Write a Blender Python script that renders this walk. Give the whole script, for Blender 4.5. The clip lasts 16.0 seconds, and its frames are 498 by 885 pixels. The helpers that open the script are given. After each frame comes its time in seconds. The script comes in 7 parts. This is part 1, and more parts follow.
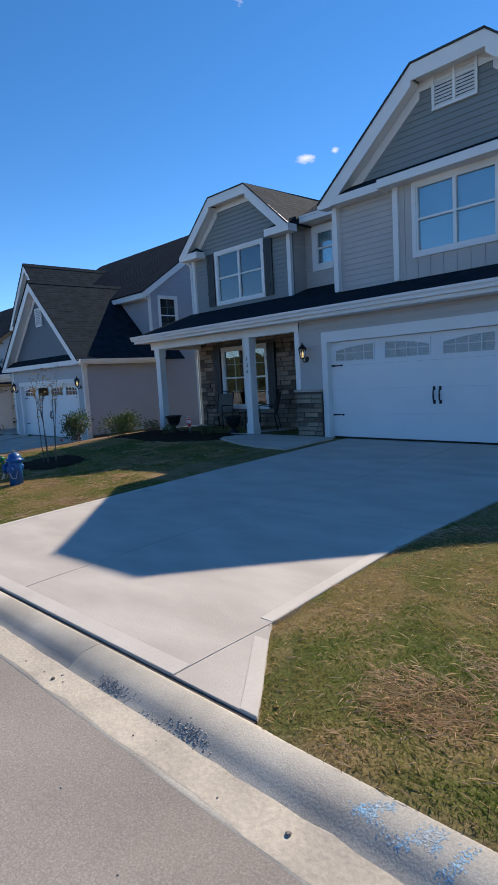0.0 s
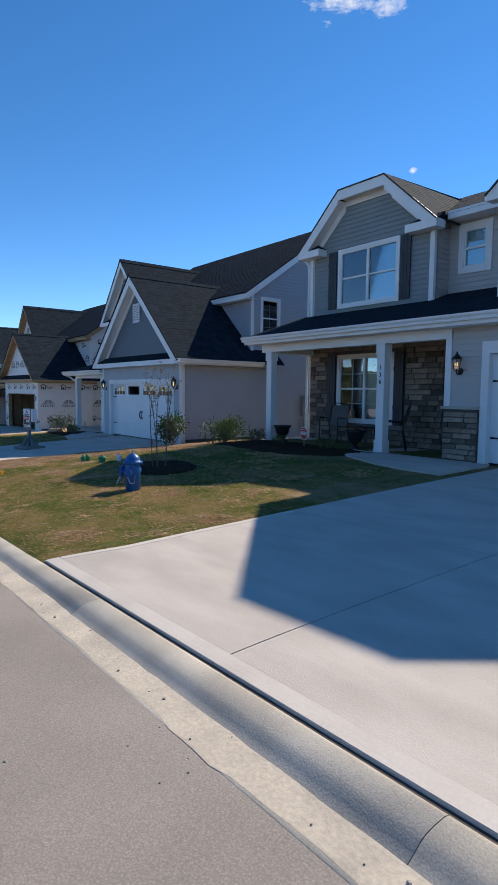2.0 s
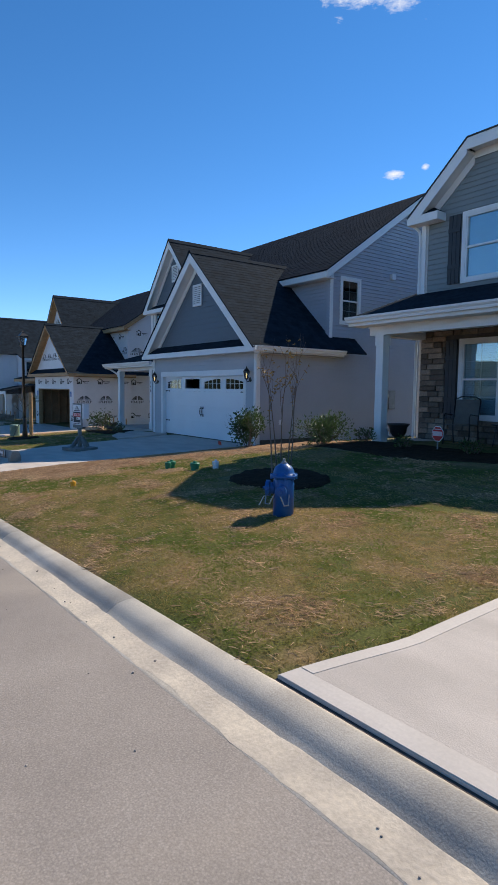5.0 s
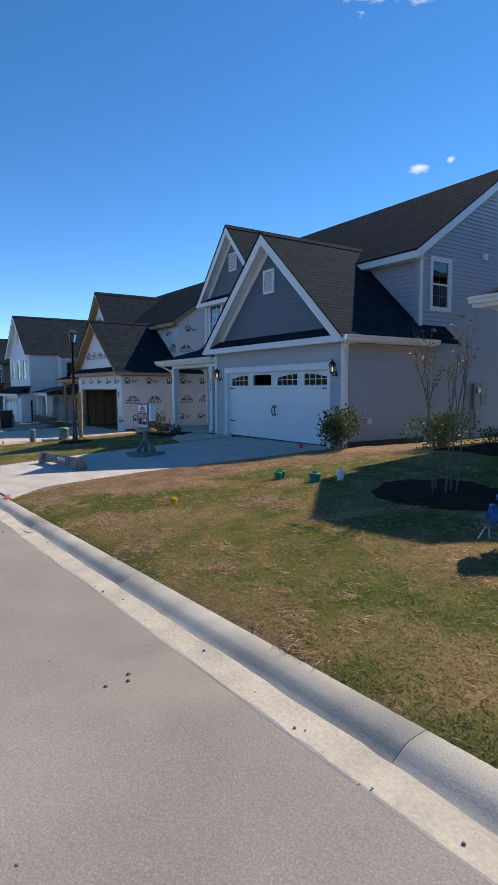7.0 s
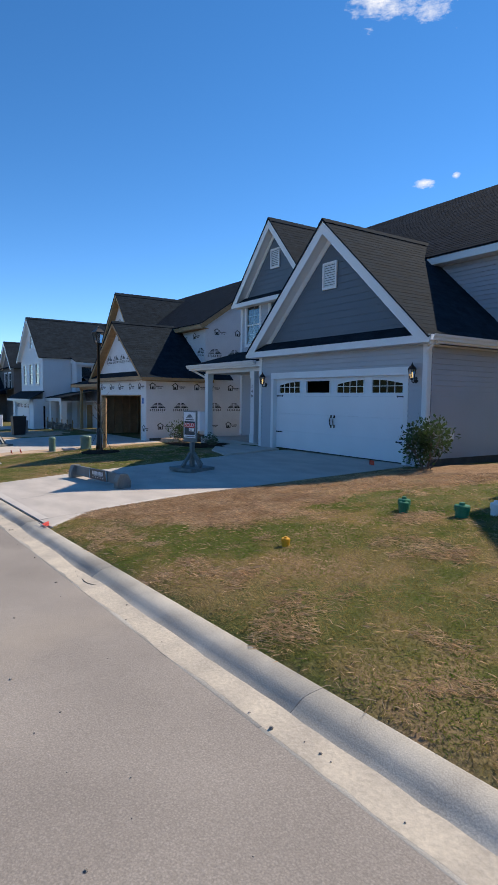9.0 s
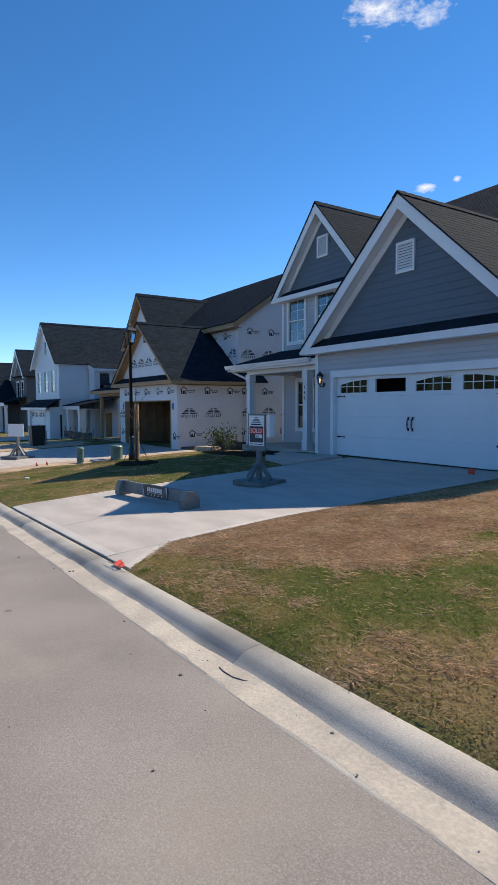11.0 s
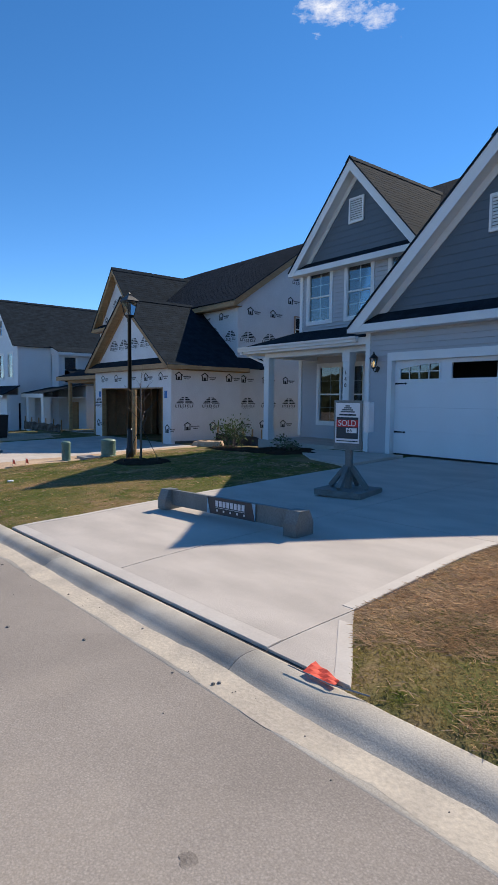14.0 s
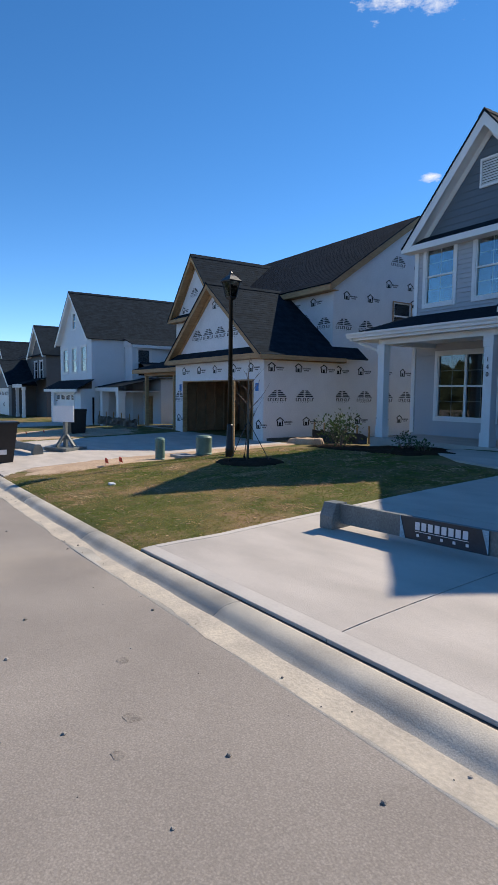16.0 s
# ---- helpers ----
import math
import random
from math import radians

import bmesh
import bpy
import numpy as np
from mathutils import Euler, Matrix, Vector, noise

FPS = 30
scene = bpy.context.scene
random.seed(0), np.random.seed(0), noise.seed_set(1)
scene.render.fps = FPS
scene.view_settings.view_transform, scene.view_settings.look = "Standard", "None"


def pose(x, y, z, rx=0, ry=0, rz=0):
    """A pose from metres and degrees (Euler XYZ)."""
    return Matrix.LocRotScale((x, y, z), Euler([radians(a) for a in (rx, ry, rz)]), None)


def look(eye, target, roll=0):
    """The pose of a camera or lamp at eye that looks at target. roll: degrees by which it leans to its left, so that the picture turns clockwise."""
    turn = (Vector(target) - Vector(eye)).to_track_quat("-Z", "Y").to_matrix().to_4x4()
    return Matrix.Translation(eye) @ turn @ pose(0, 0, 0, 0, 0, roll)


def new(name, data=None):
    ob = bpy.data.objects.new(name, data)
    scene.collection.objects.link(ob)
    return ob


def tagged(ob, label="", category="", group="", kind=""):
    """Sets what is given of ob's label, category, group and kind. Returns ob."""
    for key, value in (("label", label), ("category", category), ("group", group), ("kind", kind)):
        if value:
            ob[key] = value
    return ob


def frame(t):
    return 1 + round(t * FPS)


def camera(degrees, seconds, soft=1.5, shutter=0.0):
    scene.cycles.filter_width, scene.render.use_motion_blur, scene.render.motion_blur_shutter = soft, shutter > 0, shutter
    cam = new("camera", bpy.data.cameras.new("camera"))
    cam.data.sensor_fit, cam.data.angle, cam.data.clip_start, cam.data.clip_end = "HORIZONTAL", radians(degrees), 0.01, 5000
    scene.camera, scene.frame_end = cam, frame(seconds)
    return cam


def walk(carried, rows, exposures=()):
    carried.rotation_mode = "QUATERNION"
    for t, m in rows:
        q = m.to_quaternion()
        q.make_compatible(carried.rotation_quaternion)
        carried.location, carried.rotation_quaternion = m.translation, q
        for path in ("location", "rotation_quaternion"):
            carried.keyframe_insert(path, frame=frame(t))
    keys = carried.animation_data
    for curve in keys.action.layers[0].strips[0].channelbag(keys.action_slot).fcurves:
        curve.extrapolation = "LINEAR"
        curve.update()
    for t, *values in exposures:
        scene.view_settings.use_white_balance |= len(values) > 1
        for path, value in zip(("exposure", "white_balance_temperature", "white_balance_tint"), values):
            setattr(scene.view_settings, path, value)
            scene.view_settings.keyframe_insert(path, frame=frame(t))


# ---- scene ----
cam = camera(46.7, 16.0)
METRES, EYE, TILT, LEAN, TURN = 18.1, 1.5, 0.0, 0.0, 47.0
ROWS = [
    (0.0, 0.0, 0.0, 0.0, -0.38, -6.51, 3.3),
    (0.5, -0.0203, 0.0191, -0.0018, 2.37, -6.14, 2.75),
    (1.0, -0.0412, 0.0389, -0.0039, 3.66, -5.59, 1.46),
    (1.5, -0.0628, 0.0593, -0.0051, 4.63, -5.22, 0.32),
    (2.0, -0.0848, 0.0806, -0.0061, 5.47, -5.06, -0.61),
    (2.5, -0.1058, 0.1031, -0.0067, 6.35, -4.94, -1.08),
    (3.0, -0.1267, 0.1252, -0.0084, 7.03, -4.94, -1.42),
    (5.5, -0.2346, 0.2332, -0.0166, 6.58, -5.42, -0.42),
    (6.0, -0.2574, 0.2549, -0.0177, 7.42, -5.28, 0.24),
    (6.5, -0.2821, 0.2771, -0.0194, 7.95, -5.23, 0.49),
    (7.0, -0.3065, 0.3002, -0.02, 9.0, -5.36, 0.24),
    (7.5, -0.3314, 0.3242, -0.0217, 9.88, -5.35, 0.11),
    (8.0, -0.3522, 0.3495, -0.0224, 9.33, -4.95, -0.56),
    (10.5, -0.4636, 0.4654, -0.03, 9.6, -3.85, -0.36),
    (11.0, -0.4857, 0.488, -0.0315, 9.79, -3.71, 0.25),
    (11.5, -0.5074, 0.5111, -0.0331, 9.67, -3.78, 0.83),
    (12.0, -0.5309, 0.5344, -0.0348, 9.42, -4.42, 0.92),
    (12.5, -0.5528, 0.5578, -0.0356, 8.73, -4.75, 0.79),
    (13.0, -0.5759, 0.5803, -0.0372, 6.65, -4.69, 0.06),
    (13.5, -0.597, 0.6032, -0.0386, 4.86, -4.67, -0.81),
    (14.0, -0.6191, 0.6232, -0.04, 4.52, -4.32, -0.67),
    (14.5, -0.6392, 0.6439, -0.0407, 6.77, -3.8, 0.46),
    (15.0, -0.6612, 0.6651, -0.043, 8.56, -3.53, 0.05),
    (15.5, -0.6827, 0.6865, -0.0445, 9.63, -4.15, -0.58),
    (16.0, -0.7034, 0.7083, -0.0455, 9.83, -4.81, -0.65),
]
walk(cam, [(t, pose(0, 0, EYE, TILT, LEAN, TURN) @ pose(METRES * x, METRES * y, METRES * z, 90 + pitch, roll, yaw)) for t, x, y, z, yaw, pitch, roll in ROWS])

# ---- world, sun ----
SUN_DIR = Vector((-0.52, 6.95, 6.36)).normalized()
world = bpy.data.worlds.new("sky")
scene.world = world
world.use_nodes = True
wn, wl = world.node_tree.nodes, world.node_tree.links
sky = wn.new("ShaderNodeTexSky")
sky.sky_type, sky.sun_disc = "NISHITA", False
sky.sun_elevation = math.asin(SUN_DIR.z)
sky.sun_rotation = math.atan2(SUN_DIR.x, SUN_DIR.y)
sky.air_density, sky.dust_density, sky.ozone_density = 0.56, 0.0, 1.6
wbg = wn["Background"]
wbg.inputs["Strength"].default_value = 0.09
CLOUDS = [((-0.5906, 0.6009, 0.5387), 0.125), ((-0.5358, 0.6647, 0.5206), 0.09), ((-0.6089, 0.7212, 0.3303), 0.04), ((-0.5723, 0.7479, 0.3364), 0.026)]
hue = wn.new("ShaderNodeHueSaturation")
hue.inputs["Hue"].default_value = 0.499
hue.inputs["Saturation"].default_value, hue.inputs["Value"].default_value = 1.27, 2.4
wl.new(sky.outputs[0], hue.inputs["Color"])
# a few small wisps of cloud high over the street
coord = wn.new("ShaderNodeTexCoord")
geo = wn.new("ShaderNodeMapping")
geo.inputs["Scale"].default_value = (1, 1, 2.2)
wl.new(coord.outputs["Generated"], geo.inputs[0])
total = None
for direction, size in CLOUDS:
    dist = wn.new("ShaderNodeVectorMath")
    dist.operation = "DISTANCE"
    dist.inputs[1].default_value = (direction[0], direction[1], direction[2] * 2.2)
    wl.new(geo.outputs[0], dist.inputs[0])
    near = wn.new("ShaderNodeMapRange")
    near.inputs["From Min"].default_value, near.inputs["From Max"].default_value = 0.0, size
    near.inputs["To Min"].default_value, near.inputs["To Max"].default_value = 0.54, 0.0
    wl.new(dist.outputs["Value"], near.inputs["Value"])
    if total is None:
        total = near.outputs[0]
    else:
        both = wn.new("ShaderNodeMath")
        both.operation = "MAXIMUM"
        wl.new(total, both.inputs[0]), wl.new(near.outputs[0], both.inputs[1])
        total = both.outputs[0]
puff = wn.new("ShaderNodeTexNoise")
puff.inputs["Scale"].default_value, puff.inputs["Detail"].default_value, puff.inputs["Roughness"].default_value = 16, 9, 0.68
wl.new(geo.outputs[0], puff.inputs["Vector"])
summed = wn.new("ShaderNodeMath")
summed.operation = "ADD"
wl.new(total, summed.inputs[0]), wl.new(puff.outputs[0], summed.inputs[1])
cover = wn.new("ShaderNodeMapRange")
cover.inputs["From Min"].default_value, cover.inputs["From Max"].default_value = 0.86, 1.08
wl.new(summed.outputs[0], cover.inputs["Value"])
white = wn.new("ShaderNodeMix")
white.data_type = "RGBA"
white.inputs[7].default_value = (11, 11, 11.5, 1)
wl.new(cover.outputs[0], white.inputs[0]), wl.new(hue.outputs[0], white.inputs[6])
wl.new(white.outputs[2], wbg.inputs["Color"])
sun = new("sun", bpy.data.lights.new("sun", "SUN"))
sun.data.energy, sun.data.angle, sun.data.color = 5.8, radians(0.53), (1.0, 0.89, 0.74)
sun.matrix_world = look(SUN_DIR * 60, (0, 0, 0))


# ---- materials ----
def material(name, color, rough=0.7, color2=None, scale=6.0, grain=90.0, bump=0.15, metal=0.0, spec=0.4, amount=0.25, per_object=0.0, per_island=0.0, stretch=(1, 1, 1)):
    """A two-scale surface: broad stains and fine grain, with relief."""
    m = bpy.data.materials.new(name)
    m.use_nodes = True
    n, l = m.node_tree.nodes, m.node_tree.links
    b = n["Principled BSDF"]
    b.inputs["Metallic"].default_value, b.inputs["Specular IOR Level"].default_value = metal, spec
    co = n.new("ShaderNodeTexCoord")
    mp = n.new("ShaderNodeMapping")
    mp.inputs["Scale"].default_value = stretch
    l.new(co.outputs["Object"], mp.inputs[0])
    big = n.new("ShaderNodeTexNoise")
    big.inputs["Scale"].default_value, big.inputs["Detail"].default_value = scale, 5
    fine = n.new("ShaderNodeTexNoise")
    fine.inputs["Scale"].default_value, fine.inputs["Detail"].default_value = grain, 3
    l.new(mp.outputs[0], big.inputs["Vector"]), l.new(mp.outputs[0], fine.inputs["Vector"])
    c2 = color2 or tuple(c * (1 - amount) for c in color)
    ramp = n.new("ShaderNodeValToRGB")
    ramp.color_ramp.elements[0].position, ramp.color_ramp.elements[1].position = 0.35, 0.65
    ramp.color_ramp.elements[0].color, ramp.color_ramp.elements[1].color = (*c2, 1), (*color, 1)
    l.new(big.outputs[0], ramp.inputs[0])
    last = ramp.outputs[0]
    mul = n.new("ShaderNodeMix")
    mul.data_type, mul.blend_type = "RGBA", "MULTIPLY"
    mul.inputs[0].default_value = 1.0
    fr = n.new("ShaderNodeMapRange")
    fr.inputs["From Min"].default_value, fr.inputs["From Max"].default_value = 0.3, 0.7
    fr.inputs["To Min"].default_value, fr.inputs["To Max"].default_value = 1 - amount, 1 + amount * 0.6
    l.new(fine.outputs[0], fr.inputs["Value"])
    l.new(last, mul.inputs[6]), l.new(fr.outputs[0], mul.inputs[7])
    last = mul.outputs[2]
    for source, weight in (("o", per_object), ("i", per_island)):
        if weight:
            if source == "o":
                rnd = n.new("ShaderNodeObjectInfo").outputs["Random"]
            else:
                rnd = n.new("ShaderNodeNewGeometry").outputs["Random Per Island"]
            mr = n.new("ShaderNodeMapRange")
            mr.inputs["To Min"].default_value, mr.inputs["To Max"].default_value = 1 - weight, 1 + weight
            mx = n.new("ShaderNodeMix")
            mx.data_type, mx.blend_type = "RGBA", "MULTIPLY"
            mx.inputs[0].default_value = 1.0
            l.new(rnd, mr.inputs["Value"]), l.new(last, mx.inputs[6]), l.new(mr.outputs[0], mx.inputs[7])
            last = mx.outputs[2]
    l.new(last, b.inputs["Base Color"])
    rr = n.new("ShaderNodeMapRange")
    rr.inputs["To Min"].default_value, rr.inputs["To Max"].default_value = max(rough - 0.12, 0.02), min(rough + 0.1, 1)
    l.new(big.outputs[0], rr.inputs["Value"]), l.new(rr.outputs[0], b.inputs["Roughness"])
    if bump:
        bp = n.new("ShaderNodeBump")
        bp.inputs["Strength"].default_value, bp.inputs["Distance"].default_value = bump, 0.01
        l.new(fine.outputs[0], bp.inputs["Height"]), l.new(bp.outputs[0], b.inputs["Normal"])
    return m


def glass_material(name, tint=(0.55, 0.7, 0.75), gloss=0.07):
    """Window glass: see-through with a mirror's gloss that grows at a slant."""
    m = bpy.data.materials.new(name)
    m.use_nodes = True
    n, l = m.node_tree.nodes, m.node_tree.links
    n.remove(n["Principled BSDF"])
    tr, gl, mix, fz = n.new("ShaderNodeBsdfTransparent"), n.new("ShaderNodeBsdfGlossy"), n.new("ShaderNodeMixShader"), n.new("ShaderNodeFresnel")
    tr.inputs[0].default_value = (*tint, 1)
    gl.inputs["Roughness"].default_value = 0.02
    fz.inputs[0].default_value = 1.5
    ad = n.new("ShaderNodeMath")
    ad.inputs[1].default_value = gloss
    l.new(fz.outputs[0], ad.inputs[0]), l.new(ad.outputs[0], mix.inputs[0])
    l.new(tr.outputs[0], mix.inputs[1]), l.new(gl.outputs[0], mix.inputs[2])
    l.new(mix.outputs[0], n["Material Output"].inputs[0])
    return m


def glow_material(name, color, strength):
    m = bpy.data.materials.new(name)
    m.use_nodes = True
    b = m.node_tree.nodes["Principled BSDF"]
    b.inputs["Base Color"].default_value = (*color, 1)
    b.inputs["Emission Color"].default_value, b.inputs["Emission Strength"].default_value = (*color, 1), strength
    return m


WHITE = material("white_trim_paint", (0.80, 0.80, 0.79), 0.45, scale=1.5, grain=60, bump=0.03, amount=0.06)
DOORWHITE = material("white_steel_door", (0.80, 0.81, 0.82), 0.4, scale=1.2, grain=200, bump=0.05, amount=0.05)
CREAM = material("greige_vinyl_siding", (0.50, 0.475, 0.45), 0.55, scale=1.2, grain=140, bump=0.06, amount=0.07)
SAGE = material("sage_grey_siding", (0.24, 0.265, 0.265), 0.6, scale=1.2, grain=140, bump=0.06, amount=0.08)
BLUEGREY = material("blue_grey_siding", (0.42, 0.42, 0.455), 0.55, scale=1.2, grain=140, bump=0.06, amount=0.07)
SLATE = material("dark_slate_blue_siding", (0.115, 0.145, 0.175), 0.55, scale=1.2, grain=140, bump=0.06, amount=0.09)
PALEGREY = material("pale_grey_siding", (0.47, 0.48, 0.50), 0.55, scale=1.2, grain=140, bump=0.06, amount=0.07)
WHITESIDING = material("white_siding", (0.72, 0.74, 0.76), 0.5, scale=1.2, grain=140, bump=0.06, amount=0.06)
BRICKGREY = material("grey_brown_siding", (0.16, 0.145, 0.135), 0.7, scale=1.2, grain=100, bump=0.1, amount=0.15)
WRAP = material("white_house_wrap", (0.74, 0.72, 0.72), 0.5, scale=2.5, grain=25, bump=0.25, amount=0.06)
INK = material("black_ink", (0.02, 0.02, 0.022), 0.6, bump=0)
BLUETAPE = material("blue_tape", (0.03, 0.18, 0.5), 0.5, bump=0)
SHINGLE = material("charcoal_shingle", (0.022, 0.032, 0.043), 0.95, scale=4, grain=110, bump=0.25, amount=0.35, spec=0.04, per_island=0.12)
SHINGLETAN = material("weathered_grey_shingle", (0.062, 0.073, 0.08), 0.95, scale=4, grain=110, bump=0.3, amount=0.3, spec=0.06, per_island=0.12)
FELT = material("black_roof_edge", (0.012, 0.012, 0.013), 0.8, grain=80, bump=0.2)
LUMBER = material("raw_pine_lumber", (0.46, 0.29, 0.14), 0.7, color2=(0.36, 0.21, 0.1), scale=3, grain=40, bump=0.12, stretch=(1, 1, 6), per_object=0.12)
DARKWOOD = material("shaded_stud_wood", (0.42, 0.25, 0.14), 0.8, scale=3, grain=40, bump=0.12)
SHUTTER = material("charcoal_shutter_paint", (0.035, 0.037, 0.042), 0.5, grain=120, bump=0.06)
STONES = material("ledge_stone", (0.26, 0.20, 0.15), 0.85, color2=(0.13, 0.105, 0.09), scale=5, grain=45, bump=0.7, amount=0.3, per_object=0.6)
MORTAR = material("stone_mortar", (0.12, 0.11, 0.1), 0.95, grain=80, bump=0.4)
CONCRETE = material("broom_finished_concrete", (0.56, 0.50, 0.44), 0.85, color2=(0.46, 0.41, 0.36), scale=1.1, grain=70, bump=0.18, amount=0.08, spec=0.15, stretch=(1, 2.5, 1))
TROWEL = material("trowelled_concrete_edge", (0.60, 0.545, 0.48), 0.75, color2=(0.54, 0.485, 0.425), scale=2.5, grain=60, bump=0.04, amount=0.05, spec=0.2)
KERB = material("kerb_concrete", (0.52, 0.475, 0.405), 0.9, color2=(0.38, 0.345, 0.295), scale=2.2, grain=110, bump=0.16, amount=0.16, spec=0.12)
JOINT = material("expansion_joint_felt", (0.10, 0.078, 0.065), 0.95, grain=60, bump=0.4)
BLACK = material("black_painted_metal", (0.012, 0.012, 0.013), 0.4, grain=100, bump=0.05)
# near-black: the gloom of unlit rooms put into the colour
DARKROOM = material("interior_shade_black", (0.03, 0.032, 0.036), 0.9, bump=0)
BLIND = material("white_blind", (0.78, 0.80, 0.80), 0.7, scale=2, grain=30, bump=0.02, amount=0.05)
GLASS = glass_material("window_glass", (0.72, 0.85, 0.9), 0.16)
DARKGLASS = glass_material("dark_window_glass", (0.3, 0.38, 0.42), 0.07)
CLEARGLASS = glass_material("clear_garage_glass", (0.95, 0.97, 0.98), 0.02)
BULB = glow_material("warm_bulb", (1.0, 0.58, 0.22), 1.6)
HYDRANT = material("blue_hydrant_paint", (0.015, 0.12, 0.36), 0.4, color2=(0.012, 0.09, 0.28), scale=8, grain=90, bump=0.15, amount=0.15)
CHROME = material("chain_steel", (0.5, 0.5, 0.5), 0.35, metal=1.0, bump=0.05)
GREENPLASTIC = material("green_plastic", (0.015, 0.20, 0.10), 0.45, bump=0.05)
PEDESTAL = material("pale_green_steel", (0.17, 0.26, 0.20), 0.5, scale=5, bump=0.08)
WHITEPLASTIC = material("white_plastic", (0.78, 0.78, 0.78), 0.4, bump=0.02, amount=0.05)
YELLOW = material("yellow_plastic", (0.85, 0.42, 0.02), 0.45, bump=0.02)
ORANGE = material("orange_red_flag", (0.85, 0.10, 0.05), 0.6, bump=0.02, amount=0.1)
BARK = material("grey_bark", (0.20, 0.165, 0.13), 0.9, scale=12, grain=80, bump=0.6)
TWIG = material("reddish_twig", (0.21, 0.15, 0.12), 0.9, scale=12, grain=80, bump=0.3)
LEAF = material("glossy_shrub_leaf", (0.075, 0.12, 0.035), 0.45, scale=3, grain=30, bump=0.05, per_island=0.5)
AUTUMN = material("yellow_autumn_leaf", (0.42, 0.24, 0.05), 0.6, scale=3, grain=30, bump=0.05, per_island=0.4)
MULCH = material("dark_brown_mulch", (0.055, 0.035, 0.022), 0.95, color2=(0.03, 0.02, 0.013), scale=8, grain=45, bump=0.9, amount=0.5, spec=0.05)
STRAW = material("pine_straw", (0.38, 0.24, 0.14), 0.95, color2=(0.24, 0.145, 0.08), scale=5, grain=60, bump=0.9, amount=0.5, spec=0.05)
THATCH = material("dry_straw_stalk", (0.62, 0.44, 0.27), 0.85, color2=(0.46, 0.30, 0.17), scale=2.2, grain=60, bump=0.05, amount=0.25, spec=0.15, per_island=0.45)
SAND = material("bare_sandy_soil", (0.55, 0.40, 0.27), 0.95, color2=(0.42, 0.29, 0.19), scale=2, grain=40, bump=0.7, amount=0.3)
POSTGREY = material("grey_painted_timber", (0.20, 0.215, 0.205), 0.6, scale=4, grain=60, bump=0.1)
SIGNWHITE = material("white_sign_sheet", (0.78, 0.78, 0.79), 0.4, bump=0.0, amount=0.04)
SIGNDARK = material("dark_slate_sign", (0.03, 0.045, 0.06), 0.4, bump=0.0)
SIGNTEAL = material("pale_blue_sign_corner", (0.30, 0.50, 0.62), 0.4, bump=0.0)
SIGNRED = material("red_sign", (0.62, 0.03, 0.03), 0.4, bump=0.0)
SIGNPINK = material("pale_pink_sign", (0.75, 0.55, 0.55), 0.4, bump=0.0)
METERGREY = material("grey_meter_steel", (0.30, 0.31, 0.33), 0.5, metal=0.3, bump=0.05)
FABRIC = material("dark_silt_fabric", (0.015, 0.015, 0.016), 0.6, scale=6, bump=0.3)
MESHSEAT = material("taupe_sling_fabric", (0.16, 0.145, 0.125), 0.8, grain=120, bump=0.2)
BINBLACK = material("black_plastic", (0.02, 0.02, 0.022), 0.45, bump=0.05)
STONECHIP = material("small_stone", (0.30, 0.27, 0.24), 0.9, grain=60, bump=0.5, per_island=0.4)


def asphalt_material():
    m = material("worn_asphalt", (0.335, 0.297, 0.262), 0.92, color2=(0.275, 0.243, 0.215), scale=0.9, grain=110, bump=0.2, amount=0.16, spec=0.12)
    n, l = m.node_tree.nodes, m.node_tree.links
    b = n["Principled BSDF"]
    base = b.inputs["Base Color"].links[0].from_socket
    co = n.new("ShaderNodeTexCoord")
    vo = n.new("ShaderNodeTexVoronoi")
    vo.inputs["Scale"].default_value = 85
    l.new(co.outputs["Object"], vo.inputs["Vector"])
    mr = n.new("ShaderNodeMapRange")
    mr.inputs["From Max"].default_value, mr.inputs["To Min"].default_value, mr.inputs["To Max"].default_value = 0.6, 1.14, 0.88
    l.new(vo.outputs["Distance"], mr.inputs["Value"])
    mx = n.new("ShaderNodeMix")
    mx.data_type, mx.blend_type = "RGBA", "MULTIPLY"
    mx.inputs[0].default_value = 1.0
    l.new(base, mx.inputs[6]), l.new(mr.outputs[0], mx.inputs[7])
    # sandy patches with a shape of their own
    no = n.new("ShaderNodeTexNoise")
    no.inputs["Scale"].default_value, no.inputs["Detail"].default_value = 0.8, 6
    l.new(co.outputs["Object"], no.inputs["Vector"])
    rp = n.new("ShaderNodeMapRange")
    rp.inputs["From Min"].default_value, rp.inputs["From Max"].default_value, rp.inputs["To Max"].default_value = 0.55, 0.75, 0.35
    l.new(no.outputs[0], rp.inputs["Value"])
    m2 = n.new("ShaderNodeMix")
    m2.data_type = "RGBA"
    m2.inputs[7].default_value = (0.44, 0.375, 0.30, 1)
    l.new(rp.outputs[0], m2.inputs[0]), l.new(mx.outputs[2], m2.inputs[6]), l.new(m2.outputs[2], b.inputs["Base Color"])
    return m


def gutter_material():
    m = material("sandy_gutter_concrete", (0.60, 0.52, 0.41), 0.92, color2=(0.46, 0.40, 0.325), scale=3.2, grain=45, bump=0.3, amount=0.13, spec=0.2)
    return m


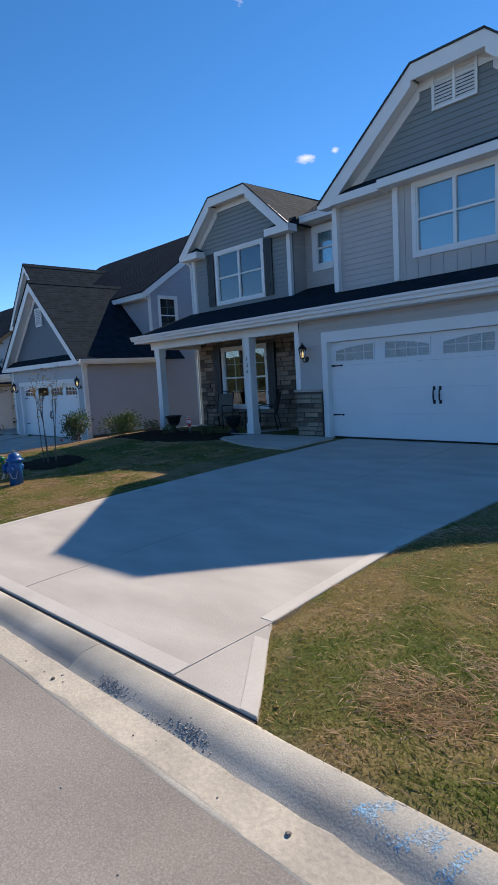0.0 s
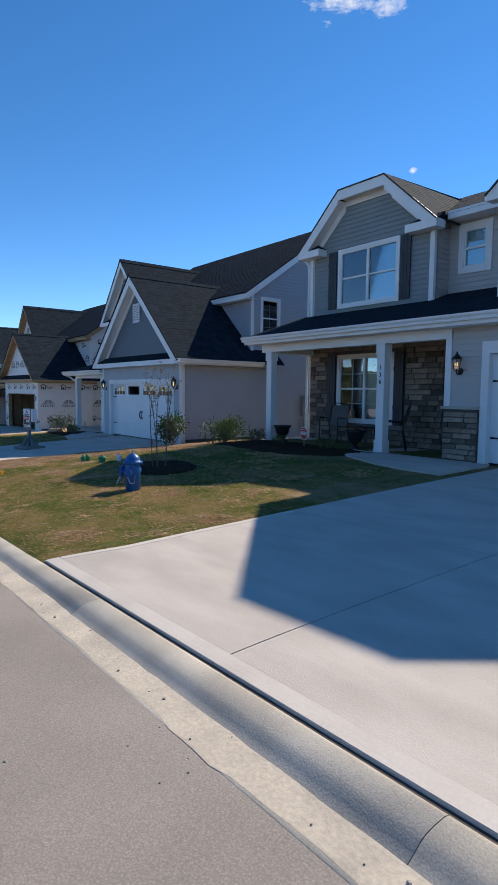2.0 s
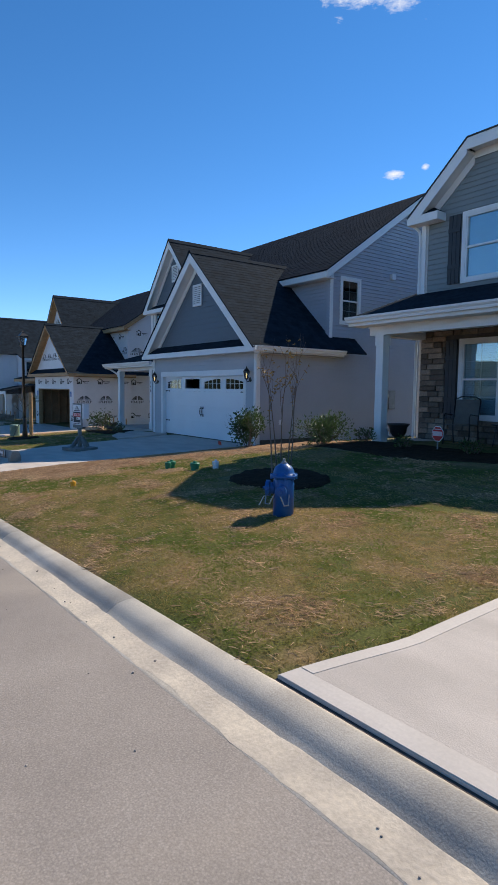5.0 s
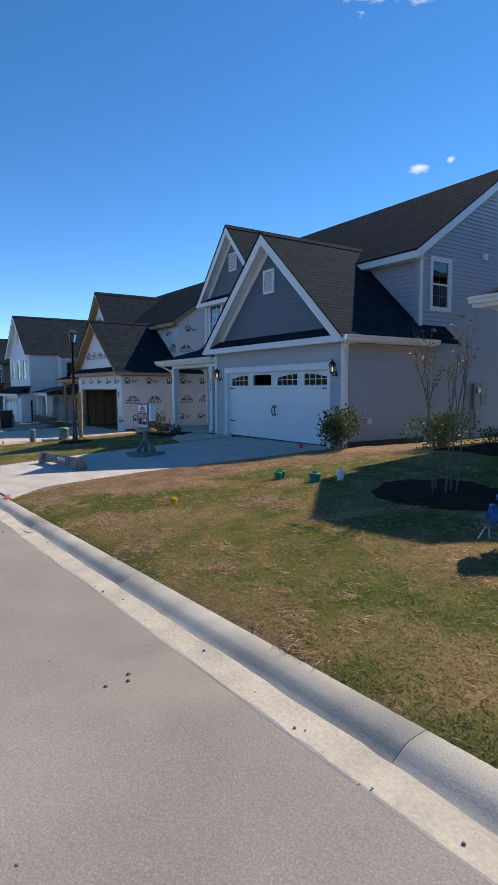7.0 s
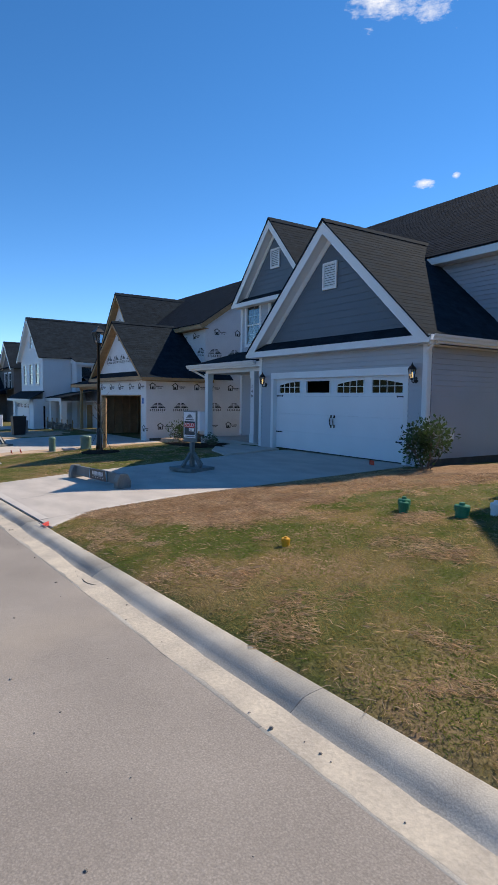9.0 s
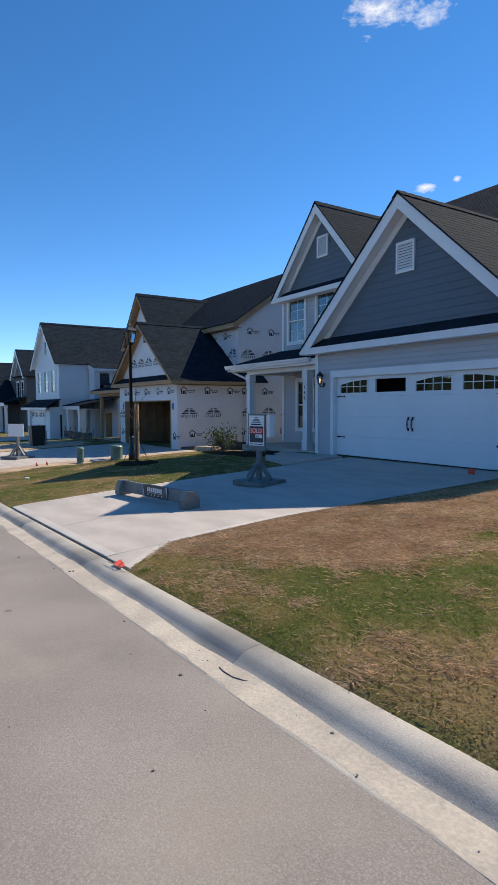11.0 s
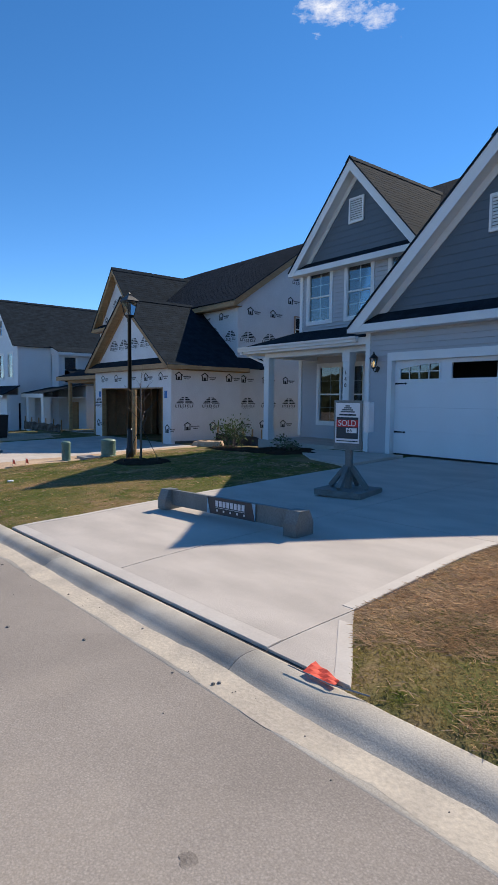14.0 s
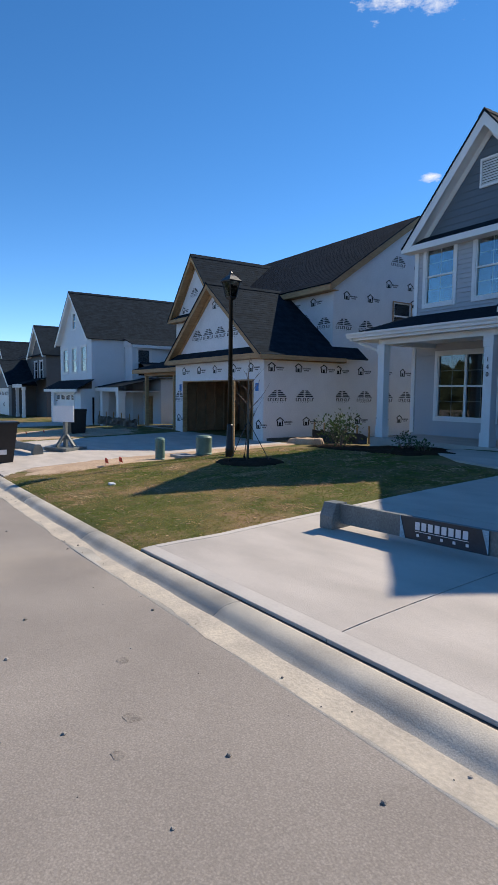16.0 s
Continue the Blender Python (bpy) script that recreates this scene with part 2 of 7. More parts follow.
def lawn_material(name, lush, dry, bare):
    """Turf in patches of green, straw and bare soil."""
    m = bpy.data.materials.new(name)
    m.use_nodes = True
    n, l = m.node_tree.nodes, m.node_tree.links
    b = n["Principled BSDF"]
    b.inputs["Roughness"].default_value, b.inputs["Specular IOR Level"].default_value = 0.95, 0.15
    co = n.new("ShaderNodeTexCoord")
    out = []
    for scale, detail in ((0.8, 5), (3.4, 6), (60, 3)):
        t = n.new("ShaderNodeTexNoise")
        t.inputs["Scale"].default_value, t.inputs["Detail"].default_value = scale, detail
        l.new(co.outputs["Object"], t.inputs["Vector"])
        out.append(t.outputs[0])
    add = n.new("ShaderNodeMath")
    add.operation = "MULTIPLY_ADD"
    add.inputs[1].default_value = 0.6
    l.new(out[1], add.inputs[0]), l.new(out[0], add.inputs[2])
    ramp = n.new("ShaderNodeValToRGB")
    e = ramp.color_ramp.elements
    e[0].position, e[0].color = 0.73, (*lush, 1)
    e[1].position, e[1].color = 1.0, (*bare, 1)
    mid = e.new(0.84)
    mid.color = (*dry, 1)
    l.new(add.outputs[0], ramp.inputs[0])
    mr = n.new("ShaderNodeMapRange")
    mr.inputs["From Min"].default_value, mr.inputs["From Max"].default_value = 0.3, 0.7
    mr.inputs["To Min"].default_value, mr.inputs["To Max"].default_value = 0.55, 1.35
    l.new(out[2], mr.inputs["Value"])
    mx = n.new("ShaderNodeMix")
    mx.data_type, mx.blend_type = "RGBA", "MULTIPLY"
    mx.inputs[0].default_value = 1.0
    l.new(ramp.outputs[0], mx.inputs[6]), l.new(mr.outputs[0], mx.inputs[7])
    l.new(mx.outputs[2], b.inputs["Base Color"])
    bp = n.new("ShaderNodeBump")
    bp.inputs["Strength"].default_value, bp.inputs["Distance"].default_value = 0.35, 0.02
    l.new(out[2], bp.inputs["Height"]), l.new(bp.outputs[0], b.inputs["Normal"])
    return m


ASPHALT = asphalt_material()
GUTTER = gutter_material()
LAWN = lawn_material("patchy_lawn_soil", (0.10, 0.105, 0.028), (0.19, 0.145, 0.06), (0.27, 0.175, 0.095))
BLADES = lawn_material("grass_blades", (0.165, 0.21, 0.038), (0.34, 0.275, 0.09), (0.48, 0.345, 0.16))


def let_light_through(m, share):
    """Thin leaves pass a share of the light that falls on their other side."""
    n, l = m.node_tree.nodes, m.node_tree.links
    behind, mix = n.new("ShaderNodeBsdfTranslucent"), n.new("ShaderNodeMixShader")
    mix.inputs[0].default_value = share
    l.new(n["Principled BSDF"].inputs["Base Color"].links[0].from_socket, behind.inputs[0])
    l.new(n["Principled BSDF"].outputs[0], mix.inputs[1]), l.new(behind.outputs[0], mix.inputs[2])
    l.new(mix.outputs[0], n["Material Output"].inputs[0])


let_light_through(BLADES, 0.5)
let_light_through(THATCH, 0.4)
let_light_through(LEAF, 0.3)


# ---- mesh building ----
class Mesh:
    """Collects vertices and faces of one part, in world metres."""

    def __init__(self):
        self.v, self.f = [], []

    def poly(self, pts):
        k = len(self.v)
        self.v += [tuple(p) for p in pts]
        self.f.append(tuple(range(k, k + len(pts))))
        return self

    def hexa(self, a, b):
        """A closed block between two rings of the same number of points."""
        k, n = len(self.v), len(a)
        self.v += [tuple(p) for p in a] + [tuple(p) for p in b]
        self.f.append(tuple(range(k + n - 1, k - 1, -1)))
        self.f.append(tuple(range(k + n, k + 2 * n)))
        for i in range(n):
            j = (i + 1) % n
            self.f.append((k + i, k + j, k + n + j, k + n + i))
        return self

    def box(self, x0, x1, y0, y1, z0, z1, c=0.0):
        """A box, its upright edges cut by c."""
        if c:
            ring = [(x0 + c, y0), (x1 - c, y0), (x1, y0 + c), (x1, y1 - c), (x1 - c, y1), (x0 + c, y1), (x0, y1 - c), (x0, y0 + c)]
        else:
            ring = [(x0, y0), (x1, y0), (x1, y1), (x0, y1)]
        return self.hexa([(x, y, z0) for x, y in ring], [(x, y, z1) for x, y in ring])

    def slab(self, pts, vec):
        """A flat polygon given thickness along vec."""
        vec = Vector(vec)
        return self.hexa([Vector(p) for p in pts], [Vector(p) + vec for p in pts])

    def bar(self, a, b, w, h, up=(0, 0, 1)):
        """A square bar from a to b."""
        a, b = Vector(a), Vector(b)
        d = (b - a).normalized()
        s = d.cross(Vector(up))
        s = (s if s.length > 0.01 else d.cross(Vector((0, 1, 0)))).normalized()
        u = s.cross(d)
        ring = [s * (i * w / 2) + u * (j * h / 2) for i, j in ((-1, -1), (1, -1), (1, 1), (-1, 1))]
        return self.hexa([a + r for r in ring], [b + r for r in ring])

    def tube(self, pts, radii, n=8):
        pts = [Vector(p) for p in pts]
        radii = radii if isinstance(radii, (list, tuple)) else [radii] * len(pts)
        k0 = len(self.v)
        for i, p in enumerate(pts):
            d = (pts[min(i + 1, len(pts) - 1)] - pts[max(i - 1, 0)]).normalized()
            s = d.cross(Vector((0.31, 0.17, 0.93)))
            s = (s if s.length > 0.05 else d.cross(Vector((1, 0, 0)))).normalized()
            u = s.cross(d)
            self.v += [tuple(p + (s * math.cos(q * math.tau / n) + u * math.sin(q * math.tau / n)) * radii[i]) for q in range(n)]
        for i in range(len(pts) - 1):
            for q in range(n):
                r = (q + 1) % n
                a = k0 + i * n
                self.f.append((a + q, a + n + q, a + n + r, a + r))
        self.f.append(tuple(k0 + q for q in range(n)))
        self.f.append(tuple(k0 + (len(pts) - 1) * n + q for q in range(n - 1, -1, -1)))
        return self

    def lathe(self, x, y, z, profile, n=20):
        """Turned about an upright axis; profile: (radius, height) from below."""
        return self.rings([[(x + r * math.cos(q * math.tau / n), y + r * math.sin(q * math.tau / n), z + h) for q in range(n)] for r, h in profile])

    def rings(self, rings):
        k0, n = len(self.v), len(rings[0])
        for r in rings:
            self.v += [tuple(p) for p in r]
        for i in range(len(rings) - 1):
            for q in range(n):
                r = (q + 1) % n
                a = k0 + i * n
                self.f.append((a + q, a + r, a + n + r, a + n + q))
        self.f.append(tuple(k0 + q for q in range(n - 1, -1, -1)))
        self.f.append(tuple(k0 + (len(rings) - 1) * n + q for q in range(n)))
        return self

    def data(self, name, mat, origin=(0, 0, 0), smooth=False):
        me = bpy.data.meshes.new(name)
        o = origin
        me.from_pydata([(x - o[0], y - o[1], z - o[2]) for x, y, z in self.v], [], self.f)
        me.materials.append(mat)
        if smooth:
            me.polygons.foreach_set("use_smooth", [True] * len(me.polygons))
        me.update()
        return me


def thing(name, at, label, category, group="", kind=""):
    """An Empty at the thing's base; parts hang from it."""
    e = new(name)
    e.location = at
    e.empty_display_size = 0.2
    e["base"] = tuple(at)
    return tagged(e, label, category, group, kind)


def part(name, mesh, mat, parent, label="", smooth=False):
    """One mesh object under a thing or a part; mesh is in world metres."""
    base = parent["base"]
    ob = new(name, mesh.data(name, mat, base, smooth))
    ob.parent = parent
    ob["base"] = tuple(base)
    if label:
        ob["label"] = label
    return ob


def solid(name, mesh, mat, label, category, group="", kind="", smooth=False):
    """A top-level thing of one mesh, its origin at the foot of its bounds."""
    vs = np.array(mesh.v)
    lo, hi = vs.min(0), vs.max(0)
    o = (float(lo[0] + hi[0]) / 2, float(lo[1] + hi[1]) / 2, float(lo[2]))
    ob = new(name, mesh.data(name, mat, o, smooth))
    ob.location = o
    ob["base"] = o
    return tagged(ob, label, category, group, kind)


def span(poly, v):
    """The stretch of u that a convex polygon covers at height v."""
    us = []
    for (u0, v0), (u1, v1) in zip(poly, poly[1:] + poly[:1]):
        if abs(v1 - v0) < 1e-9:
            if abs(v - v0) < 1e-6:
                us += [u0, u1]
        elif min(v0, v1) - 1e-7 <= v <= max(v0, v1) + 1e-7:
            us.append(u0 + (u1 - u0) * (v - v0) / (v1 - v0))
    return (min(us), max(us)) if us else None


def courses(mesh, origin, u, v, n, poly, step, lip, depth, holes=(), piece=0.0, rng=None):
    """Lapped boards or shingles over a convex polygon (u, v): each course is a closed block whose lower edge stands proud by lip. holes: (u0, u1, v0, v1)."""
    o, u, v, n = Vector(origin), Vector(u), Vector(v), Vector(n)
    vs = [p[1] for p in poly]
    lo, hi = min(vs), max(vs)
    cuts = {lo, hi}
    k = math.ceil(lo / step)
    while k * step < hi:
        cuts.add(k * step)
        k += 1
    for p in poly:
        cuts.add(p[1])
    for h in holes:
        cuts.update(c for c in h[2:] if lo < c < hi)
    cuts = sorted(cuts)
    for a, b in zip(cuts, cuts[1:]):
        if b - a < 1e-4:
            continue
        e = min(1e-5, (b - a) / 4)
        s0, s1 = span(poly, a + e), span(poly, b - e)
        if not s0 or not s1:
            continue
        mid = (a + b) / 2
        f0 = (mid // step) * step
        pa, pb = lip * (1 - (a - f0) / step), lip * (1 - (b - f0) / step)
        bits = [(s0[0], s0[1], s1[0], s1[1])]
        for h in holes:
            if h[2] < mid < h[3]:
                more = []
                for q in bits:
                    if h[1] <= min(q[0], q[2]) or h[0] >= max(q[1], q[3]):
                        more.append(q)
                        continue
                    if min(q[0], q[2]) < h[0]:
                        more.append((q[0], h[0], q[2], h[0]))
                    if max(q[1], q[3]) > h[1]:
                        more.append((h[1], q[1], h[1], q[3]))
                bits = more
        if piece:
            more = []
            for q in bits:
                c0, c1 = min(q[0], q[2]), max(q[1], q[3])
                x = c0 + rng.random() * piece
                edges = []
                while x < c1:
                    edges.append(x)
                    x += piece * (0.6 + 0.8 * rng.random())
                edges = [c0] + edges + [c1]
                for e0, e1 in zip(edges, edges[1:]):
                    if e1 - e0 < 1e-3:
                        continue
                    w = (max(q[0], min(e0, q[1])), max(q[0], min(e1, q[1])), max(q[2], min(e0, q[3])), max(q[2], min(e1, q[3])))
                    if max(w[1] - w[0], w[3] - w[2]) > 1e-3:
                        more.append(w)
            bits = more
        for q in bits:
            dz = rng.random() * 0.0015 if piece else 0
            front = [o + u * q[0] + v * a + n * (pa + dz), o + u * q[1] + v * a + n * (pa + dz), o + u * q[3] + v * b + n * (pb + dz), o + u * q[2] + v * b + n * (pb + dz)]
            back = [o + u * q[0] + v * a - n * depth, o + u * q[1] + v * a - n * depth, o + u * q[3] + v * b - n * depth, o + u * q[2] + v * b - n * depth]
            mesh.hexa(back, front)
    return mesh


RNG = random.Random(7)


def wall(house, mat, axis, at, poly, face, holes=(), step=0.115, lip=0.018, label="", name="siding_wall"):
    """A lap-sided wall. axis 'x': runs along x at y = at; axis 'y': runs along y at x = at. face: the side (+1 or -1) it looks to."""
    m = Mesh()
    if axis == "x":
        courses(m, (0, at, 0), (1, 0, 0), (0, 0, 1), (0, face, 0), poly, step, lip, 0.14, holes)
    else:
        courses(m, (at, 0, 0), (0, 1, 0), (0, 0, 1), (face, 0, 0), poly, step, lip, 0.14, holes)
    return part(name, m, mat, house, label)


def roof(house, corners, mat=None, label="", thick=0.03):
    """A shingled roof plane over a convex polygon of 3D corners, the first two along the eave."""
    p = [Vector(c) for c in corners]
    u = (p[1] - p[0]).normalized()
    n = u.cross(p[2] - p[0]).normalized()
    if n.z < 0:
        n = -n
    v = n.cross(u)
    if v.z < 0:
        v = -v
    poly = [((q - p[0]).dot(u), (q - p[0]).dot(v)) for q in p]
    m = Mesh()
    courses(m, p[0], u, v, n, poly, 0.145, 0.0035, thick, piece=0.33, rng=RNG)
    return part("roof", m, mat or SHINGLE, house, label)


def block(house, name, mat, *dims, label="", c=0.0):
    return part(name, Mesh().box(*dims, c=c), mat, house, label)


def beam(house, name, mat, a, b, w, h, label=""):
    return part(name, Mesh().bar(a, b, w, h), mat, house, label)


def gutter(house, x0, x1, y, z, axis="x", side=-1):
    """An ogee gutter along an eave, z its top."""
    prof = [(0, 0), (0, -0.125), (0.075, -0.125), (0.085, -0.075), (0.115, -0.04), (0.12, 0), (0.108, 0), (0.102, -0.03), (0.07, -0.07), (0.062, -0.112), (0.012, -0.112), (0.012, 0)]
    m = Mesh()
    if axis == "x":
        m.hexa([(x0, y + side * p, z + q) for p, q in prof], [(x1, y + side * p, z + q) for p, q in prof])
    else:
        m.hexa([(y + side * p, x0, z + q) for p, q in prof], [(y + side * p, x1, z + q) for p, q in prof])
    return part("gutter", m, WHITE, house)


def downspout(house, pts):
    return part("downspout", Mesh().tube(pts, 0.036, 6), WHITE, house)


def window(house, axis, at, face, u0, u1, z0, z1, units=1, grid=(2, 2), trim=0.09, blind=True, mat=WHITE, glass=None, depth=0.12):
    """A sash window in a wall: casing, sashes, muntins, panes, and a near-black box that stands in for the unlit room.
    grid: panes per sash (columns, rows).
    """

    def B(m, a, b, d0, d1, e, f):
        d0, d1 = sorted((at + face * d0, at + face * d1))
        return m.box(a, b, d0, d1, e, f) if axis == "x" else m.box(d0, d1, a, b, e, f)

    w = part("window", B(B(B(B(Mesh(), u0 - trim, u0, -0.02, 0.035, z0 - trim, z1 + trim), u1, u1 + trim, -0.02, 0.035, z0 - trim, z1 + trim), u0, u1, -0.02, 0.035, z1, z1 + trim), u0, u1, -0.02, 0.045, z0 - trim, z0), mat, house)
    uw = (u1 - u0) / units
    for k in range(units):
        a, b = u0 + k * uw, u0 + (k + 1) * uw
        zm = (z0 + z1) / 2
        f = Mesh()
        s = 0.035
        B(f, a, a + s, -0.06, 0.02, z0, z1), B(f, b - s, b, -0.06, 0.02, z0, z1)
        B(f, a + s, b - s, -0.06, 0.02, z0, z0 + s), B(f, a + s, b - s, -0.06, 0.02, z1 - s, z1), B(f, a + s, b - s, -0.05, 0.015, zm - 0.022, zm + 0.022)
        part("sash", f, WHITE, w)
        if grid[0] > 1 or grid[1] > 1:
            g = Mesh()
            for c in range(1, grid[0]):
                x = a + (b - a) * c / grid[0]
                B(g, x - 0.008, x + 0.008, -0.034, -0.022, z0 + s, z1 - s)
            for q0, q1 in ((z0 + s, zm), (zm, z1 - s)):
                for c in range(1, grid[1]):
                    z = q0 + (q1 - q0) * c / grid[1]
                    B(g, a + s, b - s, -0.036, -0.024, z - 0.008, z + 0.008)
            part("muntin", g, WHITE, w)
        for q0, q1 in ((z0 + s, zm - 0.022), (zm + 0.022, z1 - s)):
            p = part("pane", B(Mesh(), a + s, b - s, -0.022 - 0.004, -0.022 + 0.002, q0, q1), glass or (GLASS if blind else DARKGLASS), w)
            p.visible_shadow = False
    if blind:
        m = Mesh()
        z = z0 + 0.03
        while z < z1 - 0.02:
            B(m, u0 + 0.03, u1 - 0.03, -0.085, -0.075, z, z + 0.047)
            z += 0.05
        part("blind", m, BLIND, w)
    # shallow box behind the panes, room shade painted near-black
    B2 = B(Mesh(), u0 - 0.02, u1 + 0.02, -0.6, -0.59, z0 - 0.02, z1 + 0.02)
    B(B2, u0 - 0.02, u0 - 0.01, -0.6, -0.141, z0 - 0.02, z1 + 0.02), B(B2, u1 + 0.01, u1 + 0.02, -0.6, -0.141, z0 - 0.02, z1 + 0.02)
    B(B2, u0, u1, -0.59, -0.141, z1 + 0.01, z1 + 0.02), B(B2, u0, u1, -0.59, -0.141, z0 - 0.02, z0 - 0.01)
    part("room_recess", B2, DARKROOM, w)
    return w


def shutter(house, x0, x1, y, z0, z1):
    """A board-and-batten shutter: three boards and two battens."""
    m = Mesh()
    w = (x1 - x0) / 3
    for k in range(3):
        m.box(x0 + k * w + 0.004, x0 + (k + 1) * w - 0.004, y - 0.035, y - 0.012, z0, z1)
    for z in (z0 + 0.22 * (z1 - z0), z0 + 0.75 * (z1 - z0)):
        m.box(x0, x1, y - 0.052, y - 0.035, z, z + 0.09)
    return part("shutter", m, SHUTTER, house)


def vent(house, x0, x1, y, z0, z1, bays=1):
    """A louvred gable vent."""
    m = Mesh()
    t = 0.05
    m.box(x0 - t, x0, y - 0.04, y, z0 - t, z1 + t), m.box(x1, x1 + t, y - 0.04, y, z0 - t, z1 + t)
    m.box(x0, x1, y - 0.04, y, z1, z1 + t), m.box(x0, x1, y - 0.04, y, z0 - t, z0)
    for b in range(1, bays):
        x = x0 + (x1 - x0) * b / bays
        m.box(x - t / 2, x + t / 2, y - 0.042, y, z0, z1)
    v = part("gable_vent", m, WHITE, house)
    z = z0
    while z < z1 - 0.03:
        part("slat", Mesh().slab([(x0, y - 0.034, z), (x1, y - 0.034, z), (x1, y - 0.004, z + 0.05), (x0, y - 0.004, z + 0.05)], (0, 0.004, 0.012)), WHITE, v)
        z += 0.06
    part("backing", Mesh().box(x0, x1, y - 0.003, y + 0.004, z0, z1), SHUTTER, v)
    return v


def garage_door(house, x0, x1, y, z0, z1, window_blinds, open_panel=None):
    """A carriage-style steel door of four sections with an arched window row, strap hinges and pull handles."""
    d = part("garage_door", Mesh().box(x0, x1, y + 0.1, y + 0.14, z0, z0 + 0.02), BLACK, house)
    n, h = 4, z1 - z0
    pw = (x1 - x0) / 4
    wz0, wz1 = z0 + h * 0.80, z0 + h * 0.955
    holes = [(x0 + k * pw + 0.14, x0 + (k + 1) * pw - 0.14, wz0, wz1) for k in range(4)]
    for k in range(n):
        a, b = z0 + 0.02 + (h - 0.02) * k / n, z0 + 0.02 + (h - 0.02) * (k + 1) / n
        m = Mesh()
        courses(m, (0, y + 0.10, 0), (1, 0, 0), (0, 0, 1), (0, -1, 0), [(x0, a + 0.002), (x1, a + 0.002), (x1, b), (x0, b)], 10, 0, 0.04, holes)
        part("door_section", m, DOORWHITE, d)
    for k, hq in enumerate(holes):
        a, b = hq[0], hq[1]
        fr = Mesh()
        fr.box(a - 0.03, a, y + 0.085, y + 0.1, wz0 - 0.03, wz1 + 0.03), fr.box(b, b + 0.03, y + 0.085, y + 0.1, wz0 - 0.03, wz1 + 0.03)
        fr.box(a, b, y + 0.085, y + 0.1, wz0 - 0.03, wz0), fr.box(a, b, y + 0.085, y + 0.1, wz1, wz1 + 0.03)
        if open_panel != k:
            # arch spandrel over the row of lights
            lo, hi = (0.0, 1.0) if k in (0, 2) else (1.0, 0.0)
            s = 10
            for q in range(s):
                t0, t1 = q / s, (q + 1) / s
                f0, f1 = (lambda t: (t if lo == 0 else 1 - t))(t0), (lambda t: (t if lo == 0 else 1 - t))(t1)
                c0, c1 = 0.10 * (1 - f0) ** 2, 0.10 * (1 - f1) ** 2
                fr.slab([(a + (b - a) * t0, y + 0.087, wz1), (a + (b - a) * t1, y + 0.087, wz1), (a + (b - a) * t1, y + 0.087, wz1 - c1 - 0.004), (a + (b - a) * t0, y + 0.087, wz1 - c0 - 0.004)], (0, 0.012, 0))
            for c in range(1, 4):
                x = a + (b - a) * c / 4
                fr.box(x - 0.008, x + 0.008, y + 0.088, y + 0.098, wz0, wz1)
            fr.box(a, b, y + 0.088, y + 0.098, (wz0 + wz1) / 2 - 0.008, (wz0 + wz1) / 2 + 0.008)
        part("window_frame", fr, DOORWHITE, d)
        if open_panel != k:
            p = part("pane", Mesh().box(a, b, y + 0.11, y + 0.114, wz0, wz1), CLEARGLASS if window_blinds else DARKGLASS, d)
            p.visible_shadow = False
        if window_blinds:
            m = Mesh()
            z = wz0
            while z < wz1:
                m.box(a, b, y + 0.118, y + 0.122, z, z + 0.029)
                z += 0.031
            part("blind", m, BLIND, d)
    xm = (x0 + x1) / 2
    for s in (-1, 1):
        m = Mesh()
        x = xm + s * 0.06
        z = z0 + h * 0.43
        m.tube([(x, y + 0.098, z - 0.12), (x, y + 0.055, z - 0.09), (x, y + 0.05, z), (x, y + 0.055, z + 0.09), (x, y + 0.098, z + 0.12)], [0.016, 0.013, 0.016, 0.013, 0.016], 8)
        m.box(x - 0.022, x + 0.022, y + 0.088, y + 0.1, z + 0.09, z + 0.16), m.box(x - 0.022, x + 0.022, y + 0.088, y + 0.1, z - 0.16, z - 0.09)
        part("pull_handle", m, BLACK, d)
        for zz in (0.24, 0.755):
            e = x0 + 0.02 if s < 0 else x1 - 0.02
            q = z0 + h * zz
            m = Mesh().slab([(e, y + 0.1, q - 0.02), (e - s * 0.24, y + 0.1, q - 0.01), (e - s * 0.30, y + 0.1, q), (e - s * 0.24, y + 0.1, q + 0.01), (e, y + 0.1, q + 0.02)], (0, -0.012, 0))
            m.slab([(e - s * 0.23, y + 0.1, q), (e - s * 0.26, y + 0.1, q - 0.024), (e - s * 0.29, y + 0.1, q), (e - s * 0.26, y + 0.1, q + 0.024)], (0, -0.014, 0))
            part("strap_hinge", m, BLACK, d)
    # near-black sheet stands in for the garage's inner shade
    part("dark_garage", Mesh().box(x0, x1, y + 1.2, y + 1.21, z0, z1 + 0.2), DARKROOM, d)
    return d


def casing(house, x0, x1, y, z0, z1, w=0.11):
    """White boards round a garage door opening."""
    block(house, "door_casing", WHITE, x0 - w, x0 + 0.005, y - 0.03, y + 0.14, z0, z1)
    block(house, "door_casing", WHITE, x1 - 0.005, x1 + w, y - 0.03, y + 0.14, z0, z1)
    block(house, "door_casing", WHITE, x0 - w, x1 + w, y - 0.034, y + 0.137, z1 - 0.005, z1 + w * 1.5)


